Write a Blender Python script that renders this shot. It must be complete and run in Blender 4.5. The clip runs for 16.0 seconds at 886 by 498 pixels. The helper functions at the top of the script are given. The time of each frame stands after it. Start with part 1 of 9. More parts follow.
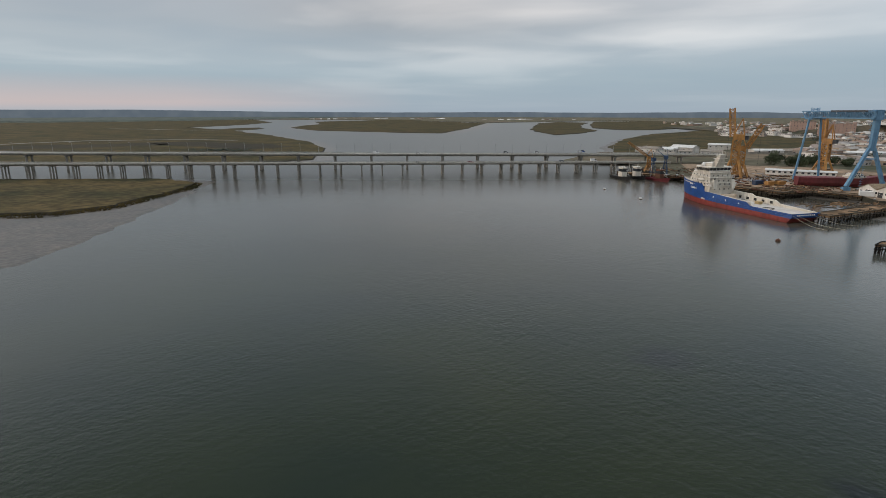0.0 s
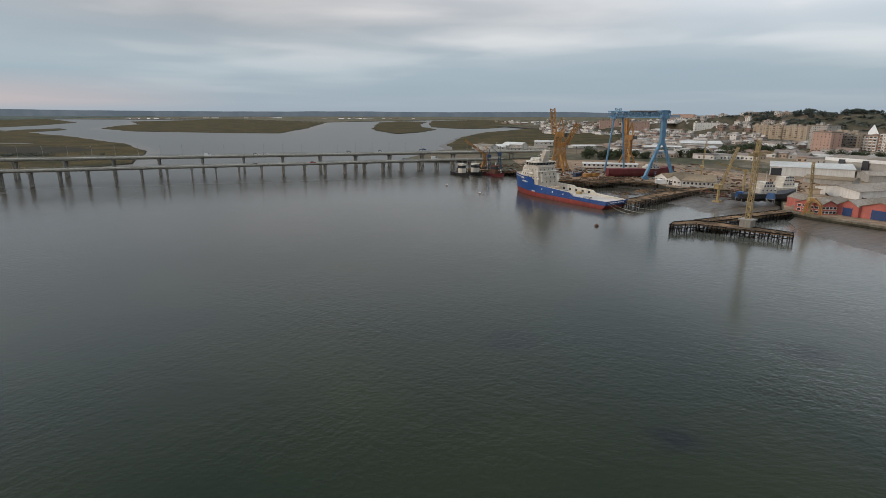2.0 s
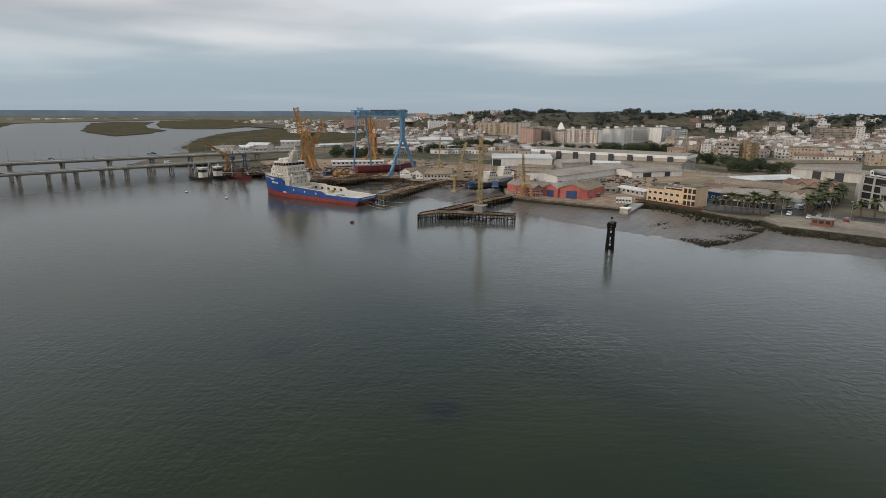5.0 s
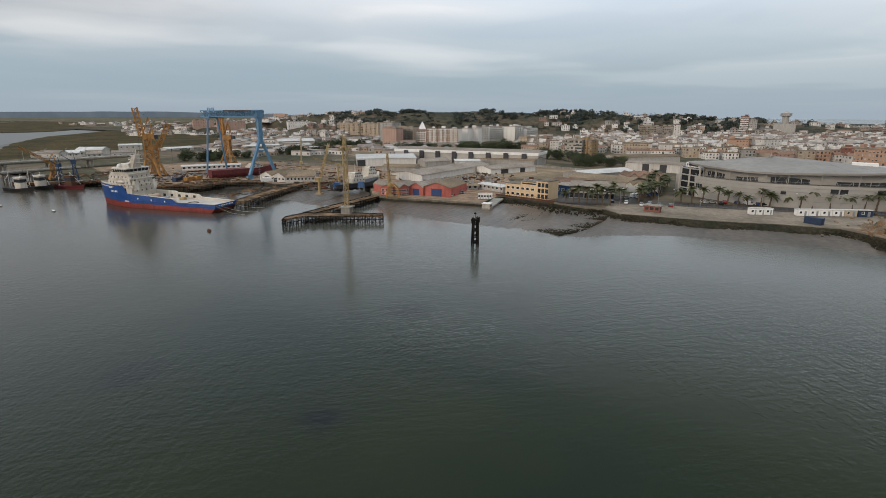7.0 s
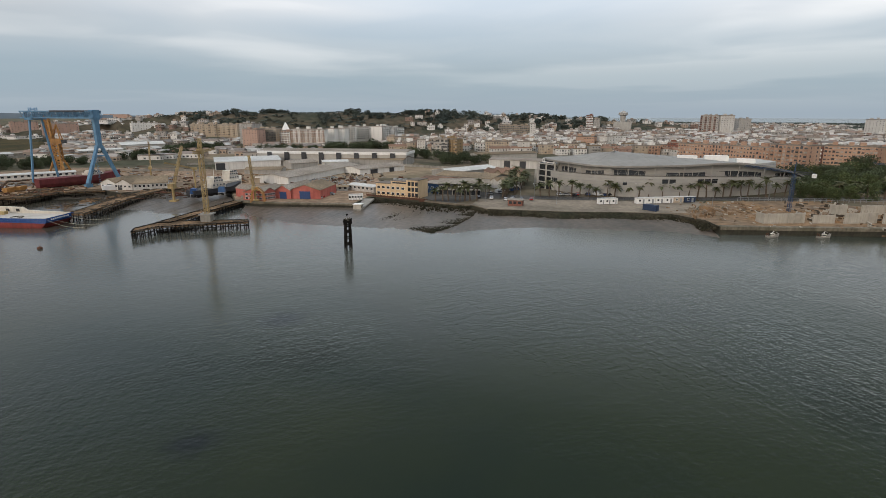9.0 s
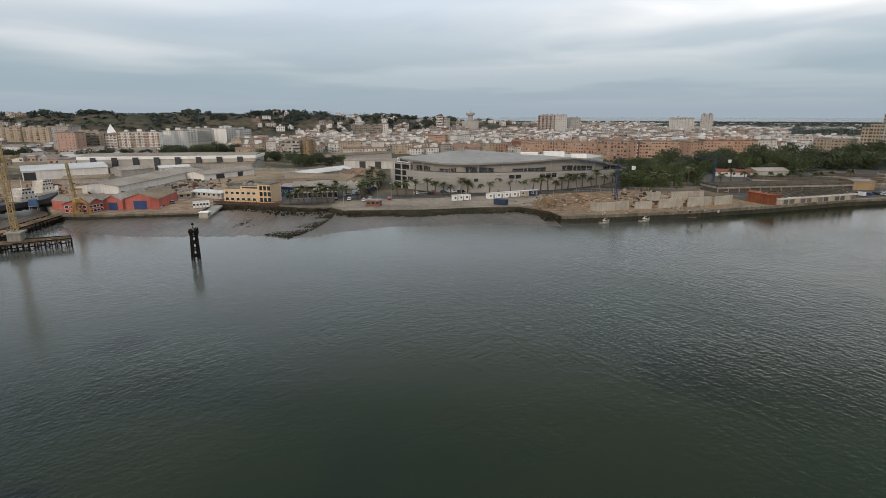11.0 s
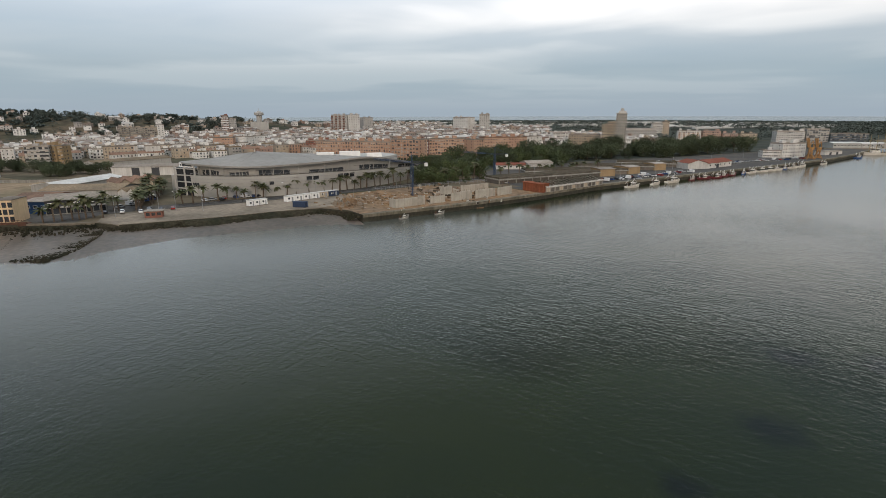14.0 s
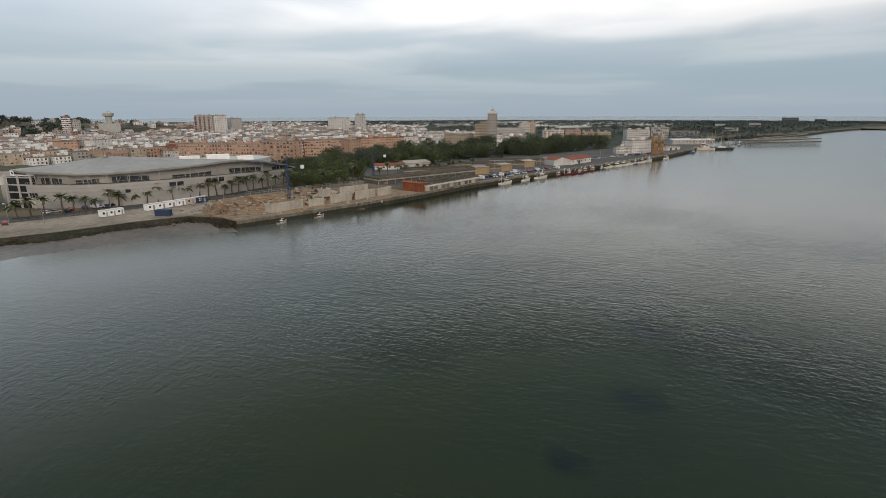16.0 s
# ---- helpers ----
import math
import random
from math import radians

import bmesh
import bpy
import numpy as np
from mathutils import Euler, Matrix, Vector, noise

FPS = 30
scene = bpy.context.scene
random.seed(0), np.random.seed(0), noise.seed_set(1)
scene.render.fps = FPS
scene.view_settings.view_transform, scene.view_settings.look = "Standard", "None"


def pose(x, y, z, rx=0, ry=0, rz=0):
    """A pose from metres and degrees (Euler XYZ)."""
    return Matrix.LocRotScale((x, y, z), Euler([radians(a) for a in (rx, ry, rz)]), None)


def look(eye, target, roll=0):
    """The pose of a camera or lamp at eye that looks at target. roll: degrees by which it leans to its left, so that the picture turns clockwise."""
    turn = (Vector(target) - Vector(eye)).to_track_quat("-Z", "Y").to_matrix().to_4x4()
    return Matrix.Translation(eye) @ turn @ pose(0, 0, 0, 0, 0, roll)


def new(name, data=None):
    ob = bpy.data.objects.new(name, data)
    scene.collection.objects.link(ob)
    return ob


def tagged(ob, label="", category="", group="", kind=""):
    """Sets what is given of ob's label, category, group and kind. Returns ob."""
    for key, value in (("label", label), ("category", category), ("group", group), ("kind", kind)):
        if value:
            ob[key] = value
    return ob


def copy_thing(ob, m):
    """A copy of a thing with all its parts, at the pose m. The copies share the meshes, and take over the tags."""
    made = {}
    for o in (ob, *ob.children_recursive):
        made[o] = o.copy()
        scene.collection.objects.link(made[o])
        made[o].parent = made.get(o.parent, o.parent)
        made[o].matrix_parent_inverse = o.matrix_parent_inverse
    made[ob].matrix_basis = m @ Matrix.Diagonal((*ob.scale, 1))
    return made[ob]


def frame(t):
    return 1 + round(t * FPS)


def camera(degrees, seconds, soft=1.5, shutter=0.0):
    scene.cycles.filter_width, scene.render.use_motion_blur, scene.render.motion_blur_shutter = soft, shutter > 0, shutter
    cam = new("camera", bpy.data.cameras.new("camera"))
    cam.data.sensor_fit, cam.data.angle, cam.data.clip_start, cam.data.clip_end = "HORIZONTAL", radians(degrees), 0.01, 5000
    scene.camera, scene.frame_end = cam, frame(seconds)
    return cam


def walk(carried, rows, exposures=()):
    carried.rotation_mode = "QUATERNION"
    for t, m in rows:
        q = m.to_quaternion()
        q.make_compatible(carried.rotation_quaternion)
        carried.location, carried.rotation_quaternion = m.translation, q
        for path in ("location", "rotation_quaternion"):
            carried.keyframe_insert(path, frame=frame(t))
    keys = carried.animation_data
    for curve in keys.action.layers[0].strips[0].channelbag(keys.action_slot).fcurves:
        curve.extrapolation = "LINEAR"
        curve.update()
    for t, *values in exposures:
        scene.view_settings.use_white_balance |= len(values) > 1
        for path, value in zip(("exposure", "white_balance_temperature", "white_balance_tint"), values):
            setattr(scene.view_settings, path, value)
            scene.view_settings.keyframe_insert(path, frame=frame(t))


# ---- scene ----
# camera: hovers over the river and turns to the right
EYE = (0.0, 0.0, 45.0)
cam = camera(78.61, 16.0, soft=0.6)
TURNS = [  # seconds, heading, tilt, lean
    (0, 0.00, -14.20, 0.00), (0.5, -4.21, -14.24, 0.07), (1, -8.11, -14.22, 0.06), (1.5, -12.40, -14.24, 0.11), (2, -16.32, -14.25, 0.15),
    (2.5, -20.17, -14.31, 0.26), (3, -23.97, -14.30, 0.21), (3.5, -28.48, -14.29, 0.13), (4, -33.12, -14.28, 0.17), (4.5, -38.03, -14.28, 0.25),
    (5, -42.19, -14.26, 0.21), (7.5, -59.50, -14.21, 0.08), (8, -62.72, -14.22, 0.02), (8.5, -66.35, -14.20, -0.00), (9, -70.00, -14.20, 0.00),
    (9.5, -74.29, -14.20, -0.03), (10, -78.19, -14.19, -0.08), (12.5, -95.35, -14.20, -0.24), (13, -99.11, -14.21, -0.28), (13.5, -102.57, -14.24, -0.28),
    (14, -106.14, -14.27, -0.21), (14.5, -109.72, -14.27, -0.18), (15, -113.00, -14.28, -0.15), (15.5, -115.78, -14.29, -0.20), (16, -118.86, -14.27, -0.22)]
scene.view_settings.exposure = 0.1
walk(cam, [(t, pose(*EYE, 90 + p, 0, y) @ pose(0, 0, 0, 0, 0, r)) for t, y, p, r in TURNS])

# ---- world and sun: low warm light under a closed layer of stratus ----
SUN_AZ, SUN_EL = -75.0, 16.0
world = bpy.data.worlds.new("overcast_sky")
scene.world = world
world.use_nodes = True
wn, wl = world.node_tree.nodes, world.node_tree.links
wn.clear()


def wnode(kind, **kw):
    n = wn.new(kind)
    for k, v in kw.items():
        n.inputs[k].default_value = v
    return n


def wmath(op, a, b=None, c=None):
    n = wn.new("ShaderNodeMath")
    n.operation = op
    for i, v in enumerate((a, b, c)):
        if v is None:
            continue
        if isinstance(v, (int, float)):
            n.inputs[i].default_value = v
        else:
            wl.new(v, n.inputs[i])
    return n.outputs[0]


def wramp(fac, stops):
    n = wn.new("ShaderNodeValToRGB")
    while len(n.color_ramp.elements) < len(stops):
        n.color_ramp.elements.new(0.5)
    for e, (p, c) in zip(n.color_ramp.elements, stops):
        e.position, e.color = p, (*c, 1)
    wl.new(fac, n.inputs[0])
    return n.outputs[0]


def wmix(fac, a, b, blend="MIX"):
    n = wn.new("ShaderNodeMix")
    n.data_type, n.blend_type = "RGBA", blend
    if isinstance(fac, (int, float)):
        n.inputs[0].default_value = fac
    else:
        wl.new(fac, n.inputs[0])
    for i, v in ((6, a), (7, b)):
        if isinstance(v, tuple):
            n.inputs[i].default_value = (*v, 1)
        else:
            wl.new(v, n.inputs[i])
    return n.outputs[2]


w_tc = wnode("ShaderNodeTexCoord")
w_sep = wnode("ShaderNodeSeparateXYZ")
wl.new(w_tc.outputs["Generated"], w_sep.inputs[0])
w_up = wmath("MAXIMUM", w_sep.outputs[2], 0.0)
w_div = wmath("ADD", w_up, 0.05)
w_flat = wnode("ShaderNodeCombineXYZ")
wl.new(wmath("DIVIDE", w_sep.outputs[0], w_div), w_flat.inputs[0])
wl.new(wmath("DIVIDE", w_sep.outputs[1], w_div), w_flat.inputs[1])
w_c1 = wnode("ShaderNodeTexNoise", Scale=0.17, Detail=3.0, Roughness=0.4, Distortion=0.35)
w_c2 = wnode("ShaderNodeTexNoise", Scale=0.6, Detail=4.0, Roughness=0.45, Distortion=0.4)
wl.new(w_flat.outputs[0], w_c1.inputs["Vector"])
wl.new(w_flat.outputs[0], w_c2.inputs["Vector"])
w_cloud = wmath("ADD", wmath("MULTIPLY", w_c1.outputs[0], 0.8), wmath("MULTIPLY", w_c2.outputs[0], 0.2))
w_layer = wramp(w_cloud, [(0.40, (0.40, 0.47, 0.545)), (0.49, (0.54, 0.575, 0.615)), (0.575, (1.0, 0.972, 0.954))])
w_haze = wramp(w_up, [(0.0, (0.362, 0.437, 0.513)), (0.06, (0.35, 0.452, 0.526)), (0.13, (0.422, 0.518, 0.59)), (0.22, (0.715, 0.712, 0.72)), (1.0, (0.62, 0.66, 0.70))])
w_near = wramp(w_up, [(0.0, (0.0,) * 3), (0.06, (0.2,) * 3), (0.11, (0.48,) * 3), (0.17, (0.82,) * 3), (1.0, (1,) * 3)])
w_base = wmix(w_near, w_haze, w_layer)
# a rosy streak low in the west, over the set of the sun
w_west = wmath("MULTIPLY", wramp(wmath("MULTIPLY", w_sep.outputs[0], -1.0), [(0.05, (0,) * 3), (0.42, (0.8,) * 3)]), wramp(w_up, [(0.0, (0.1,) * 3), (0.014, (1,) * 3), (0.028, (0.75,) * 3), (0.06, (0,) * 3)]))
w_base = wmix(w_west, w_base, (0.60, 0.50, 0.50))
# brightness added overhead to light the land, and cut lower to dull the water
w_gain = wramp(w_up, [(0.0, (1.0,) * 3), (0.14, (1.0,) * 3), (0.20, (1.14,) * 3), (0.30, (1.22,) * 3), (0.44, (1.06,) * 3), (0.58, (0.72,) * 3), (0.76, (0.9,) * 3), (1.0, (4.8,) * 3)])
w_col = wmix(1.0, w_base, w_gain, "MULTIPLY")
# thinner, whiter cloud above the town than above the marshes
w_thin = wramp(w_sep.outputs[0], [(0.0, (0.0,) * 3), (0.9, (1.0,) * 3)])
w_belt = wramp(w_up, [(0.07, (0,) * 3), (0.17, (1,) * 3), (0.24, (1,) * 3), (0.31, (0,) * 3)])
w_col = wmix(w_belt, w_col, wmix(1.0, w_col, wmix(w_thin, (0.82, 0.81, 0.81), (1.46, 1.43, 1.41)), "MULTIPLY"))
# unseen dark cloud added high in the south-east to dull the water's reflection
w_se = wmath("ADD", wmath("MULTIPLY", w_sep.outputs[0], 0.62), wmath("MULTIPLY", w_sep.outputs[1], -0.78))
w_dimmer = wmath("MULTIPLY", wramp(w_se, [(0.1, (0,) * 3), (0.8, (1,) * 3)]), wramp(w_up, [(0.225, (0,) * 3), (0.35, (1,) * 3), (0.78, (1,) * 3), (0.9, (0,) * 3)]))
w_col = wmix(w_dimmer, w_col, (0.235, 0.295, 0.325))
# and a thicker fold of it low in the north
w_no = wmath("ADD", wmath("MULTIPLY", w_sep.outputs[0], 0.17), wmath("MULTIPLY", w_sep.outputs[1], 0.985))
w_fold = wmath("MULTIPLY", wramp(w_no, [(0.85, (0,) * 3), (0.94, (1,) * 3)]), wramp(w_up, [(0.09, (0,) * 3), (0.16, (1,) * 3), (0.30, (1,) * 3), (0.40, (0,) * 3)]))
w_col = wmix(w_fold, w_col, wmix(1.0, w_col, (0.87, 0.87, 0.875), "MULTIPLY"))
w_sky = wnode("ShaderNodeTexSky")
w_sky.sky_type, w_sky.sun_disc = "NISHITA", False
w_sky.sun_elevation, w_sky.sun_rotation = radians(SUN_EL), radians(SUN_AZ)
w_bg1 = wnode("ShaderNodeBackground", Strength=0.05)
w_bg2 = wnode("ShaderNodeBackground", Strength=0.95)
wl.new(w_sky.outputs[0], w_bg1.inputs[0])
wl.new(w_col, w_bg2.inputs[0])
w_mix = wnode("ShaderNodeMixShader", Fac=0.92)
wl.new(w_bg1.outputs[0], w_mix.inputs[1])
wl.new(w_bg2.outputs[0], w_mix.inputs[2])
w_out = wnode("ShaderNodeOutputWorld")
wl.new(w_mix.outputs[0], w_out.inputs[0])

sun = new("sun", bpy.data.lights.new("sun", "SUN"))
sun.data.energy, sun.data.angle, sun.data.color = 1.2, radians(16), (1.0, 0.84, 0.68)
sun_from = Vector((math.sin(radians(SUN_AZ)) * math.cos(radians(SUN_EL)), math.cos(radians(SUN_AZ)) * math.cos(radians(SUN_EL)), math.sin(radians(SUN_EL))))
sun.matrix_world = look(sun_from * 100, (0, 0, 0))


# ---- materials ----
def material(name, color, rough=0.8, metal=0.0, var=0.25, fine=1.5, coarse=0.08, bump=0.0, other=None, streaks=0.0, rand=0.0, spec=0.4, cover=(0.4, 0.65)):
    """A weathered surface: two scales of noise round a base colour, an optional second colour in patches, rain streaks and bump."""
    m = bpy.data.materials.new(name)
    m.use_nodes = True
    n, l = m.node_tree.nodes, m.node_tree.links
    b = n["Principled BSDF"]
    b.inputs["Roughness"].default_value, b.inputs["Metallic"].default_value = rough, metal
    b.inputs["Specular IOR Level"].default_value = 0.12 if rough >= 0.85 else spec
    tc = n.new("ShaderNodeTexCoord")
    big, small = n.new("ShaderNodeTexNoise"), n.new("ShaderNodeTexNoise")
    for t, s, d in ((big, coarse, 4.0), (small, fine, 3.0)):
        t.inputs["Scale"].default_value, t.inputs["Detail"].default_value = s, d
        l.new(tc.outputs["Object"], t.inputs["Vector"])
    col = n.new("ShaderNodeMix")
    col.data_type = "RGBA"
    ramp = n.new("ShaderNodeMapRange")
    ramp.inputs["From Min"].default_value, ramp.inputs["From Max"].default_value = cover
    l.new(big.outputs[0], ramp.inputs["Value"])
    l.new(ramp.outputs[0], col.inputs[0])
    col.inputs[6].default_value = (*color, 1)
    o = other or tuple(c * (1 - var) for c in color)
    col.inputs[7].default_value = (*o, 1)
    hsv = n.new("ShaderNodeHueSaturation")
    l.new(col.outputs[2], hsv.inputs["Color"])
    val = n.new("ShaderNodeMapRange")
    val.inputs["From Min"].default_value, val.inputs["From Max"].default_value = 0.3, 0.7
    val.inputs["To Min"].default_value, val.inputs["To Max"].default_value = 1 - var, 1 + var
    l.new(small.outputs[0], val.inputs["Value"])
    out = val.outputs[0]
    if streaks:
        mp, st = n.new("ShaderNodeMapping"), n.new("ShaderNodeTexNoise")
        mp.inputs["Scale"].default_value = (0.9, 0.9, 0.05)
        st.inputs["Scale"].default_value, st.inputs["Detail"].default_value = 1.0, 4.0
        l.new(tc.outputs["Object"], mp.inputs[0])
        l.new(mp.outputs[0], st.inputs["Vector"])
        sr = n.new("ShaderNodeMapRange")
        sr.inputs["From Min"].default_value, sr.inputs["From Max"].default_value = 0.42, 0.7
        sr.inputs["To Min"].default_value, sr.inputs["To Max"].default_value = 1.0, 1 - streaks
        l.new(st.outputs[0], sr.inputs["Value"])
        mu = n.new("ShaderNodeMath")
        mu.operation = "MULTIPLY"
        l.new(out, mu.inputs[0])
        l.new(sr.outputs[0], mu.inputs[1])
        out = mu.outputs[0]
    if rand:
        oi, rr, mu = n.new("ShaderNodeObjectInfo"), n.new("ShaderNodeMapRange"), n.new("ShaderNodeMath")
        rr.inputs["To Min"].default_value, rr.inputs["To Max"].default_value = 1 - rand, 1 + rand
        mu.operation = "MULTIPLY"
        l.new(oi.outputs["Random"], rr.inputs["Value"])
        l.new(out, mu.inputs[0])
        l.new(rr.outputs[0], mu.inputs[1])
        out = mu.outputs[0]
    l.new(out, hsv.inputs["Value"])
    l.new(hsv.outputs[0], b.inputs["Base Color"])
    if bump:
        bp = n.new("ShaderNodeBump")
        bp.inputs["Strength"].default_value, bp.inputs["Distance"].default_value = bump, 0.3
        l.new(small.outputs[0], bp.inputs["Height"])
        l.new(bp.outputs[0], b.inputs["Normal"])
    return m


def water_material():
    m = bpy.data.materials.new("river_water")
    m.use_nodes = True
    n, l = m.node_tree.nodes, m.node_tree.links
    b = n["Principled BSDF"]
    b.inputs["IOR"].default_value = 1.37
    tc = n.new("ShaderNodeTexCoord")
    silt = n.new("ShaderNodeTexNoise")
    silt.inputs["Scale"].default_value, silt.inputs["Detail"].default_value = 0.018, 5.0
    l.new(tc.outputs["Object"], silt.inputs["Vector"])
    r = n.new("ShaderNodeValToRGB")
    r.color_ramp.elements[0].position, r.color_ramp.elements[0].color = 0.33, (0.0056, 0.0125, 0.0068, 1)
    r.color_ramp.elements[1].position, r.color_ramp.elements[1].color = 0.62, (0.0140, 0.0200, 0.0060, 1)
    l.new(silt.outputs[0], r.inputs[0])
    # silt stirred up over the shallows below the town, paled to imitate reflected sky
    pos, east, north, both, silt_sheen = n.new("ShaderNodeSeparateXYZ"), n.new("ShaderNodeMapRange"), n.new("ShaderNodeMapRange"), n.new("ShaderNodeMath"), n.new("ShaderNodeMix")
    east.inputs["From Min"].default_value, east.inputs["From Max"].default_value = 75.0, 215.0
    north.inputs["From Min"].default_value, north.inputs["From Max"].default_value = -110.0, 30.0
    both.operation, silt_sheen.data_type = "MULTIPLY", "RGBA"
    silt_sheen.inputs[7].default_value = (0.138, 0.140, 0.126, 1)
    l.new(tc.outputs["Object"], pos.inputs[0])
    l.new(pos.outputs[0], east.inputs["Value"])
    l.new(pos.outputs[1], north.inputs["Value"])
    l.new(east.outputs[0], both.inputs[0])
    l.new(north.outputs[0], both.inputs[1])
    l.new(both.outputs[0], silt_sheen.inputs[0])
    l.new(r.outputs[0], silt_sheen.inputs[6])
    # and carried down from the marshes
    upper, brown = n.new("ShaderNodeMapRange"), n.new("ShaderNodeMix")
    brown.data_type = "RGBA"
    upper.inputs["From Min"].default_value, upper.inputs["From Max"].default_value = 110.0, 300.0
    brown.inputs[7].default_value = (0.040, 0.035, 0.025, 1)
    l.new(pos.outputs[1], upper.inputs["Value"])
    l.new(upper.outputs[0], brown.inputs[0])
    l.new(silt_sheen.outputs[2], brown.inputs[6])
    tint = brown.outputs[2]
    # dark beds of weed just under the surface
    ragged = n.new("ShaderNodeTexNoise")
    ragged.inputs["Scale"].default_value, ragged.inputs["Detail"].default_value = 0.35, 4.0
    l.new(tc.outputs["Object"], ragged.inputs["Vector"])
    for x, y, size in ((41.6, 94.1, 5.5), (50.9, 55.8, 3.5), (53.6, -65.2, 4.5), (46.6, -44.4, 3.0), (71.7, -88.6, 4.5), (63.2, -102.8, 5.0), (94.6, 72.7, 5.0)):
        off, edge, bed, dark = n.new("ShaderNodeVectorMath"), n.new("ShaderNodeMath"), n.new("ShaderNodeMapRange"), n.new("ShaderNodeMix")
        off.operation, edge.operation, dark.data_type = "DISTANCE", "MULTIPLY_ADD", "RGBA"
        off.inputs[1].default_value = (x, y, 0)
        edge.inputs[1].default_value = size * 1.6
        bed.inputs["From Min"].default_value, bed.inputs["From Max"].default_value = size * 1.15, size * 2.1
        bed.inputs["To Min"].default_value, bed.inputs["To Max"].default_value = 0.8, 0.0
        dark.inputs[7].default_value = (0.0022, 0.0045, 0.0055, 1)
        l.new(tc.outputs["Object"], off.inputs[0])
        l.new(ragged.outputs[0], edge.inputs[0])
        l.new(off.outputs["Value"], edge.inputs[2])
        l.new(edge.outputs[0], bed.inputs["Value"])
        l.new(bed.outputs[0], dark.inputs[0])
        l.new(tint, dark.inputs[6])
        tint = dark.outputs[2]
    l.new(tint, b.inputs["Base Color"])
    # the open reach above the shipyard is ruffled all over
    reach = n.new("ShaderNodeMapRange")
    reach.inputs["From Min"].default_value, reach.inputs["From Max"].default_value = 290.0, 390.0
    reach.inputs["To Min"].default_value, reach.inputs["To Max"].default_value = 0.15, 0.30
    l.new(pos.outputs[1], reach.inputs["Value"])
    l.new(reach.outputs[0], b.inputs["Roughness"])
    # wind ripples in two crossing trains, stronger in broad cat's-paws
    wav, gust = n.new("ShaderNodeTexNoise"), n.new("ShaderNodeTexNoise")
    wav.inputs["Scale"].default_value, wav.inputs["Detail"].default_value = 1.2, 3.0
    gust.inputs["Scale"].default_value, gust.inputs["Detail"].default_value = 0.013, 3.0
    l.new(tc.outputs["Object"], wav.inputs["Vector"])
    ripple = wav.outputs[0]
    for turned, length, scale, weight in ((38, 3.2, 0.72, 0.85), (-44, 3.0, 0.64, 0.7)):
        mp, train, heavy = n.new("ShaderNodeMapping"), n.new("ShaderNodeTexNoise"), n.new("ShaderNodeMath")
        mp.vector_type, heavy.operation = "TEXTURE", "MULTIPLY_ADD"
        mp.inputs["Rotation"].default_value, mp.inputs["Scale"].default_value = (0, 0, radians(turned)), (length, 1.0, 1.0)
        train.inputs["Scale"].default_value, train.inputs["Detail"].default_value, train.inputs["Roughness"].default_value = scale, 2.0, 0.4
        heavy.inputs[1].default_value = weight
        l.new(tc.outputs["Object"], mp.inputs[0])
        l.new(mp.outputs[0], train.inputs["Vector"])
        l.new(train.outputs[0], heavy.inputs[0])
        l.new(ripple, heavy.inputs[2])
        ripple = heavy.outputs[0]
    l.new(tc.outputs["Object"], gust.inputs["Vector"])
    g = n.new("ShaderNodeMapRange")
    g.inputs["From Min"].default_value, g.inputs["From Max"].default_value = 0.4, 0.65
    g.inputs["To Min"].default_value, g.inputs["To Max"].default_value = 0.35, 1.05
    l.new(gust.outputs[0], g.inputs["Value"])
    mul = n.new("ShaderNodeMath")
    mul.operation = "MULTIPLY"
    l.new(ripple, mul.inputs[0])
    l.new(g.outputs[0], mul.inputs[1])
    # the wind reaches the middle of the river, the shores lie in the lee
    sx, lee, calm = n.new("ShaderNodeVectorMath"), n.new("ShaderNodeMapRange"), n.new("ShaderNodeMath")
    calm.operation = "MULTIPLY"
    sx.operation = "DISTANCE"
    sx.inputs[1].default_value = (112.0, -55.0, 0.0)
    lee.inputs["From Min"].default_value, lee.inputs["From Max"].default_value = 90.0, 245.0
    lee.inputs["To Min"].default_value, lee.inputs["To Max"].default_value = 0.74, 0.36
    l.new(tc.outputs["Object"], sx.inputs[0])
    l.new(sx.outputs["Value"], lee.inputs["Value"])
    l.new(mul.outputs[0], calm.inputs[0])
    along, shore, still = n.new("ShaderNodeVectorMath"), n.new("ShaderNodeMapRange"), n.new("ShaderNodeMath")
    along.operation, still.operation = "DOT_PRODUCT", "MULTIPLY"
    along.inputs[1].default_value = (1.0, 0.25, 0.0)
    shore.inputs["From Min"].default_value, shore.inputs["From Max"].default_value = 100.0, 195.0
    shore.inputs["To Min"].default_value, shore.inputs["To Max"].default_value = 1.0, 0.6
    l.new(tc.outputs["Object"], along.inputs[0])
    l.new(along.outputs["Value"], shore.inputs["Value"])
    l.new(lee.outputs[0], still.inputs[0])
    l.new(shore.outputs[0], still.inputs[1])
    l.new(still.outputs[0], calm.inputs[1])
    bp = n.new("ShaderNodeBump")
    bp.inputs["Strength"].default_value, bp.inputs["Distance"].default_value = 0.65, 0.26
    l.new(calm.outputs[0], bp.inputs["Height"])
    l.new(bp.outputs[0], b.inputs["Normal"])
    return m


def glass_material(name, color):
    m = material(name, color, 0.12, 0.0, 0.2, 0.5, 0.1, rand=0.45, spec=0.5)
    return m


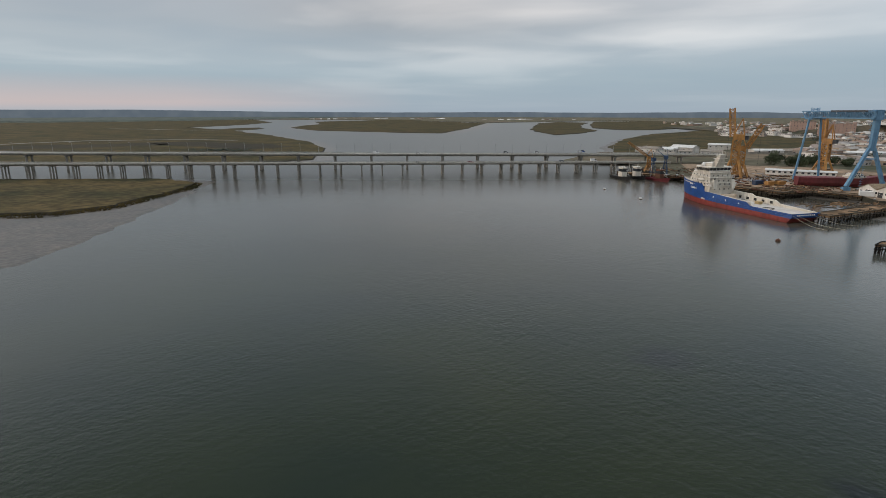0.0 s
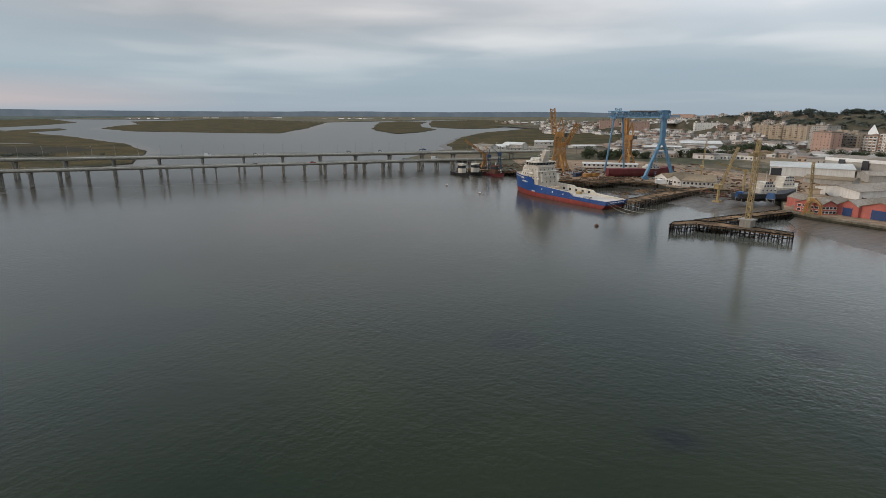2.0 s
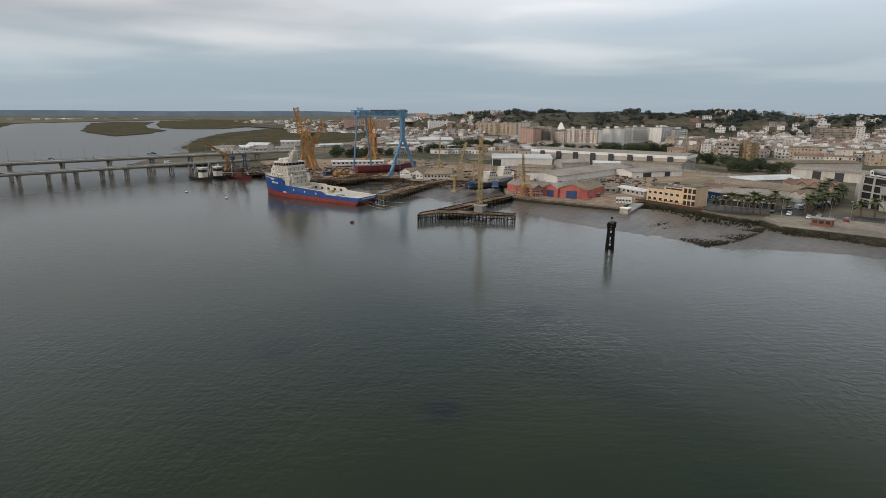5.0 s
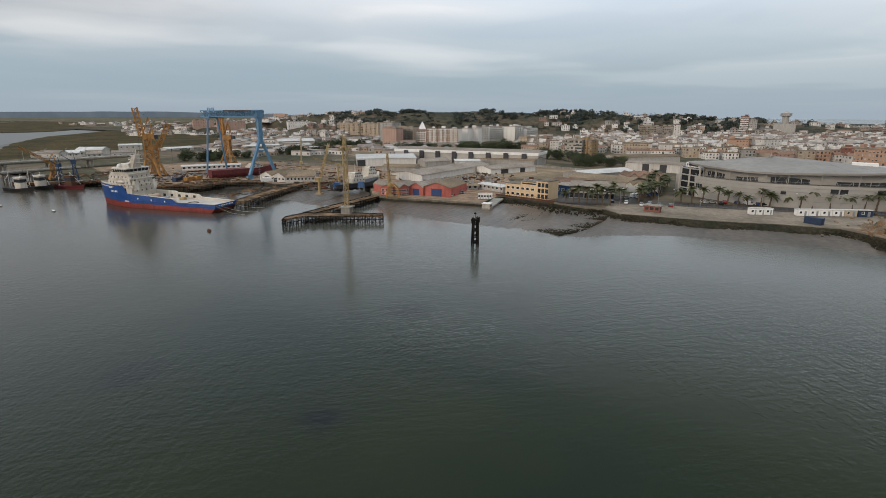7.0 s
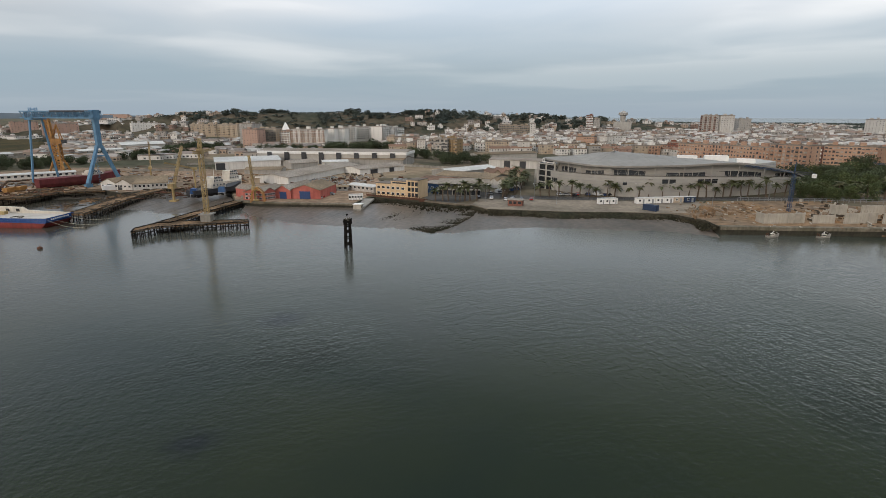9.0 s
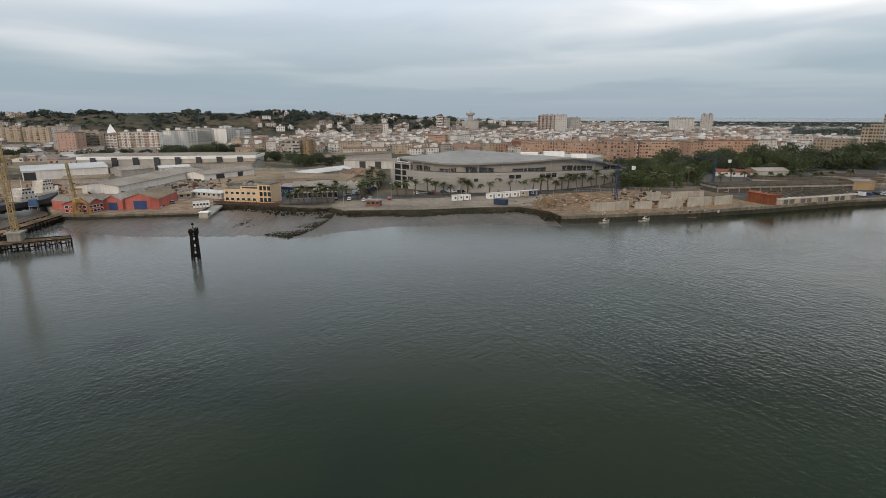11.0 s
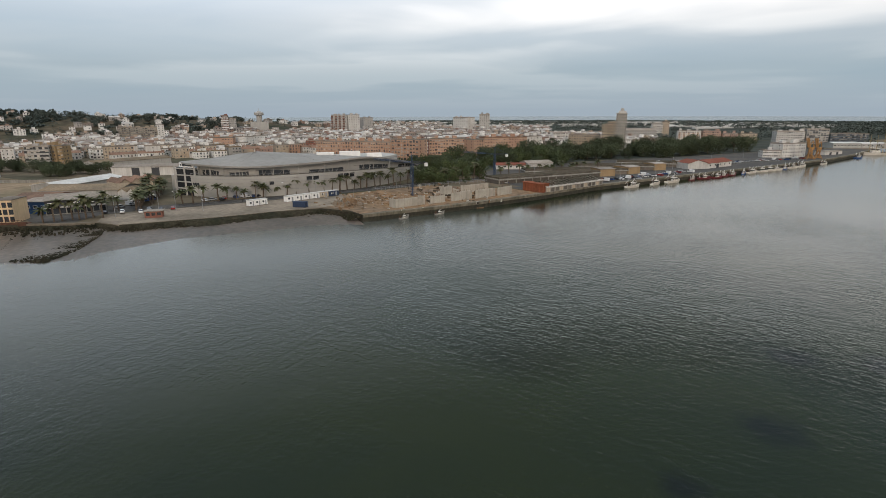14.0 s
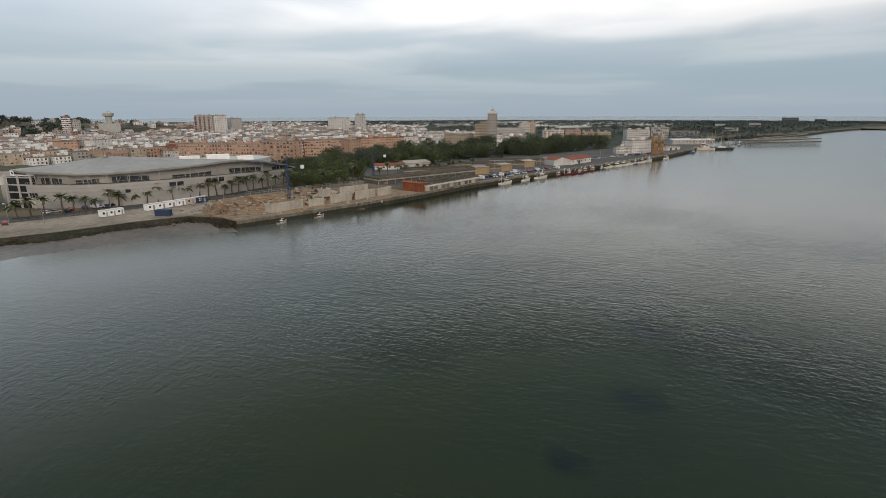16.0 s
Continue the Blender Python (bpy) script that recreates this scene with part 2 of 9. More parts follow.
MAT = {
    "water": water_material(),
    "marsh": material("salt_marsh", (0.072, 0.052, 0.020), 0.95, var=0.5, fine=0.22, coarse=0.022, other=(0.026, 0.026, 0.010), bump=0.4),
    # dry meadow of the far plain, its base colour lightened to stand for haze
    "meadow": material("dry_meadow_hazed", (0.125, 0.105, 0.07), 0.95, var=0.4, fine=0.05, coarse=0.006, other=(0.075, 0.072, 0.045)),
    "marsh_edge": material("marsh_edge", (0.035, 0.03, 0.02), 0.9, var=0.35, fine=0.5, coarse=0.05),
    "mud": material("river_mud", (0.076, 0.060, 0.045), 0.4, var=0.6, fine=0.45, coarse=0.07, other=(0.045, 0.038, 0.030), bump=0.5),
    "wet_mud": material("wet_tidal_mud", (0.110, 0.086, 0.066), 0.34, var=0.4, fine=0.5, coarse=0.05, other=(0.074, 0.060, 0.046), bump=0.25, spec=0.5),
    "rock": material("weedy_rock", (0.040, 0.034, 0.022), 0.9, var=0.5, fine=0.8, coarse=0.12, other=(0.02, 0.021, 0.012), bump=0.8),
    "yard": material("yard_earth", (0.265, 0.185, 0.125), 0.95, var=0.4, fine=0.25, coarse=0.022, other=(0.185, 0.138, 0.098)),
    "city": material("city_ground", (0.145, 0.112, 0.078), 0.95, var=0.3, fine=0.1, coarse=0.01, other=(0.055, 0.058, 0.036)),
    "field": material("dry_field", (0.25, 0.188, 0.127), 0.95, var=0.25, fine=0.2, coarse=0.02, other=(0.145, 0.12, 0.078)),
    "promenade": material("promenade_paving", (0.25, 0.208, 0.162), 0.9, var=0.2, fine=0.5, coarse=0.06, other=(0.15, 0.128, 0.10)),
    "site": material("building_site_earth", (0.23, 0.145, 0.082), 0.95, var=0.35, fine=0.3, coarse=0.05, other=(0.17, 0.125, 0.088)),
    "asphalt": material("asphalt", (0.070, 0.067, 0.064), 0.9, var=0.2, fine=0.8, coarse=0.05, other=(0.098, 0.09, 0.08)),
    "hill": material("hill_scrub", (0.095, 0.074, 0.05), 0.95, var=0.4, fine=0.08, coarse=0.016, other=(0.046, 0.048, 0.032), bump=0.4),
    "concrete": material("weathered_concrete", (0.33, 0.315, 0.285), 0.85, var=0.15, fine=0.5, coarse=0.06, other=(0.24, 0.225, 0.2), streaks=0.3),
    "concrete_new": material("raw_concrete", (0.43, 0.40, 0.345), 0.85, var=0.12, fine=0.5, coarse=0.12, other=(0.35, 0.32, 0.27), streaks=0.2),
    "concrete_dark": material("wet_concrete", (0.10, 0.082, 0.06), 0.7, var=0.3, fine=0.5, coarse=0.1, other=(0.05, 0.048, 0.038)),
    "weed_wall": material("weed_grown_quay_wall", (0.046, 0.042, 0.028), 0.8, var=0.35, fine=0.6, coarse=0.12, other=(0.028, 0.027, 0.018), streaks=0.3),
    "tar": material("black_tarred_wood", (0.016, 0.014, 0.012), 0.9, var=0.4, fine=1.0, coarse=0.2),
    # far leaves: paler and bluer, with haze painted into the base colour
    "hazed_leaf": material("far_foliage_hazed", (0.080, 0.092, 0.078), 0.95, var=0.3, fine=0.03, coarse=0.008, other=(0.060, 0.075, 0.068)),
    "timber": material("tarred_timber", (0.062, 0.05, 0.038), 0.85, var=0.35, fine=1.0, coarse=0.2, other=(0.1, 0.085, 0.065)),
    "deck": material("rotten_deck", (0.225, 0.142, 0.082), 0.9, var=0.5, fine=0.9, coarse=0.14, other=(0.085, 0.057, 0.034)),
    "blue_hull": material("blue_hull_paint", (0.007, 0.058, 0.245), 0.42, var=0.15, fine=0.3, coarse=0.08, other=(0.010, 0.066, 0.25), streaks=0.2),
    "red_hull": material("red_boot_paint", (0.24, 0.035, 0.028), 0.6, var=0.2, fine=0.4, coarse=0.08, other=(0.17, 0.03, 0.025), streaks=0.3),
    "ship_white": material("ship_white_paint", (0.64, 0.60, 0.53), 0.5, var=0.06, fine=0.5, coarse=0.15, other=(0.54, 0.49, 0.42), streaks=0.22),
    "ship_deck": material("ship_deck_grey", (0.50, 0.47, 0.43), 0.8, var=0.1, fine=0.5, coarse=0.12, other=(0.42, 0.385, 0.345)),
    "dark_steel": material("dark_steel", (0.04, 0.042, 0.048), 0.6, var=0.2),
    "black_paint": material("black_paint", (0.02, 0.02, 0.022), 0.5, var=0.2),
    "rust": material("rusty_steel", (0.125, 0.06, 0.04), 0.85, var=0.3, fine=0.8, coarse=0.2, other=(0.08, 0.045, 0.032)),
    "wine": material("red_primer", (0.14, 0.026, 0.03), 0.7, var=0.2, fine=0.5, coarse=0.1, other=(0.13, 0.03, 0.03), streaks=0.2),
    "crane_blue": material("gantry_blue_paint", (0.105, 0.23, 0.37), 0.5, var=0.12, fine=0.4, coarse=0.1, other=(0.12, 0.25, 0.38), streaks=0.25),
    "crane_orange": material("crane_orange_paint", (0.40, 0.20, 0.055), 0.6, var=0.2, fine=0.5, coarse=0.15, other=(0.30, 0.15, 0.05), streaks=0.3),
    "crane_yellow": material("crane_yellow_paint", (0.40, 0.30, 0.14), 0.65, var=0.2, fine=0.6, coarse=0.2, other=(0.30, 0.21, 0.10), streaks=0.3),
    "salmon": material("salmon_render", (0.47, 0.158, 0.132), 0.85, var=0.1, fine=0.6, coarse=0.12, other=(0.40, 0.12, 0.10), streaks=0.18),
    "door_blue": material("blue_door_paint", (0.022, 0.055, 0.16), 0.6, var=0.12, streaks=0.1),
    "cream": material("cream_render", (0.68, 0.505, 0.335), 0.85, var=0.06, fine=0.5, coarse=0.1, other=(0.66, 0.50, 0.31), streaks=0.15),
    "white": material("white_render", (0.62, 0.60, 0.565), 0.85, var=0.06, fine=0.5, coarse=0.08, other=(0.54, 0.51, 0.475), streaks=0.2, rand=0.12),
    "grey_wall": material("grey_render", (0.40, 0.385, 0.36), 0.85, var=0.08, fine=0.5, coarse=0.08, streaks=0.2, rand=0.15),
    "tan": material("tan_render", (0.44, 0.37, 0.29), 0.85, var=0.08, fine=0.5, coarse=0.08, other=(0.44, 0.35, 0.26), streaks=0.18, rand=0.12),
    "pink": material("pink_render", (0.44, 0.30, 0.245), 0.85, var=0.08, fine=0.5, coarse=0.08, streaks=0.15, rand=0.12),
    "ochre": material("ochre_render", (0.35, 0.25, 0.145), 0.85, var=0.08, fine=0.5, coarse=0.08, streaks=0.15),
    "brick": material("orange_brick", (0.43, 0.285, 0.205), 0.9, var=0.18, fine=1.2, coarse=0.06, other=(0.37, 0.23, 0.165), rand=0.08),
    "brick_dark": material("dark_brick", (0.22, 0.10, 0.075), 0.9, var=0.12, fine=1.2, coarse=0.06, rand=0.08),
    "tile": material("clay_roof_tiles", (0.225, 0.14, 0.10), 0.9, var=0.25, fine=1.0, coarse=0.1, other=(0.165, 0.108, 0.08), rand=0.15),
    "red_tile": material("red_roof_tiles", (0.21, 0.075, 0.052), 0.9, var=0.15, fine=1.0, coarse=0.1, rand=0.05),
    "roof_grey": material("fibre_cement_roof", (0.29, 0.255, 0.218), 0.9, var=0.25, fine=1.2, coarse=0.06, other=(0.225, 0.19, 0.155), streaks=0.15, rand=0.12),
    "roof_tan": material("lichen_roof", (0.24, 0.182, 0.122), 0.9, var=0.3, fine=1.2, coarse=0.06, other=(0.165, 0.132, 0.094), rand=0.15),
    "roof_white": material("white_sheet_roof", (0.52, 0.51, 0.485), 0.7, var=0.15, fine=0.6, coarse=0.06, rand=0.06),
    "roof_dark": material("old_dark_roof", (0.085, 0.07, 0.05), 0.9, var=0.3, fine=0.6, coarse=0.08, other=(0.055, 0.052, 0.036), rand=0.2),
    "coping": material("mossy_coping", (0.20, 0.175, 0.135), 0.9, var=0.25, fine=0.6, coarse=0.1, other=(0.11, 0.10, 0.07), streaks=0.3),
    "navy": material("navy_container_paint", (0.022, 0.04, 0.085), 0.6, var=0.15, streaks=0.15),
    "terrace": material("flat_roof", (0.27, 0.24, 0.21), 0.9, var=0.2, fine=0.6, coarse=0.08, other=(0.20, 0.168, 0.14), rand=0.3),
    "white_bright": material("bright_white_render", (0.78, 0.765, 0.735), 0.85, var=0.05, fine=0.5, coarse=0.08, other=(0.70, 0.68, 0.645), streaks=0.15, rand=0.06),
    "bridge_concrete": material("pale_bridge_concrete", (0.45, 0.43, 0.39), 0.85, var=0.1, fine=0.5, coarse=0.05, other=(0.37, 0.35, 0.31), streaks=0.2),
    "zinc": material("zinc_roof", (0.225, 0.212, 0.193), 0.6, 0.0, var=0.1, fine=0.3, coarse=0.05, other=(0.265, 0.25, 0.228)),
    "cladding": material("pale_metal_cladding", (0.42, 0.405, 0.375), 0.5, 0.1, var=0.06, fine=0.3, coarse=0.06, other=(0.365, 0.35, 0.325)),
    "glass": glass_material("window_glass", (0.035, 0.04, 0.046)),
    "far_glass": material("weathered_window_glass", (0.075, 0.076, 0.08), 0.25, var=0.4, fine=0.35, coarse=0.1, rand=0.3, spec=0.5),
    "blind": material("faded_roller_blinds", (0.34, 0.31, 0.27), 0.8, var=0.35, fine=0.4, coarse=0.15, other=(0.22, 0.19, 0.16), rand=0.3),
    "shutter": material("rolling_shutter", (0.16, 0.14, 0.12), 0.8, var=0.2, rand=0.5),
    "blue_sheet": material("blue_sheet_metal", (0.03, 0.085, 0.20), 0.6, var=0.12, fine=0.4, coarse=0.1, streaks=0.15),
    "blue_grey": material("blue_grey_panels", (0.10, 0.12, 0.14), 0.5, var=0.15, fine=0.4, coarse=0.08, streaks=0.1),
    "scrub_floor": material("scrub_and_undergrowth", (0.050, 0.056, 0.044), 0.95, var=0.4, fine=0.06, coarse=0.012, other=(0.034, 0.040, 0.034)),
    "white_paint": material("white_paint", (0.78, 0.77, 0.75), 0.6, var=0.06, fine=0.5, coarse=0.1),
    "boat_red": material("boat_red", (0.14, 0.022, 0.028), 0.55, var=0.15, streaks=0.2),
    "boat_blue": material("boat_blue", (0.03, 0.09, 0.24), 0.55, var=0.15, streaks=0.2),
    "bark": material("bark", (0.10, 0.075, 0.055), 0.9, var=0.3),
    "palm_trunk": material("palm_trunk", (0.13, 0.10, 0.075), 0.9, var=0.3, fine=2.0),
    "palm_leaf": material("palm_fronds", (0.06, 0.072, 0.028), 0.7, var=0.3, fine=0.8, coarse=0.3, other=(0.10, 0.085, 0.04), rand=0.2),
    "leaf_dark": material("dark_foliage", (0.056, 0.070, 0.040), 0.9, var=0.3, fine=0.5, coarse=0.15, other=(0.066, 0.078, 0.040), rand=0.3),
    "leaf_green": material("green_foliage", (0.062, 0.082, 0.036), 0.9, var=0.3, fine=0.5, coarse=0.12, other=(0.078, 0.09, 0.038), rand=0.25),
    "rope": material("mooring_rope", (0.42, 0.37, 0.28), 0.9, var=0.1),
    "grey_metal": material("galvanised_steel", (0.32, 0.33, 0.34), 0.5, 0.5, var=0.12),
}
for car_colour, rgb in (("white", (0.7, 0.7, 0.7)), ("silver", (0.38, 0.39, 0.4)), ("black", (0.02, 0.02, 0.025)), ("red", (0.3, 0.025, 0.02)), ("blue", (0.03, 0.07, 0.2))):
    MAT["car_" + car_colour] = material("car_paint_" + car_colour, rgb, 0.25, 0.1, var=0.03)

MAT["site_blue"] = material("site_crane_blue", (0.03, 0.06, 0.12), 0.6, var=0.15)


# ---- mesh tools ----
class Geo:
    """Collects verts and faces of one mesh."""

    def __init__(self):
        self.v, self.f = [], []

    def add(self, verts, faces):
        k = len(self.v)
        self.v.extend(verts)
        self.f.extend([tuple(i + k for i in f) for f in faces])
        return self

    def box(self, x0, y0, z0, x1, y1, z1):
        return self.prism([(x0, y0), (x1, y0), (x1, y1), (x0, y1)], z0, z1)

    def prism(self, poly, z0, z1, top=None):
        n = len(poly)
        t = top or poly
        self.add([(x, y, z0) for x, y in poly] + [(x, y, z1) for x, y in t],
                 [tuple(range(n - 1, -1, -1)), tuple(range(n, 2 * n))] + [(i, (i + 1) % n, n + (i + 1) % n, n + i) for i in range(n)])
        return self

    def section(self, prof, x0, x1):
        """A profile in the y-z plane, drawn out along x."""
        n = len(prof)
        self.add([(x0, y, z) for y, z in prof] + [(x1, y, z) for y, z in prof],
                 [tuple(range(n)), tuple(range(2 * n - 1, n - 1, -1))] + [((i + 1) % n, i, n + i, n + (i + 1) % n) for i in range(n)])
        return self

    def beam(self, p, q, w=0.3, h=None, n=4, w2=None):
        p, q = Vector(p), Vector(q)
        d = (q - p)
        if d.length < 1e-6:
            return self
        d.normalize()
        a = d.cross(Vector((0, 0, 1)))
        a = Vector((1, 0, 0)) if a.length < 1e-3 else a.normalized()
        c = a.cross(d)
        w2 = w if w2 is None else w2
        ring = lambda o, s: [tuple(o + a * (math.cos(t) * s) + c * (math.sin(t) * (h / w * s if h else s))) for t in [math.pi / n + 2 * math.pi * i / n for i in range(n)]]
        k = 0.7071 if n == 4 else 0.5
        self.add(ring(p, w * k) + ring(q, w2 * k), [tuple(range(n - 1, -1, -1)), tuple(range(n, 2 * n))] + [(i, (i + 1) % n, n + (i + 1) % n, n + i) for i in range(n)])
        return self

    def loft(self, rings, cap=True, closed=True):
        n, k = len(rings[0]), len(self.v)
        for r in rings:
            self.v.extend(r)
        for j in range(len(rings) - 1):
            for i in range(n if closed else n - 1):
                a, b = k + j * n + i, k + j * n + (i + 1) % n
                self.f.append((a, b, b + n, a + n))
        if cap:
            self.f.append(tuple(k + i for i in range(n - 1, -1, -1)))
            self.f.append(tuple(k + (len(rings) - 1) * n + i for i in range(n)))
        return self

    def truss(self, p, q, w=2.0, h=2.0, bay=2.0, t=0.2, up=(0, 0, 1)):
        """A four-chord lattice beam from p to q."""
        p, q = Vector(p), Vector(q)
        d = (q - p)
        L = d.length
        d.normalize()
        u = Vector(up)
        if abs(d.dot(u)) > 0.95:
            u = Vector((0, 1, 0))
        s = d.cross(u).normalized()
        u = s.cross(d).normalized()
        n = max(1, round(L / bay))
        c = [s * (w / 2) + u * (h / 2), s * (-w / 2) + u * (h / 2), s * (-w / 2) - u * (h / 2), s * (w / 2) - u * (h / 2)]
        for k in range(4):
            self.beam(p + c[k], q + c[k], t * 1.4)
            for i in range(n):
                a, b = p + d * (L * i / n), p + d * (L * (i + 1) / n)
                m = (k + 1) % 4
                self.beam(a + c[k], b + c[m], t * 0.8) if i % 2 else self.beam(a + c[m], b + c[k], t * 0.8)
                self.beam(a + c[k], a + c[m], t * 0.7)
        return self

    def mesh(self, name, mat, smooth=False):
        me = bpy.data.meshes.new(name)
        me.from_pydata([tuple(v) for v in self.v], [], self.f)
        me.materials.append(mat)
        if smooth:
            me.shade_smooth()
        me.update()
        return me


def part(name, geo, mat, parent=None, label="", smooth=False, at=None):
    """Links a Geo (or a ready mesh) as one mesh object under a thing or part."""
    me = geo.mesh(name, MAT[mat], smooth) if isinstance(geo, Geo) else geo
    ob = new(name, me)
    if parent is not None:
        ob.parent = parent
    if at is not None:
        ob.matrix_basis = at
    if label:
        ob["label"] = label
    return ob


def thing(name, x, y, z, yaw, label, category, group="", kind=""):
    ob = new(name)
    ob.empty_display_size = 0.5
    ob.matrix_basis = pose(x, y, z, 0, 0, yaw)
    return tagged(ob, label, category, group, kind)


def structure(name, geo, mat, label, category, smooth=False, kind="structure"):
    return tagged(part(name, geo, mat, smooth=smooth), label, category, kind=kind)


def heading(p, q):
    return math.degrees(math.atan2(q[1] - p[1], q[0] - p[0]))


def wander(pts, step, amp, seed, closed=True):
    """Subdivides a line and lets it wander like a natural shore."""
    out = []
    n = len(pts)
    for i in range(n if closed else n - 1):
        a, b = Vector(pts[i][:2]), Vector(pts[(i + 1) % n][:2])
        k = max(1, int((b - a).length / step))
        for j in range(k):
            p = a.lerp(b, j / k)
            s = 1.0 / (step * 3)
            w = noise.noise((p.x * s, p.y * s, seed)) + 0.5 * noise.noise((p.x * s * 3, p.y * s * 3, seed + 5))
            v = noise.noise((p.x * s, p.y * s, seed + 9)) + 0.5 * noise.noise((p.x * s * 3, p.y * s * 3, seed + 14))
            out.append((p.x + amp * w, p.y + amp * v))
    if not closed:
        out.append(tuple(pts[-1][:2]))
    return out


def fill(geo, poly, z):
    from mathutils.geometry import tessellate_polygon
    tris = tessellate_polygon([[Vector((x, y, 0)) for x, y in poly]])
    vs = [(x, y, z) for x, y in poly]
    fs = []
    for a, b, c in tris:
        p, q, r = vs[a], vs[b], vs[c]
        up = (q[0] - p[0]) * (r[1] - p[1]) - (q[1] - p[1]) * (r[0] - p[0])
        fs.append((a, b, c) if up > 0 else (a, c, b))
    geo.add(vs, fs)


def outward(poly, i):
    n = len(poly)
    area = sum(poly[k][0] * poly[(k + 1) % n][1] - poly[(k + 1) % n][0] * poly[k][1] for k in range(n))
    a, b = poly[i - 1], poly[(i + 1) % n]
    d = Vector((b[0] - a[0], b[1] - a[1], 0))
    if d.length < 1e-6:
        return Vector((0, 0, 0))
    d.normalize()
    return Vector((d.y, -d.x, 0)) * (1 if area > 0 else -1)


def land(name, pts, z, mat, label, category, step=15, amp=4, seed=1.0, bank=3.0, foot=-1.0, bank_mat=None):
    """Flat land with a sloping or upright edge down into the water."""
    poly = wander(pts, step, amp, seed) if step else [tuple(p[:2]) for p in pts]
    g = Geo()
    fill(g, poly, z)
    n = len(poly)
    e = Geo()
    low = []
    for i in range(n):
        o = outward(poly, i) * bank
        low.append((poly[i][0] + o.x, poly[i][1] + o.y, foot))
    e.add([(x, y, z) for x, y in poly] + low, [(i, n + i, n + (i + 1) % n, (i + 1) % n) for i in range(n)])
    top = structure(name, g, mat, label, category)
    part("bank", e, bank_mat or mat, top)
    return top


# ---- river, marshes and ground ----
def ground_sheet():
    g = Geo()
    n = 96
    rim = [(4920 * math.sin(2 * math.pi * i / n), 4920 * math.cos(2 * math.pi * i / n), -3.0) for i in range(n)]
    g.add(rim + [(0, 0, -3.0)], [(i, n, (i + 1) % n) for i in range(n)])
    structure("ground", g, "mud", "silty river bed and plain reaching to the horizon", "ground")
    w = Geo()
    rim = [(4900 * math.sin(2 * math.pi * i / n), 4900 * math.cos(2 * math.pi * i / n), 0.0) for i in range(n)]
    w.add(rim + [(0, 0, 0.0)], [(i, n, (i + 1) % n) for i in range(n)])
    structure("water", w, "water", "calm murky green tidal river with light ripples", "water")


ground_sheet()

# tidal marsh islands of the far river
land("marsh_near", [(-193, 238), (-176, 240), (-161, 258), (-158, 281), (-156, 302), (-155, 332), (-160, 349), (-190, 366), (-320, 362), (-700, 330), (-700, 180), (-260, 205)],
     1.4, "marsh", "olive brown salt marsh with dark eroded edge", "marsh", 4, 3.5, 2.0, 2.2, -0.5, "marsh_edge")
land("mudflat_near", [(-150, 90), (-131, 158), (-130, 179), (-134, 216), (-142, 282), (-152, 340), (-150, 360), (-200, 376), (-330, 372), (-720, 340), (-720, 60), (-300, 20)],
     0.12, "mud", "wet grey mudflat exposed at low tide", "mudflat", 4, 5.0, 3.0, 10, -0.4)
MARSH_WEST = [(-125, 530), (-138, 610), (-150, 697), (-214, 862), (-334, 1074), (-556, 1420), (-754, 1629), (-719, 1996), (-752, 2434), (-1120, 3300), (-1700, 3700), (-3300, 2900), (-3600, 900), (-1400, 470), (-390, 475), (-260, 478), (-172, 490)]
MARSH_ISLE = [(-447, 1629), (-470, 1900), (-455, 2090), (-600, 2600), (-286, 3300), (170, 2250), (60, 1500), (-5, 1200), (-90, 1230), (-177, 1295), (-314, 1375)]


def apron(name, pts, wide, label):
    """Bare mud round a marsh, laid dry by the tide."""
    ring = [(x + outward(pts, i).x * wide, y + outward(pts, i).y * wide) for i, (x, y) in enumerate(pts)]
    land(name, ring, 0.2, "wet_mud", label, "mudflat", 18, 6, 4.5, 8, -0.4)


apron("mudflat_west", MARSH_WEST, 15, "pale mud laid bare round the western marsh")
apron("mudflat_island", MARSH_ISLE, 34, "pale mud laid bare round the marsh island")
land("marsh_west", MARSH_WEST,
     1.2, "marsh", "wide brown green salt marsh behind the bridges", "marsh", 22, 7, 4.0, 2.5, -0.5, "marsh_edge")
land("marsh_island", MARSH_ISLE,
     1.2, "marsh", "salt marsh island with a winding edge", "marsh", 22, 8, 5.0, 3, -0.5, "marsh_edge")
land("marsh_islet", [(-598, 1472), (-523, 1365), (-498, 1450), (-498, 1542), (-548, 1648), (-595, 1557)],
     0.6, "marsh", "small low salt marsh islet in the river", "marsh", 14, 4, 5.5, 3, -0.5, "marsh_edge")
land("marsh_island_2", [(225, 1120), (223, 1244), (229, 1431), (293, 1774), (394, 2272), (526, 2523), (620, 2373), (469, 1905), (402, 1618), (392, 1501), (381, 1362), (284, 1177)],
     1.2, "marsh", "salt marsh island between two creeks", "marsh", 22, 8, 6.0, 3, -0.5, "marsh_edge")
land("marsh_plain", [(432, 1600), (446, 1474), (475, 1416), (538, 1418), (642, 1536), (738, 1660), (1149, 2390), (1086, 2823), (726, 2664), (528, 1987)],
     1.2, "marsh", "brown marsh at the mouth of a narrow creek", "marsh", 22, 6, 6.5, 3, -0.5, "marsh_edge")
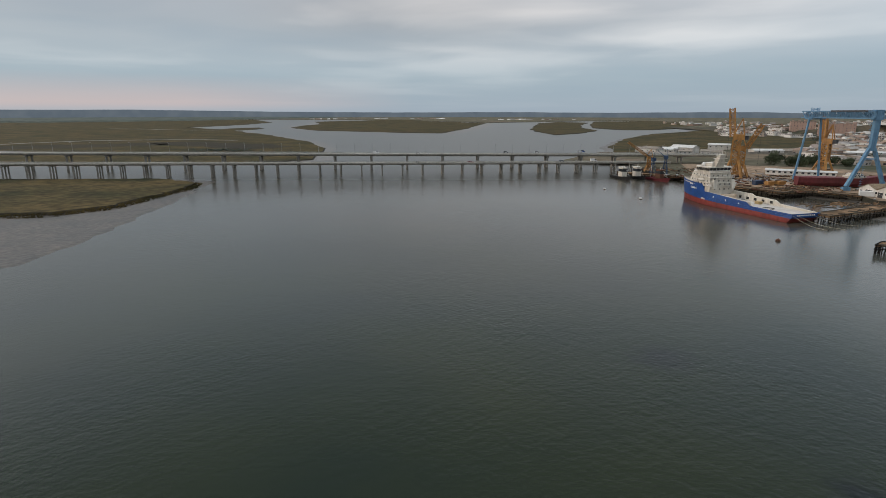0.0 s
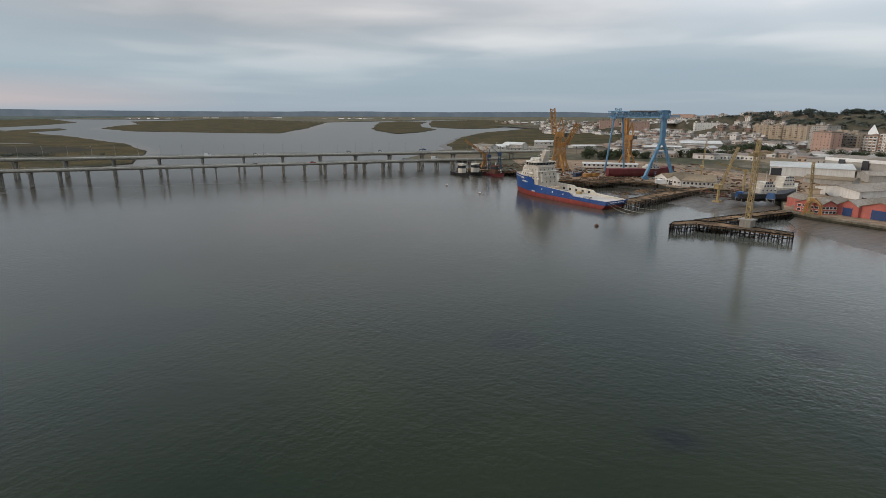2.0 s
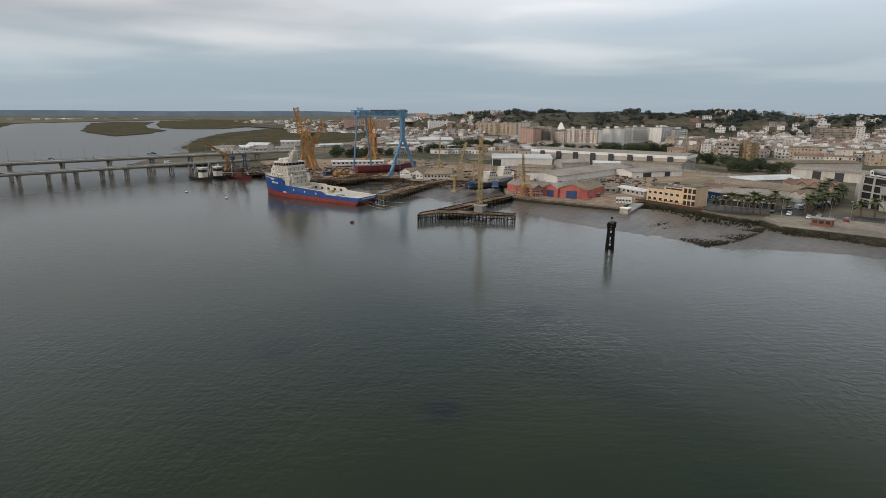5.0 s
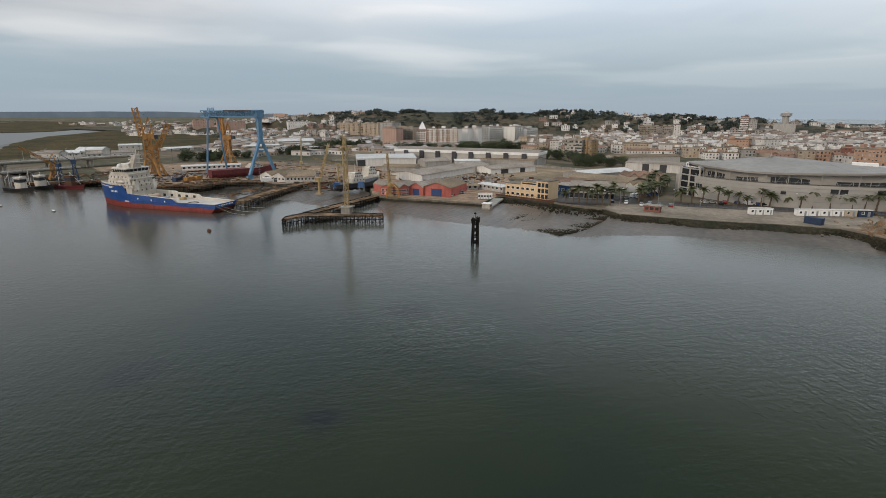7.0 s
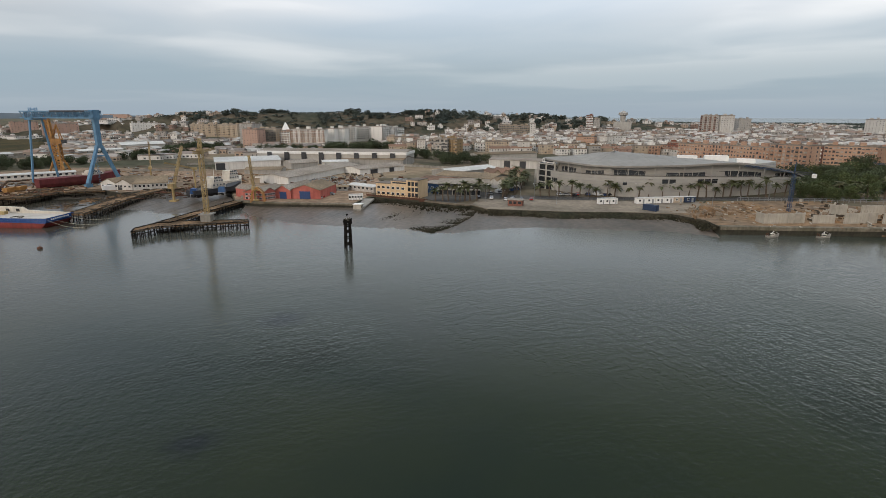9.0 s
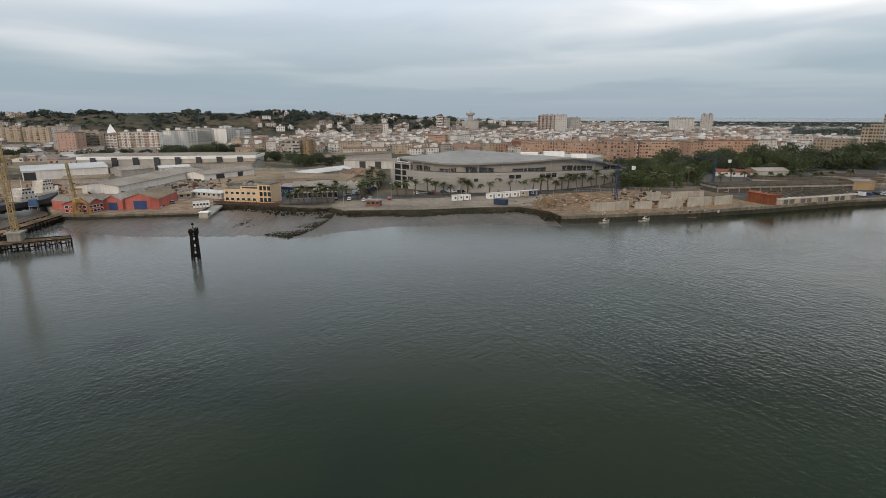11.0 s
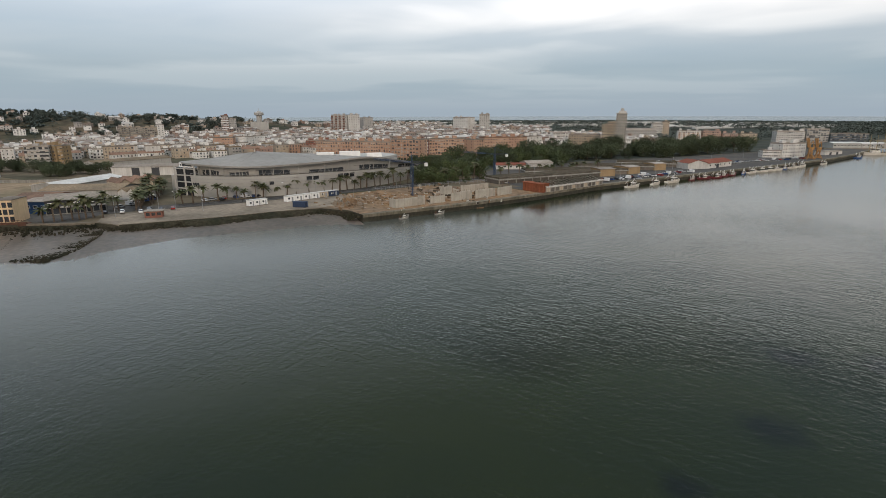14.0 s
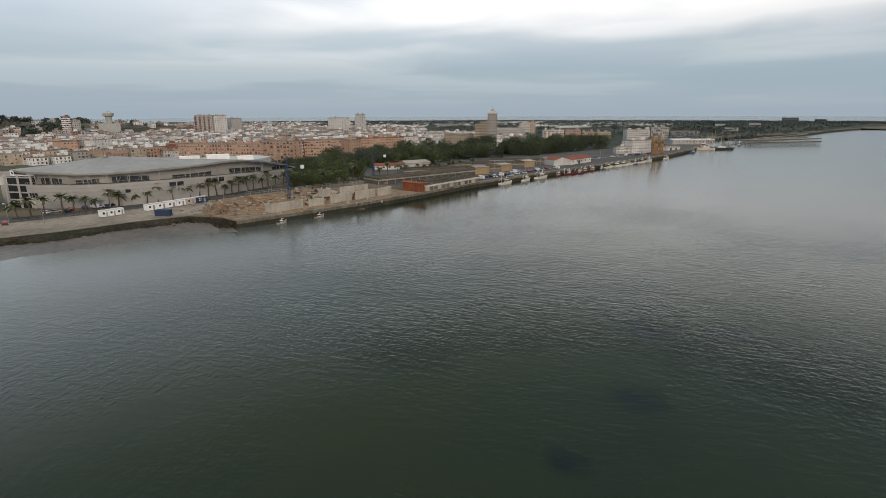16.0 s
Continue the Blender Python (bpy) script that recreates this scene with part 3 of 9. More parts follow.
land("far_plain", [(-3300, 3000), (-1700, 3650), (-700, 3250), (-250, 3250), (180, 2350), (300, 2450), (900, 2950), (1500, 2400), (3900, 2900), (2600, 4150), (600, 4850), (-600, 4850), (-2300, 4300), (-3500, 3400)],
     1.6, "meadow", "brown plain at the foot of far woods", "plain", 60, 18, 7.0, 3, -0.5, "marsh_edge")
land("marsh_east", [(206, 570), (192, 617), (210, 697), (291, 898), (422, 1129), (520, 1230), (640, 1370), (1200, 2100), (1600, 2300), (1900, 1400), (800, 700), (420, 500)],
     1.3, "marsh", "brown green salt marsh beside the town", "marsh", 20, 6, 8.0, 14, -0.5, "mud")

def creek(name, line, width, z, mat, label, seed):
    """A ribbon that winds over the marsh."""
    pts = wander(line, 14, 6, seed, closed=False)
    g = Geo()
    rows = []
    for i, p in enumerate(pts):
        a, b = Vector(pts[max(0, i - 1)]), Vector(pts[min(len(pts) - 1, i + 1)])
        d = (b - a).normalized()
        w = width * (0.7 + 0.6 * abs(noise.noise((p[0] * 0.02, p[1] * 0.02, seed)))) * 0.5
        rows.append([(p[0] + d.y * w, p[1] - d.x * w, z), (p[0] - d.y * w, p[1] + d.x * w, z)])
    g.loft(rows, cap=False, closed=False)
    structure(name, g, mat, label, "creek")


creek("tidal_creek", [(-700, 720), (-616, 766), (-589, 816), (-562, 865), (-423, 910), (-330, 880)], 16, 1.32, "mud", "pale muddy creek winding through the marsh", 51.0)
creek("tidal_creek_2", [(-560, 640), (-470, 620), (-400, 610), (-300, 600), (-210, 590)], 12, 1.32, "mud", "narrow muddy creek behind the bridges", 52.0)
creek("tidal_creek_3", [(-900, 1500), (-760, 1450), (-640, 1380), (-560, 1390)], 14, 1.32, "mud", "far muddy creek in the marsh", 53.0)
creek("wet_marsh", [(-560, 690), (-459, 740), (-399, 800), (-300, 760), (-216, 692)], 95, 1.28, "marsh_edge", "dark wet hollow of the marsh", 54.0)

land("marsh_north_east", [(745, 1640), (780, 1800), (1080, 2560), (1050, 2950), (1500, 2950), (3000, 2750), (3300, 1700), (1900, 1300), (900, 1480)],
     1.25, "meadow", "brown meadow between the town and the far plain", "marsh", 40, 12, 9.5, 4, -0.5)

# made ground of the town, the shipyard and the quays
SHORE_YARD = [(206, 560), (165, 470), (150, 430), (152, 385), (166, 352), (168, 322), (178, 297), (201, 298), (217, 281), (212, 262), (230, 250), (246, 236), (232, 205), (212, 186), (211, 170), (218, 143), (222, 126), (240, 129), (246, 127), (243, 98), (240, 84), (239, 72)]
SHORE_SOUTH = [(231, 63), (236, 29), (243, 6), (246, -14), (236, -26), (224, -30), (231, -56), (241, -88), (257, -129), (277, -172), (301, -249), (323, -321), (345, -393), (364, -452), (398, -530), (440, -610), (520, -720), (560, -860), (560, -1060), (620, -1269)]
INLAND = [(660, -1479), (720, -1900), (850, -2250), (1500, -1900), (2050, -1350), (2400, -500), (2500, 0), (2700, 700), (3300, 1600), (3600, 2500), (3000, 3000), (1900, 1900), (900, 780)]
CITY = SHORE_YARD + SHORE_SOUTH + INLAND
g = Geo()
fill(g, CITY, 3.0)
town = structure("ground_town", g, "city", "dusty made ground of harbour town", "ground")
g = Geo()
n = len(CITY)
k = len(SHORE_YARD) + len(SHORE_SOUTH)
for i in range(1, k):
    a, b = CITY[i], CITY[(i + 1) % n]
    g.add([(*a, 3.0), (*b, 3.0), (*b, -3.0), (*a, -3.0)], [(0, 1, 2, 3)])
part("quay_wall", g, "weed_wall", town)
g = Geo()
for i in [*range(k, n), 0]:
    a, b = CITY[i], CITY[(i + 1) % n]
    u, v = outward(CITY, i) * 70, outward(CITY, (i + 1) % n) * 70
    g.add([(*a, 3.0), (*b, 3.0), (b[0] + v.x, b[1] + v.y, 0.9), (a[0] + u.x, a[1] + u.y, 0.9)], [(0, 1, 2, 3)])
part("slope", g, "city", town)


def sheet(name, pts, z, mat, label, category, step=0, amp=0, seed=1.0):
    g = Geo()
    fill(g, wander(pts, step, amp, seed) if step else pts, z)
    return structure(name, g, mat, label, category)


def slope_bank(name, line, width, z0, z1, mat, label, category, seed, rough=0.5, cols=7, hump=0.0):
    """A shore that falls from a top line to the left of it, down into the water."""
    pts = wander(line, 3.0, 0.8, seed, closed=False)
    g = Geo()
    rows = []
    for i, p in enumerate(pts):
        a, b = Vector(pts[max(0, i - 1)]), Vector(pts[min(len(pts) - 1, i + 1)])
        d = (b - a).normalized()
        o = Vector((d.y, -d.x))
        row = []
        run = i / max(1, len(pts) - 1)
        taper = min(1.0, 0.15 + 3.2 * run, 0.15 + 3.2 * (1 - run))
        for j in range(cols):
            k = j / (cols - 1)
            wv = noise.noise((p[0] * 0.05, p[1] * 0.05, seed)) * 0.35 + 1
            q = Vector(p) + o * (width * k * wv * taper)
            bump = (noise.noise((q.x * 0.25, q.y * 0.25, seed + 3)) + 0.6 * noise.noise((q.x * 0.8, q.y * 0.8, seed + 7))) * rough * (0.2 + k * (1 - k) * 3)
            row.append((q.x, q.y, z0 + (z1 - z0) * k + bump + hump * taper * math.sin(math.pi * k)))
        rows.append(row)
    g.loft(rows, cap=False, closed=False)
    return structure(name, g, mat, label, category, smooth=True)


def mud_flat(name, inner, outer, z0, z1, label, seed):
    """Tidal mud between two lines, cut by rills that run down to the water."""
    def walked(line, n):
        ls = [0.0]
        for p, q in zip(line, line[1:]):
            ls.append(ls[-1] + math.dist(p, q))
        out = []
        for i in range(n):
            d, k = ls[-1] * i / (n - 1), 0
            while k < len(line) - 2 and ls[k + 1] < d:
                k += 1
            t = (d - ls[k]) / (ls[k + 1] - ls[k])
            out.append((line[k][0] + (line[k + 1][0] - line[k][0]) * t, line[k][1] + (line[k + 1][1] - line[k][1]) * t))
        return out
    n, cols = 420, 30
    top, low = walked(inner, n), walked(outer, n)
    rows = []
    for i in range(n):
        row = []
        for j in range(cols):
            k = j / (cols - 1)
            i2 = max(0, min(n - 1, i + int(7 * k)))
            x, y = top[i2][0] + (low[i][0] - top[i2][0]) * k, top[i2][1] + (low[i][1] - top[i2][1]) * k
            rill = noise.noise((i * 0.22, k * 1.2, seed)) + 0.7 * noise.noise((i * 0.6, k * 2.0, seed + 2))
            blob = noise.noise((x * 0.06, y * 0.06, seed + 4))
            z = z0 + (z1 - z0) * k ** 0.8 + (0.19 * rill * (1 - 0.55 * k) + 0.2 * blob * (1 - 0.5 * k)) * min(1.0, 4 * k)
            row.append((x, y, z))
        rows.append(row)
    g = Geo()
    g.loft(rows, cap=False, closed=False)
    return structure(name, g, "wet_mud", label, "mud flat", smooth=True)


mud_flat("mud_flat", [(214, 181), (212.5, 172), (215, 162), (218.5, 148), (221.5, 136), (223.5, 126), (235, 122), (244, 106), (241, 86), (238, 73), (233, 63), (237, 34), (243, 8), (246.5, -14), (239, -26)],
         [(204, 176), (195, 165), (188, 150), (184, 131), (184, 117), (186, 105), (187, 91), (184, 80), (185, 66), (198, 57), (207, 46), (211.5, 38), (214, 22.6), (217, 6.8), (219.5, -8), (220, -20), (216, -30)], 1.5, -0.12, "wet grey brown mud flat with draining rills", 11.0)
# shores in order from the shipyard southwards; the water lies on the line's right
slope_bank("weed_bank", [(247, 130), (247, 112), (244, 98), (241, 84), (239, 72)], 7, 2.6, 1.0, "rock", "dark weedy stones at the foot of the quay", "riprap", 18.0, 0.7)
slope_bank("rock_bank", [(239, 74), (231, 63), (236, 29), (243, 6), (247, -14), (238, -26)], 4.6, 2.9, 0.9, "rock", "dark weedy riprap bank below the promenade", "riprap", 13.0, 0.8)
mud_flat("slipway_mud", [(228, 248), (238, 238), (236, 218), (226, 200), (213, 187)], [(168, 234), (174, 224), (172, 206), (178, 196), (190, 187)], 1.6, -0.35, "wet muddy slipway between the wharf and the jetty", 16.0)
slope_bank("basin_mud", [(181, 296), (201, 297), (215, 281), (211, 262), (205, 250)], 12, 0.8, -0.5, "mud", "mud along the edge of the fitting-out basin", "mud bank", 17.0, 0.3)



def riprap(name, line, width, z0, z1, count, size, label, seed, mat="rock", tall=0.32):
    """Loose stones tipped over a sloping shore on the right of a line."""
    rnd = random.Random(seed)
    pts = wander(line, 3.0, 0.6, seed, closed=False)
    g = Geo()
    for k in range(count):
        i = rnd.randrange(len(pts) - 1)
        a, b = Vector(pts[i]), Vector(pts[i + 1])
        d = (b - a).normalized()
        u = rnd.random() ** 1.3
        w = width * (1 + 0.45 * noise.noise((a.x * 0.06, a.y * 0.06, seed)))
        p = a.lerp(b, rnd.random()) + Vector((d.y, -d.x)) * (w * u - 0.8)
        s = size * rnd.uniform(0.4, 1.3)
        z = z0 + (z1 - z0) * u
        ring = []
        for m in range(5):
            t = 2 * math.pi * m / 5 + rnd.uniform(-0.4, 0.4)
            r = s * rnd.uniform(0.6, 1.1)
            ring.append((p.x + r * math.cos(t), p.y + r * math.sin(t)))
        g.prism(ring, z - 0.5, z + s * tall * rnd.uniform(0.6, 1.4), [((x + p.x) / 2 + rnd.uniform(-0.1, 0.1), (y + p.y) / 2) for x, y in ring])
    tagged(part(name, g, mat), label, "stones", kind="stuff")


riprap("riprap_stones", [(239, 73), (231, 62), (236, 29), (243, 6), (247, -14), (238, -26), (225, -29)], 5.2, 2.7, 1.0, 2300, 0.5, "dark weedy stones tipped below the promenade", 41)
riprap("riprap_stones", [(246, 128), (246, 112), (243, 98), (240, 84), (238, 72)], 12, 2.4, 1.2, 700, 0.5, "dark weedy stones below the office quay", 42)
riprap("spit_stones", [(240, 69.5), (224, 68.5)], 8, 1.3, 0.8, 700, 0.5, "black weedy stones of the low spit at its root", 43, "rock", 0.14)
riprap("spit_stones", [(226, 68.5), (206, 69)], 9, 0.75, 0.45, 700, 0.5, "black weedy stones on the middle of the low spit", 46, "rock", 0.14)
riprap("spit_stones", [(208, 68.5), (197, 71), (189, 74.5)], 11, 0.42, 0.12, 800, 0.5, "black weedy stones at the wet end of the spit", 47, "rock", 0.14)
riprap("weed_clumps", [(247, 130), (246, 112), (243, 98), (240, 84)], 30, 1.1, 0.3, 2400, 0.5, "clumps of black weed on the mud below the quay", 48, "rock", 0.12)
riprap("marsh_tufts", [(-260, 207), (-193, 236), (-176, 238), (-160, 257), (-157, 281), (-155, 302), (-154, 332), (-158, 348)], 6, 1.3, 0.2, 1300, 0.45, "dark broken tussocks at the marsh edge", 45, "marsh")

# pale coping and upper wall of the southern quays
QUAY = [(224, -30), (231, -56), (241, -88), (257, -129), (277, -172), (301, -249), (323, -321), (345, -393), (364, -452), (398, -530), (440, -610)]


def coping(name, line, width, low, mat, label):
    g = Geo()
    for (ax, ay), (bx, by) in zip(line, line[1:]):
        d = Vector((bx - ax, by - ay)).normalized()
        nx, ny = d.y * 0.25, -d.x * 0.25
        k = width * 4
        g.prism([(ax + nx, ay + ny), (bx + nx, by + ny), (bx - nx * k, by - ny * k), (ax - nx * k, ay - ny * k)], low, 3.16)
    structure(name, g, mat, label, "quay edge")


coping("quay_coping", QUAY, 2.6, 1.9, "coping", "worn pale concrete coping of the quay")
coping("yard_coping", [(212, 186), (211, 170), (218, 143), (222, 126)], 1.6, 2.4, "coping", "worn tan coping of the yard quay")
coping("road_coping", [(243, 98), (240, 84), (239, 72), (231, 63)], 1.2, 2.3, "promenade", "pale kerb wall along the bend of the waterfront road")

# surfaces that lie on the made ground
sheet("shipyard_ground", [(167, 352), (169, 322), (179, 298), (201, 299), (218, 281), (213, 262), (231, 251), (247, 236), (233, 205), (213, 186), (212, 170), (219, 143), (223, 127), (250, 131), (300, 150), (380, 200), (330, 300), (300, 420), (200, 460)],
      3.02, "yard", "dusty brown shipyard ground", "ground")
sheet("promenade", [(240, 73), (232, 63), (237, 29), (244, 6), (248, -14), (252, -22), (287, -30), (283, -12), (275, 10), (268, 36), (263, 60), (256, 75)],
      3.03, "promenade", "pale waterfront promenade with worn paving", "pavement")
sheet("building_site", [(225, -30), (237, -26), (249, -17), (253, -24), (288, -31), (306, -80), (280, -120), (258, -129), (241, -88), (231, -56)],
      3.04, "site", "bare orange earth of a building site", "ground")
sheet("fishing_quay", [(258, -129), (277, -172), (301, -249), (323, -321), (345, -393), (364, -452), (398, -530), (440, -610), (470, -600), (420, -500), (380, -400), (352, -330), (330, -250), (300, -170), (282, -122)],
      3.03, "asphalt", "grey paved fishing quay", "quay")
sheet("road", [(240, 82), (258, 76), (264, 60), (269, 36), (276, 10), (284, -12), (308, -80), (330, -140), (342, -140), (318, -78), (294, -14), (286, 12), (279, 38), (276, 62), (285, 88), (300, 110), (262, 108), (247, 98)],
      3.05, "asphalt", "grey asphalt waterfront road", "road")
sheet("harbour_yard", [(300, -125), (345, -125), (395, -160), (405, -215), (422, -280), (428, -355), (445, -430), (462, -500), (470, -600), (441, -608), (400, -528), (366, -450), (347, -391), (325, -320), (303, -248), (280, -172), (266, -135)],
      3.015, "asphalt", "worn grey asphalt yard behind the fishing quay", "ground")
sheet("park_floor", [(345, -60), (420, -60), (500, -120), (520, -300), (560, -470), (620, -640), (560, -760), (480, -620), (464, -500), (447, -430), (430, -355), (424, -280), (407, -215), (397, -158), (347, -123)],
      3.012, "scrub_floor", "shaded undergrowth of the harbour park", "ground")
sheet("wooded_plain", [(640, -640), (760, -560), (900, -480), (1250, -420), (1700, -380), (2250, -500), (1900, -1300), (1350, -1850), (860, -2180), (740, -1900), (680, -1480), (640, -1270), (600, -1000), (600, -800)],
      3.02, "scrub_floor", "dark woods and fields of the plain south of the town", "ground", 40, 12, 6.0)
sheet("dry_field", [(300, 200), (340, 260), (420, 420), (560, 500), (640, 420), (560, 300), (470, 230), (420, 170), (370, 120), (330, 130)],
      3.03, "field", "dry brown waste ground behind the warehouses", "ground", 20, 5, 3.0)


# ---- bridges ----
def bridge_line(x, far):
    return (445 + 0.09 * x) if far else (402 + 0.13 * x)


def make_bridge(far):
    deck_z, half, gap = (12.1, 5.5, 28.75) if far else (9.0, 4.0, 14.75)
    x0, x1 = -620.0, (235.0 if far else 175.0)
    yaw = math.degrees(math.atan(0.09 if far else 0.13))
    L = (x1 - x0) / math.cos(radians(yaw))
    th = thing("road_bridge" if far else "rail_bridge", x0, bridge_line(x0, far), 0, yaw,
               "long concrete road bridge with lamp posts over the river" if far else "long low concrete rail bridge on rows of dark piers", "bridge")
    th.matrix_basis = pose(x0, bridge_line(x0, far), 0.009 * -x0, 0, math.degrees(math.atan(0.009)), yaw)
    g = Geo()
    t = 1.5 if far else 1.3
    g.section([(-half, deck_z), (-half, deck_z - 0.45), (-half + 1.4, deck_z - t), (half - 1.4, deck_z - t), (half, deck_z - 0.45), (half, deck_z)], 0, L)
    part("deck", g, "bridge_concrete", th)
    for s in (-1, 1):
        g = Geo()
        g.box(0, s * half - 0.15, deck_z, L, s * half + 0.15, deck_z + 0.55)
        part("parapet", g, "bridge_concrete", th)
        g = Geo()
        for k in range(int(L / 3)):
            g.box(k * 3, s * half - 0.05, deck_z + 0.55, k * 3 + 0.1, s * half + 0.05, deck_z + 1.15)
        g.box(0, s * half - 0.05, deck_z + 1.1, L, s * half + 0.05, deck_z + 1.2)
        part("railing", g, "grey_metal", th)
    pier = Geo()
    if far:
        for y in (-3.2, 3.2):
            pier.beam((0, y, -9), (0, y, deck_z - t - 1.0), 1.7, n=10)
        pier.box(-0.9, -4.6, deck_z - t - 1.1, 0.9, 4.6, deck_z - t)
    else:
        for y in (-3.4, 0, 3.4):
            pier.beam((0, y, -9), (0, y, deck_z - t - 0.7), 1.0, n=10)
        pier.box(-0.8, -4.0, deck_z - t - 0.8, 0.8, 3.4, deck_z - t)
    me = pier.mesh("pier", MAT["concrete"])
    first = (-0.4 - x0) / math.cos(radians(yaw)) % gap
    for k in range(int(L / gap)):
        part("pier", me, None, th, at=pose(first + k * gap, 0, 0))
    if far:
        lamp = Geo()
        lamp.beam((0, half - 0.3, deck_z), (0, half - 0.3, deck_z + 7.5), 0.22, n=6, w2=0.14)
        lamp.beam((0, half - 0.3, deck_z + 7.4), (0, half - 2.4, deck_z + 7.8), 0.13)
        lamp.box(-0.2, half - 3.0, deck_z + 7.72, 0.2, half - 2.2, deck_z + 7.9)
        me = lamp.mesh("lamp_post", MAT["grey_metal"])
        k = 0
        while 6 + k * 14.4 < L:
            part("lamp_post", me, None, th, at=pose(first + k * 14.4 - 14.4, 0, 0))
            k += 1
    return th


make_bridge(False)
make_bridge(True)


# ---- the blue supply ship ----
SHIP_L = 74.0


def ship_half(x, z, beam=7.8):
    end = SHIP_L + 0.17 * max(z, -1)
    start = 42.0 + 0.5 * max(0.0, z)
    s = min(1.0, max(0.0, (x - start) / (end - start)))
    w = beam * (1 - s ** (2.0 + 0.05 * max(0.0, z)))
    if z < 0:
        w *= 1 + 0.06 * z
    if x < 6:
        w *= 0.95 + 0.05 * x / 6
    return max(w, 0.05)


def hull_side(th, name, mat, low, top, x_from=0.0, sides=(1, -1), n=40):
    rings = []
    for i in range(n + 1):
        q = i / n
        ring = []
        for k in range(7):
            z0, z1 = low(q), top(q)
            z = z0 + (z1 - z0) * k / 6
            end = SHIP_L + 0.17 * max(z, -1)
            x = x_from + (end - x_from) * q
            rake = max(0.0, (2.5 - z)) * 0.9 if q < 0.06 else 0
            ring.append((x + rake * (1 - q / 0.06) if q < 0.06 else x, ship_half(x, z), z))
        rings.append(ring)
    g = Geo()
    for s in sides:
        g.loft([[(x, s * y, z) for x, y, z in r] for r in rings], cap=False, closed=False)
    a = rings[0]
    for k in range(6):
        g.add([a[k], (a[k][0], -a[k][1], a[k][2]), (a[k + 1][0], -a[k + 1][1], a[k + 1][2]), a[k + 1]], [(0, 1, 2, 3)])
    return part(name, g, mat, th, smooth=True)


def sheer(q):
    """Height of the blue side above water along the hull."""
    step = lambda a, w: max(0.0, min(1.0, (q - a) / w))
    return 4.0 + 1.5 * step(0.29, 0.03) + 1.1 * step(0.34, 0.30) + 3.6 * step(0.675, 0.02) + 0.6 * step(0.70, 0.3)


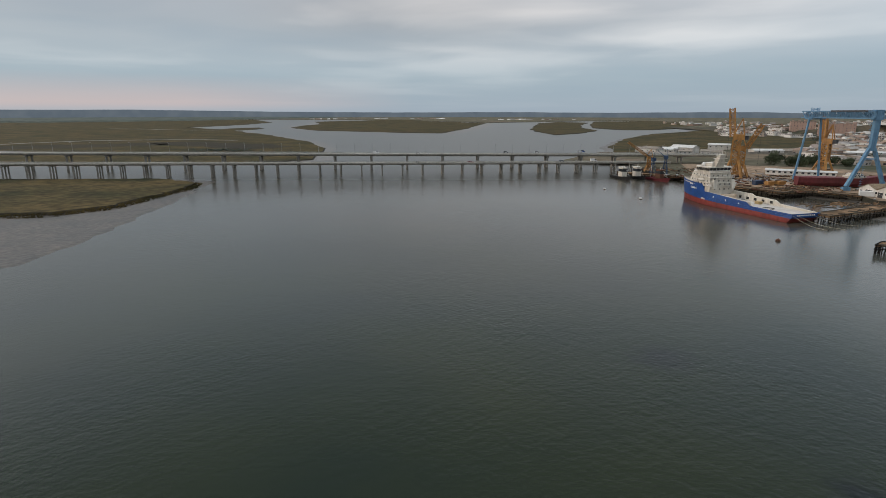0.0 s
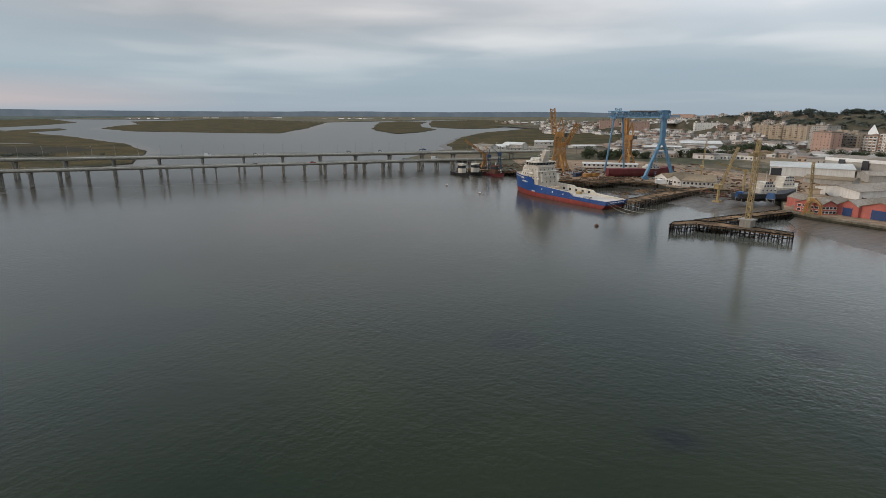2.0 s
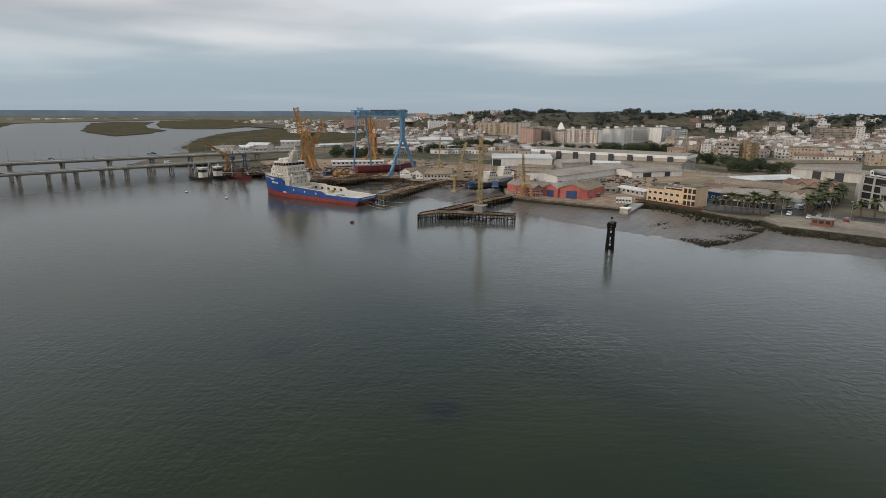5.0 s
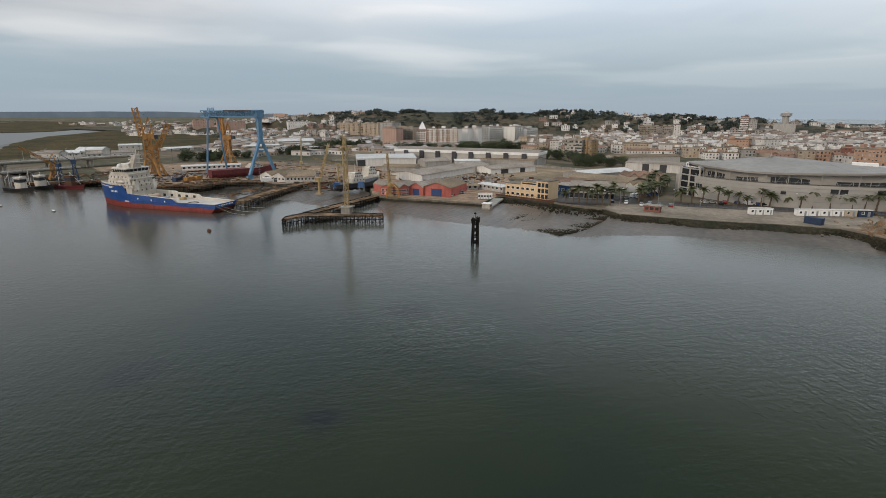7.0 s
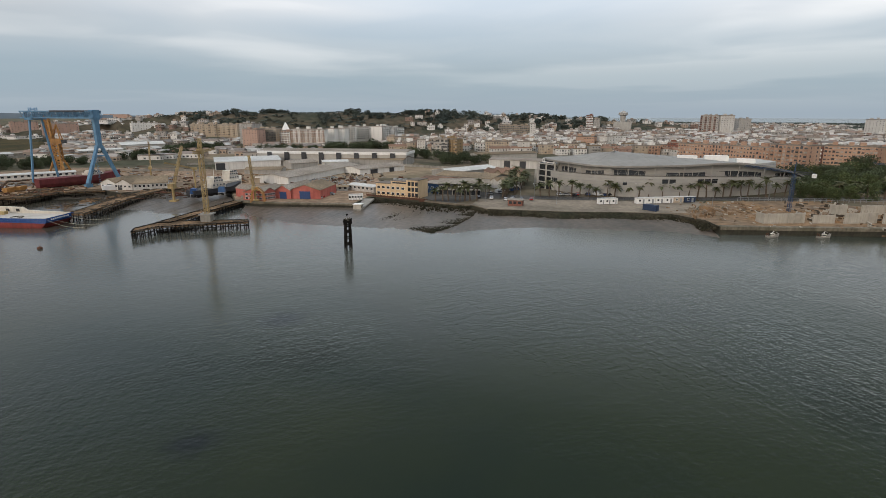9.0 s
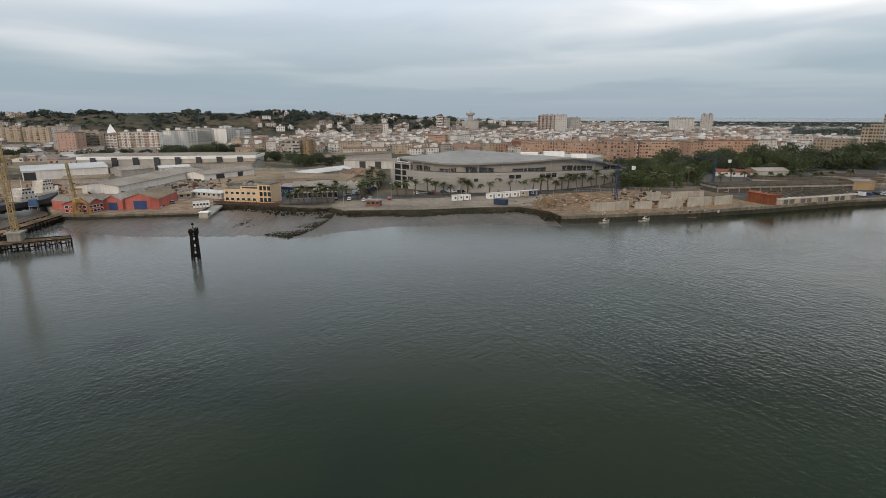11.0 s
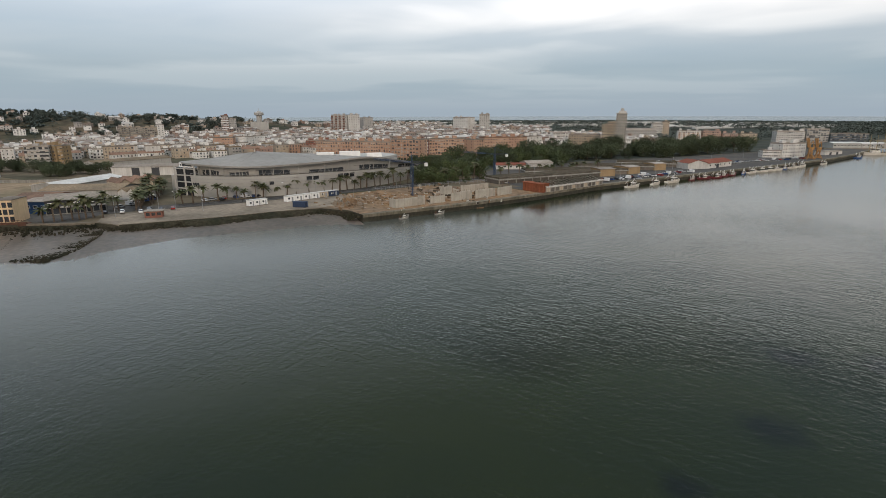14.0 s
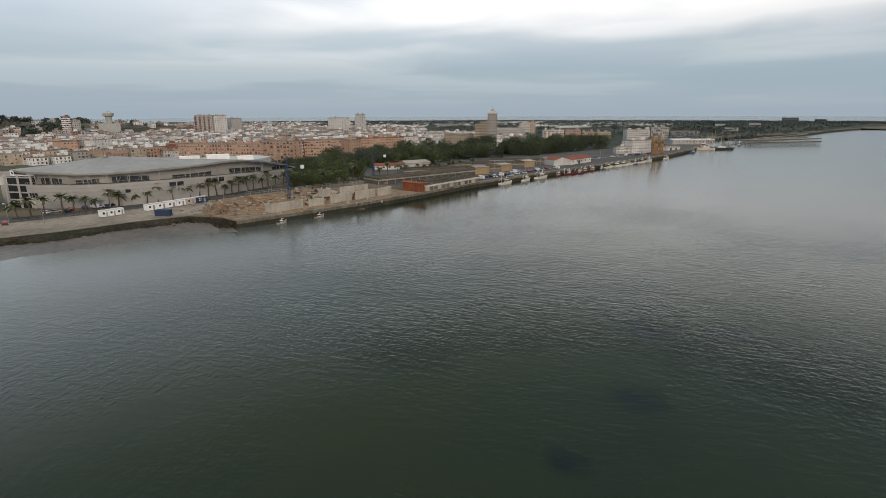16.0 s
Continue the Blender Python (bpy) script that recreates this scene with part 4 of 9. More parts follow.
def supply_ship():
    th = thing("supply_ship", 151.6, 222.4, 0, 105.4, "blue offshore supply ship with red boot top and cream superstructure, moored", "ship")
    boot = lambda q: 2.2 + 0.9 * q ** 3 - 0.3 * max(0.0, 1 - q / 0.15)
    hull_side(th, "hull", "blue_hull", boot, sheer, n=80)
    hull_side(th, "boot_top", "red_hull", lambda q: -2.5, boot)
    # work deck and the white inner bulwarks, stepped up forward
    g = Geo()
    g.prism([(0.6, -7.2), (53, -7.5), (53, 7.5), (0.6, 7.2)], 2.6, 3.3)
    part("work_deck", g, "ship_deck", th)
    for s in (-1, 1):
        prof = ((1.2, 4.0), (17, 4.5), (20, 4.7), (22, 5.9), (34, 6.2), (36, 6.9), (52, 7.1)) if s < 0 else ((1.2, 4.0), (21, 4.0), (22.5, 5.6), (52, 6.6))
        for (x0, h0), (x1, h1) in zip(prof, prof[1:]):
            g = Geo()
            y0, y1 = s * 6.7, s * 7.35
            g.add([(x0, y0, 3.2), (x1, y0, 3.2), (x1, y1, 3.2), (x0, y1, 3.2), (x0, y0, h0), (x1, y0, h1), (x1, y1, h1), (x0, y1, h0)],
                  [(0, 3, 2, 1), (4, 5, 6, 7), (0, 1, 5, 4), (1, 2, 6, 5), (2, 3, 7, 6), (3, 0, 4, 7)])
            part("cargo_rail", g, "ship_white", th)
    for k in range(6):
        g = Geo()
        x = 23.5 + 4.6 * k
        g.box(x, -6.72, 4.0, x + 1.5, -6.6, 5.2)
        part("freeing_port", g, "black_paint", th)
    g = Geo()
    g.box(0.2, -7.0, 3.2, 1.4, 7.0, 3.75)
    part("stern_roller", g, "ship_deck", th)
    # forecastle
    g = Geo()
    deck = [(x, ship_half(x, 9.0) - 0.12) for x in [50 + i * 2.15 for i in range(12)]]
    g.prism([(x, -y) for x, y in deck] + [(x, y) for x, y in reversed(deck)], 9.2, 9.4)
    part("forecastle_deck", g, "ship_deck", th)
    g = Geo()
    for i in range(40):
        x0, x1 = 58 + i * 0.43, 58 + (i + 1) * 0.43
        for s in (-1, 1):
            g.add([(x0, s * (ship_half(x0, 10.4) - 0.1), 9.4), (x1, s * (ship_half(x1, 10.4) - 0.1), 9.4), (x1, s * (ship_half(x1, 10.4) - 0.1), 11.2), (x0, s * (ship_half(x0, 10.4) - 0.1), 11.2),
                   (x0, s * (ship_half(x0, 10.4) - 0.3), 11.2), (x1, s * (ship_half(x1, 10.4) - 0.3), 11.2)], [(0, 1, 2, 3), (3, 2, 5, 4)])
    part("bow_bulwark", g, "ship_white", th)
    # superstructure, tier by tier, with a sloping front
    tiers = [("aft_house", 48, 51.5, 7.35, 3.3, 9.3, 0.0), ("lower_house", 48, 66, 7.2, 9.31, 10.8, 0.0), ("middle_house", 49, 66.5, 6.9, 10.8, 13.4, 1.6), ("upper_house", 50, 64.5, 6.3, 13.4, 15.8, 1.4)]
    for name, x0, x1, w, z0, z1, slope in tiers:
        wid = lambda x: min(w, ship_half(x, 9.0) - 0.5)
        xs = [x0 + (x1 - x0) * k / 6 for k in range(7)]
        side = [(x, -wid(x)) for x in xs] + [(x1 + 0.9, -wid(x1) * 0.55)]
        ring = side + [(x, -y) for x, y in reversed(side)]
        g = Geo()
        g.prism(ring, z0, z1, [(x - (slope if x > x1 - 0.1 else 0), y) for x, y in ring])
        house = part(name, g, "ship_white", th)
        e = Geo()
        e.prism([(x0 - 1.0, -wid(x0) - 0.25)] + [(x - slope * (x > x1 - 0.1) + 0.2, y * 1.04) for x, y in ring[1:-1]] + [(x0 - 1.0, wid(x0) + 0.25)], z1, z1 + 0.16)
        part("deck_edge", e, "ship_white", house)
        me = Geo().box(-0.3, -0.06, 0, 0.3, 0.06, 0.7).mesh("porthole", MAT["glass"])
        rows = (z0 + 1.4, z0 + 4.2) if z1 - z0 > 5 else (z0 + 0.6,)
        for zz in rows:
            for s in (-1, 1):
                for k in range(int((x1 - x0 - 2) / 2.4)):
                    x = x0 + 1.6 + 2.4 * k
                    if zz > 9.5:
                        part("porthole", me, None, house, at=pose(x, s * (wid(x) + 0.01), zz))
            for k in range(4):
                part("porthole", me, None, house, at=pose(x0 - 0.01, -4.2 + 2.8 * k, zz, 0, 0, 90))
        r = Geo()
        m = 14
        for s in (-1, 1):
            for k in range(m):
                x, u = x0 - 0.9 + k * (x1 - slope - x0) / m, x0 - 0.9 + (k + 1) * (x1 - slope - x0) / m
                for a, z in (((x, s * wid(x)), 0.0), ):
                    r.beam((*a, z1 + 0.15), (*a, z1 + 1.1), 0.07)
                r.beam((x, s * wid(x), z1 + 1.1), (u, s * wid(u), z1 + 1.1), 0.07)
                r.beam((x, s * wid(x), z1 + 0.65), (u, s * wid(u), z1 + 0.65), 0.05)
        for k in range(9):
            y = -wid(x0) + 2 * wid(x0) * k / 8
            r.beam((x0 - 0.9, y, z1 + 0.15), (x0 - 0.9, y, z1 + 1.1), 0.07)
        r.beam((x0 - 0.9, -wid(x0), z1 + 1.1), (x0 - 0.9, wid(x0), z1 + 1.1), 0.07)
        part("railing", r, "white_paint", house)
    # doors and the dark recess of the work deck entrance
    for y in (-5.2, 4.4):
        g = Geo()
        g.box(47.9, y - 0.45, 3.4, 48.02, y + 0.45, 5.4)
        part("door", g, "shutter", th)
    # wheelhouse, wider above, dark windows all round
    foot = [(51.0, -6.2), (58.5, -6.6), (61.6, -3.6), (61.6, 3.6), (58.5, 6.6), (51.0, 6.2)]
    wide = lambda k: [(56 + (x - 56) * k, y * k) for x, y in foot]
    g = Geo()
    g.prism(foot, 15.96, 16.7, wide(1.03))
    wheel = part("wheelhouse", g, "ship_white", th)
    g = Geo()
    g.prism(wide(1.02), 16.7, 18.1, wide(1.07))
    part("window_band", g, "glass", wheel, "dark raked wheelhouse windows")
    g = Geo()
    a, b = wide(1.035), wide(1.085)
    for i in range(6):
        for k in range(6):
            p = Vector((*a[i], 16.7)).lerp(Vector((*a[(i + 1) % 6], 16.7)), k / 6)
            q = Vector((*b[i], 18.1)).lerp(Vector((*b[(i + 1) % 6], 18.1)), k / 6)
            g.beam(p, q, 0.16)
    part("mullion", g, "ship_white", wheel)
    g = Geo()
    g.prism(wide(1.12), 18.1, 18.6)
    part("wheelhouse_roof", g, "ship_white", wheel)
    g = Geo()
    g.prism([(52.5, -3.6), (59, -3.6), (60, -2.4), (60, 2.4), (59, 3.6), (52.5, 3.6)], 18.6, 20.2)
    part("top_house", g, "ship_white", wheel)
    g = Geo()
    for k in range(10):
        t = math.pi * k / 5
        g.beam((56 + 4.6 * math.cos(t), 6.0 * math.sin(t), 18.6), (56 + 4.6 * math.cos(t), 6.0 * math.sin(t), 19.6), 0.07)
        g.beam((56 + 4.6 * math.cos(t), 6.0 * math.sin(t), 19.6), (56 + 4.6 * math.cos(t + 0.63), 6.0 * math.sin(t + 0.63), 19.6), 0.07)
    part("railing", g, "white_paint", wheel)
    # broad raked mast with platforms, radars, domes and aerials
    g = Geo()
    g.prism([(51.0, -2.4), (54.4, -2.4), (54.4, 2.4), (51.0, 2.4)], 18.6, 24.4, [(49.6, -1.3), (51.6, -1.3), (51.6, 1.3), (49.6, 1.3)])
    mast = part("mast", g, "ship_white", th)
    for z, w in ((20.8, 2.9), (22.6, 2.4), (24.4, 2.0)):
        g = Geo()
        g.box(49.2, -w, z, 54.2 - (z - 20.8) * 0.6, w, z + 0.16)
        g.box(49.2, -w, z + 0.9, 54.2 - (z - 20.8) * 0.6, -w + 0.06, z + 0.98)
        g.box(49.2, w - 0.06, z + 0.9, 54.2 - (z - 20.8) * 0.6, w, z + 0.98)
        part("mast_platform", g, "ship_white", mast)
    g = Geo()
    g.beam((50.5, 0, 24.5), (50.3, 0, 27.2), 0.16)
    for y in (-1.7, -0.8, 0.9, 1.8):
        g.beam((50.4, y, 24.5), (50.4, y, 26.4), 0.08)
    part("aerial", g, "ship_white", mast)
    for x, z, w in ((53.6, 22.1, 1.7), (52.6, 23.9, 1.3)):
        g = Geo()
        g.box(x, -w, z, x + 0.3, w, z + 0.3)
        part("radar", g, "white_paint", mast)
    for y in (-4.2, 4.2):
        g = Geo()
        g.loft([[(57.5 + r * math.cos(t), y + r * math.sin(t), z) for t in [i * math.pi / 5 for i in range(10)]] for r, z in ((0.5, 18.6), (0.8, 19.2), (0.8, 19.8), (0.4, 20.4), (0.05, 20.5))])
        part("dome", g, "white_paint", wheel, smooth=True)
    # funnels behind the house
    for s in (-1, 1):
        g = Geo()
        g.prism([(46.4, s * 5.4 - 1.0), (48.6, s * 5.4 - 1.0), (48.6, s * 5.4 + 1.0), (46.4, s * 5.4 + 1.0)], 8.2, 12.6, [(46.9, s * 5.4 - 0.7), (48.2, s * 5.4 - 0.7), (48.2, s * 5.4 + 0.7), (46.9, s * 5.4 + 0.7)])
        part("funnel", g, "ship_white", th)
        g = Geo()
        g.beam((47.5, s * 5.4, 12.6), (47.2, s * 5.4, 13.4), 0.7, n=8)
        part("exhaust", g, "dark_steel", th)
    # rescue boat in its davit, winches and deck gear
    g = Geo()
    g.loft([[(52 + 5 * k, 7.2 + 0.9 * math.cos(t) * s, 12.1 + 0.8 * math.sin(t) * s) for t in [i * math.pi / 4 for i in range(8)]] for k, s in ((0, 0.2), (0.2, 0.9), (0.5, 1), (0.8, 0.9), (1, 0.2))])
    part("rescue_boat", g, "ship_white", th)
    for x in (53, 56):
        g = Geo()
        g.beam((x, 6.4, 10.9), (x, 7.6, 14.0), 0.25)
        part("davit", g, "ship_white", th)
    g = Geo()
    g.beam((43, -2.8, 4.8), (43, 2.8, 4.8), 2.4, n=14)
    g.box(41.6, -3.3, 3.3, 44.4, -2.8, 6.0)
    g.box(41.6, 2.8, 3.3, 44.4, 3.3, 6.0)
    part("towing_winch", g, "tan", th)
    for x, y, l, w, h, m in ((30, 3.4, 4.4, 2.4, 1.5, "tan"), (27, -3.6, 2.6, 2.0, 1.2, "crane_yellow"), (35, -1.5, 2.2, 1.6, 1.3, "grey_metal"), (37.5, 3.6, 2.0, 1.8, 1.7, "ship_white")):
        g = Geo()
        g.box(x, y - w / 2, 3.3, x + l, y + w / 2, 3.3 + h)
        g.box(x - 0.08, y - w / 2 - 0.08, 3.3 + h, x + l + 0.08, y + w / 2 + 0.08, 3.42 + h)
        part("deck_case", g, m, th)
    for x, y, r in ((16.5, 2.6, 4.4), (33.5, 0.6, 2.4), (39, -3.8, 2.2)):
        g = Geo()
        for i in range(18):
            t, u = 2 * math.pi * i / 18, 2 * math.pi * (i + 1) / 18
            g.beam((x + r / 2 * math.cos(t), y + r / 2 * math.sin(t), 3.4), (x + r / 2 * math.cos(u), y + r / 2 * math.sin(u), 3.4), 0.4)
        part("rope_coil", g, "timber", th)
    g = Geo()
    for k in range(5):
        g.beam((67 + k * 0.9, 0, 9.4), (67 + k * 0.9, 0, 10.2), 0.5)
    g.box(66.9, -2.0, 9.4, 69, 2.0, 10.7)
    part("windlass", g, "ship_white", th)
    # marks on the bow: plain bars
    g = Geo()
    for k in range(5):
        x = 57.5 + k * 1.25
        y = lambda q, z: ship_half(q, z) + 0.06
        g.add([(x, y(x, 6.9), 6.9), (x + 0.8, y(x + 0.8, 6.9), 6.9), (x + 0.8, y(x + 0.8, 7.8), 7.8), (x, y(x, 7.8), 7.8)], [(0, 1, 2, 3)])
    for k in range(3):
        x = 61 + k * 1.15
        g.add([(x, y(x, 8.7), 8.7), (x + 0.8, y(x + 0.8, 8.7), 8.7), (x + 0.8, y(x + 0.8, 9.4), 9.4), (x, y(x, 9.4), 9.4)], [(0, 1, 2, 3)])
    for x, z in ((44, 4.3), (36, 3.9), (28, 3.6)):
        g.add([(x, 7.86, z), (x + 0.6, 7.86, z), (x + 0.6, 7.86, z + 0.8), (x, 7.86, z + 0.8)], [(0, 1, 2, 3)])
    part("name_bars", g, "white_paint", th, "white bars where the name stands")
    for k in range(9):
        g = Geo()
        y = -4.6 + k * 1.1
        g.add([(-0.06, y, 3.0), (-0.06, y + 0.7, 3.0), (-0.06, y + 0.7, 3.5), (-0.06, y, 3.5)], [(0, 1, 2, 3)])
        part("stern_bar", g, "white_paint", th)
    for z in (2.9, 3.6):
        g = Geo()
        for i in range(24):
            x = 1.0 + 48 * i / 24
            g.beam((x, ship_half(x, z) + 0.05, z), (x + 2.0, ship_half(x + 2, z) + 0.05, z), 0.26)
        part("rubbing_strake", g, "blue_hull", th)
    return th


supply_ship()
ropes = [((144.5, 221.5, 3.9), (150, 207, 0.2)), ((153, 222.5, 3.9), (167, 213, 0.6)), ((146, 221.8, 3.9), (158, 208, 0.2)), ((158, 224, 4.2), (178, 226, 3.6)), ((134, 292, 9), (160, 318, 3.8))]
for a, b in ropes:
    g = Geo()
    last = Vector(a)
    for k in range(1, 9):
        p = Vector(a).lerp(Vector(b), k / 8) - Vector((0, 0, 1.2 * math.sin(math.pi * k / 8)))
        g.beam(last, p, 0.09)
        last = p
    tagged(part("mooring_rope", g, "rope"), "slack pale mooring rope of the supply ship", "rope", "mooring ropes")


# ---- cranes of the shipyard ----
def gantry_crane():
    a, b = Vector((233, 298.5)), Vector((230.5, 344.5))
    yaw = heading(a, b)
    L = (b - a).length
    th = thing("gantry_crane", a.x, a.y, 3, yaw, "tall pale blue shipyard gantry crane on rails", "crane")
    g = Geo()
    g.truss((-1.5, -2.4, 40.6), (L + 8, -2.4, 40.6), 1.4, 3.8, 3.2, 0.42)
    g.truss((-1.5, 2.4, 40.6), (L + 8, 2.4, 40.6), 1.4, 3.8, 3.2, 0.42)
    g.box(-1.5, -3.1, 42.5, L + 8, 3.1, 42.75)
    part("girder", g, "crane_blue", th)
    g = Geo()
    g.box(3, -3.4, 42.2, L - 16, 3.4, 43.0)
    part("trolley_track", g, "dark_steel", th)
    leg = Geo()
    for s in (-1, 1):
        leg.beam((0, s * 10.8, 2), (0, s * 1.3, 23), 1.9, 1.5, w2=1.7)
    leg.beam((0, 0, 21.5), (0, 0, 40), 1.9, 2.8, w2=2.1)
    leg.beam((0, -4.9, 17.2), (0, 4.9, 17.2), 0.7)
    part("fixed_leg", leg, "crane_blue", th)
    for s in (-1, 1):
        g = Geo()
        g.box(-1.0, s * 10.8 - 2.2, 0, 0.9, s * 10.8 + 2.2, 1.9)
        part("bogie", g, "crane_blue", th)
    for s in (-1, 1):
        g = Geo()
        g.beam((L, s * 8.2, 1), (L, s * 3.6, 38.8), 0.95, w2=0.85)
        g.beam((L, s * 8.0, 2), (L + 0.8, s * 3.8, 38), 0.25)
        part("shear_leg", g, "crane_blue", th)
    g = Geo()
    g.beam((L, -8.2, 1.2), (L, 8.2, 1.2), 1.4)
    part("bogie", g, "crane_blue", th)
    g = Geo()
    g.box(L - 3, -4.6, 37.6, L + 3, -3.9, 38.6)
    g.box(L - 3, 3.9, 37.6, L + 3, 4.6, 38.6)
    g.truss((L, -4.2, 38.4), (L, 4.2, 38.4), 4.6, 1.2, 2.0, 0.25)
    g.truss((L + 1, 0, 42.6), (L + 1, 0, 44.6), 5.0, 1.5, 1.2, 0.2)
    part("trolley", g, "crane_blue", th)
    g = Geo()
    g.box(-1.5, -2.3, 37.8, 1.5, 2.3, 43.2)
    part("machine_house", g, "crane_blue", th)
    g = Geo()
    for k in range(30):
        z = 2 + k * 1.28
        g.box(2.6, -0.6, z, 3.4, 0.6, z + 0.12)
        g.beam((3.4, -0.6 if k % 2 else 0.6, z), (3.4, 0.6 if k % 2 else -0.6, z + 1.28), 0.1)
    part("stair", g, "crane_blue", th)


def slewing_crane(x, y, yaw, tower, jib_len, jib_el, label, mat="crane_orange", base=3.0, scale=1.0):
    th = thing("harbour_crane", x, y, base, yaw, label, "crane", "slewing cranes of the yard")
    s = scale
    g = Geo()
    for a in (-1, 1):
        for b in (-1, 1):
            g.beam((a * 4 * s, b * 4 * s, 0), (a * 1.8 * s, b * 1.8 * s, tower * 0.45), 0.8 * s)
    for b in (-1, 1):
        g.beam((-3.4 * s, b * 3.4 * s, tower * 0.12), (3.4 * s, b * 3.4 * s, tower * 0.12), 0.4 * s)
        g.beam((b * 3.4 * s, -3.4 * s, tower * 0.12), (b * 3.4 * s, 3.4 * s, tower * 0.12), 0.4 * s)
    g.truss((0, 0, tower * 0.1), (0, 0, tower * 0.44), 2.2 * s, 2.2 * s, 2.0 * s, 0.3 * s)
    part("portal", g, mat, th)
    g = Geo()
    g.truss((0, 0, tower * 0.42), (0, 0, tower), 3.2 * s, 3.2 * s, 2.0 * s, 0.48 * s)
    part("tower", g, mat, th)
    g = Geo()
    g.box(-3.2 * s, -1.5 * s, tower, 1.8 * s, 1.5 * s, tower + 2.6 * s)
    part("cab", g, mat, th)
    g = Geo()
    g.box(-4.8 * s, -1.4 * s, tower + 0.2, -3.2 * s, 1.4 * s, tower + 2.0 * s)
    part("counterweight", g, "dark_steel", th)
    el = radians(jib_el)
    tip = (2 * s + jib_len * math.cos(el), 0, tower + 2 + jib_len * math.sin(el))
    g = Geo()
    g.truss((2 * s, 0, tower + 2), tip, 2.2 * s, 2.0 * s, 1.8 * s, 0.4 * s)
    part("jib", g, mat, th)
    g = Geo()
    apex = (-1.5 * s, 0, tower + 10 * s)
    for b in (-1, 1):
        g.beam((1.6 * s, b * 1.6 * s, tower + 3), apex, 0.4 * s)
        g.beam((-3 * s, b * 1.4 * s, tower + 2.4), apex, 0.4 * s)
    part("a_frame", g, mat, th)
    g = Geo()
    g.beam(apex, tip, 0.12)
    g.beam(tip, (tip[0], 0, tower * 0.5), 0.1)
    part("cable", g, "dark_steel", th)
    return th


gantry_crane()
slewing_crane(191.2, 358.5, 150, 24.5, 18, 83, "orange slewing harbour crane with its jib raised", scale=1.35)
slewing_crane(199.5, 366, 330, 17, 17, 64, "weathered orange portal crane with a short jib", scale=1.25)
slewing_crane(264.2, 379, 120, 21, 16.5, 86, "orange slewing crane behind the gantry", scale=1.3)
slewing_crane(150, 398, 165, 9, 17, 35, "low orange derrick crane with a long lattice jib", scale=0.7)


# ---- piled wooden jetties ----
def piled_deck(name, outline, z, rows, label, mat="deck", skirt=0.7, gap=2.4):
    """A deck over an outline, on piles in rows."""
    cx, cy = sum(p[0] for p in outline) / len(outline), sum(p[1] for p in outline) / len(outline)
    th = thing(name, cx, cy, 0, 0, label, "jetty", "piled jetties")
    g = Geo()
    g.prism([(x - cx, y - cy) for x, y in outline], z - skirt, z)
    part("deck", g, mat, th)
    pile = Geo()
    pile.beam((0, 0, -3), (0, 0, z - skirt + 0.5), 0.42, n=7, w2=0.36)
    me = pile.mesh("post", MAT["tar"])
    n = len(outline)
    for i in range(n):
        a, b = Vector(outline[i]), Vector(outline[(i + 1) % n])
        k = max(1, int((b - a).length / gap))
        for j in range(k):
            p = a.lerp(b, (j + 0.5 * random.random()) / k)
            part("post", me, None, th, at=pose(p.x - cx, p.y - cy, random.uniform(-0.5, 0.5), random.uniform(-4, 4), random.uniform(-4, 4), 0))
        brace = Geo()
        for j in range(0, k - 1, 2):
            p, q = a.lerp(b, j / k), a.lerp(b, (j + 2) / k)
            brace.beam((p.x - cx, p.y - cy, 0.5), (q.x - cx, q.y - cy, z - 1), 0.22)
        brace.beam((a.x - cx, a.y - cy, z - 1.3), (b.x - cx, b.y - cy, z - 1.3), 0.3)
        brace.beam((a.x - cx, a.y - cy, z + 0.15), (b.x - cx, b.y - cy, z + 0.15), 0.3)
        if k > 1:
            part("brace", brace, "tar" if z < 3 else "timber", th)
    for i in range(int(rows)):
        plank = Geo()
        p = [random.uniform(0, 1), random.uniform(0, 1)]
        a, b, c, d = [Vector(outline[k % n]) for k in (0, 1, 2, 3)]
        q = a.lerp(b, p[0]).lerp(d.lerp(c, p[0]), p[1])
        w = random.uniform(0.6, 2.0)
        plank.beam((q.x - cx, q.y - cy, z + 0.12), (q.x - cx + random.uniform(-2, 2), q.y - cy + w, z + 0.2), 0.3)
        part("loose_timber", plank, "timber", th)
    return th


piled_deck("jetty", [(141.4, 172), (152, 171), (171.5, 144.5), (175.5, 148), (160.5, 177), (147, 176.5)], 2.7, 60, "derelict T-shaped jetty head on tarred piles", "deck", 0.45, 1.5)
piled_deck("jetty", [(157.5, 177.5), (160, 172.5), (216, 181.5), (213, 187)], 2.75, 30, "long timber jetty walkway on piles")
piled_deck("wharf", [(157, 226), (159, 219), (207, 241), (229, 247), (228, 253), (205, 249)], 3.4, 26, "old timber wharf on rows of black piles")
piled_deck("wharf", [(163, 352), (159, 345), (166, 312), (182, 291), (186, 297), (172, 318)], 3.2, 20, "crumbling timber quay front on piles")
piled_deck("wharf", [(178, 296), (181, 288), (201, 293), (215, 276), (221, 281), (203, 302)], 3.1, 24, "brown piled quay round the fitting-out basin")
piled_deck("wharf", [(128, 400), (126, 392), (150, 372), (168, 350), (172, 356), (154, 384)], 2.8, 20, "low dark quay where the tugs lie")


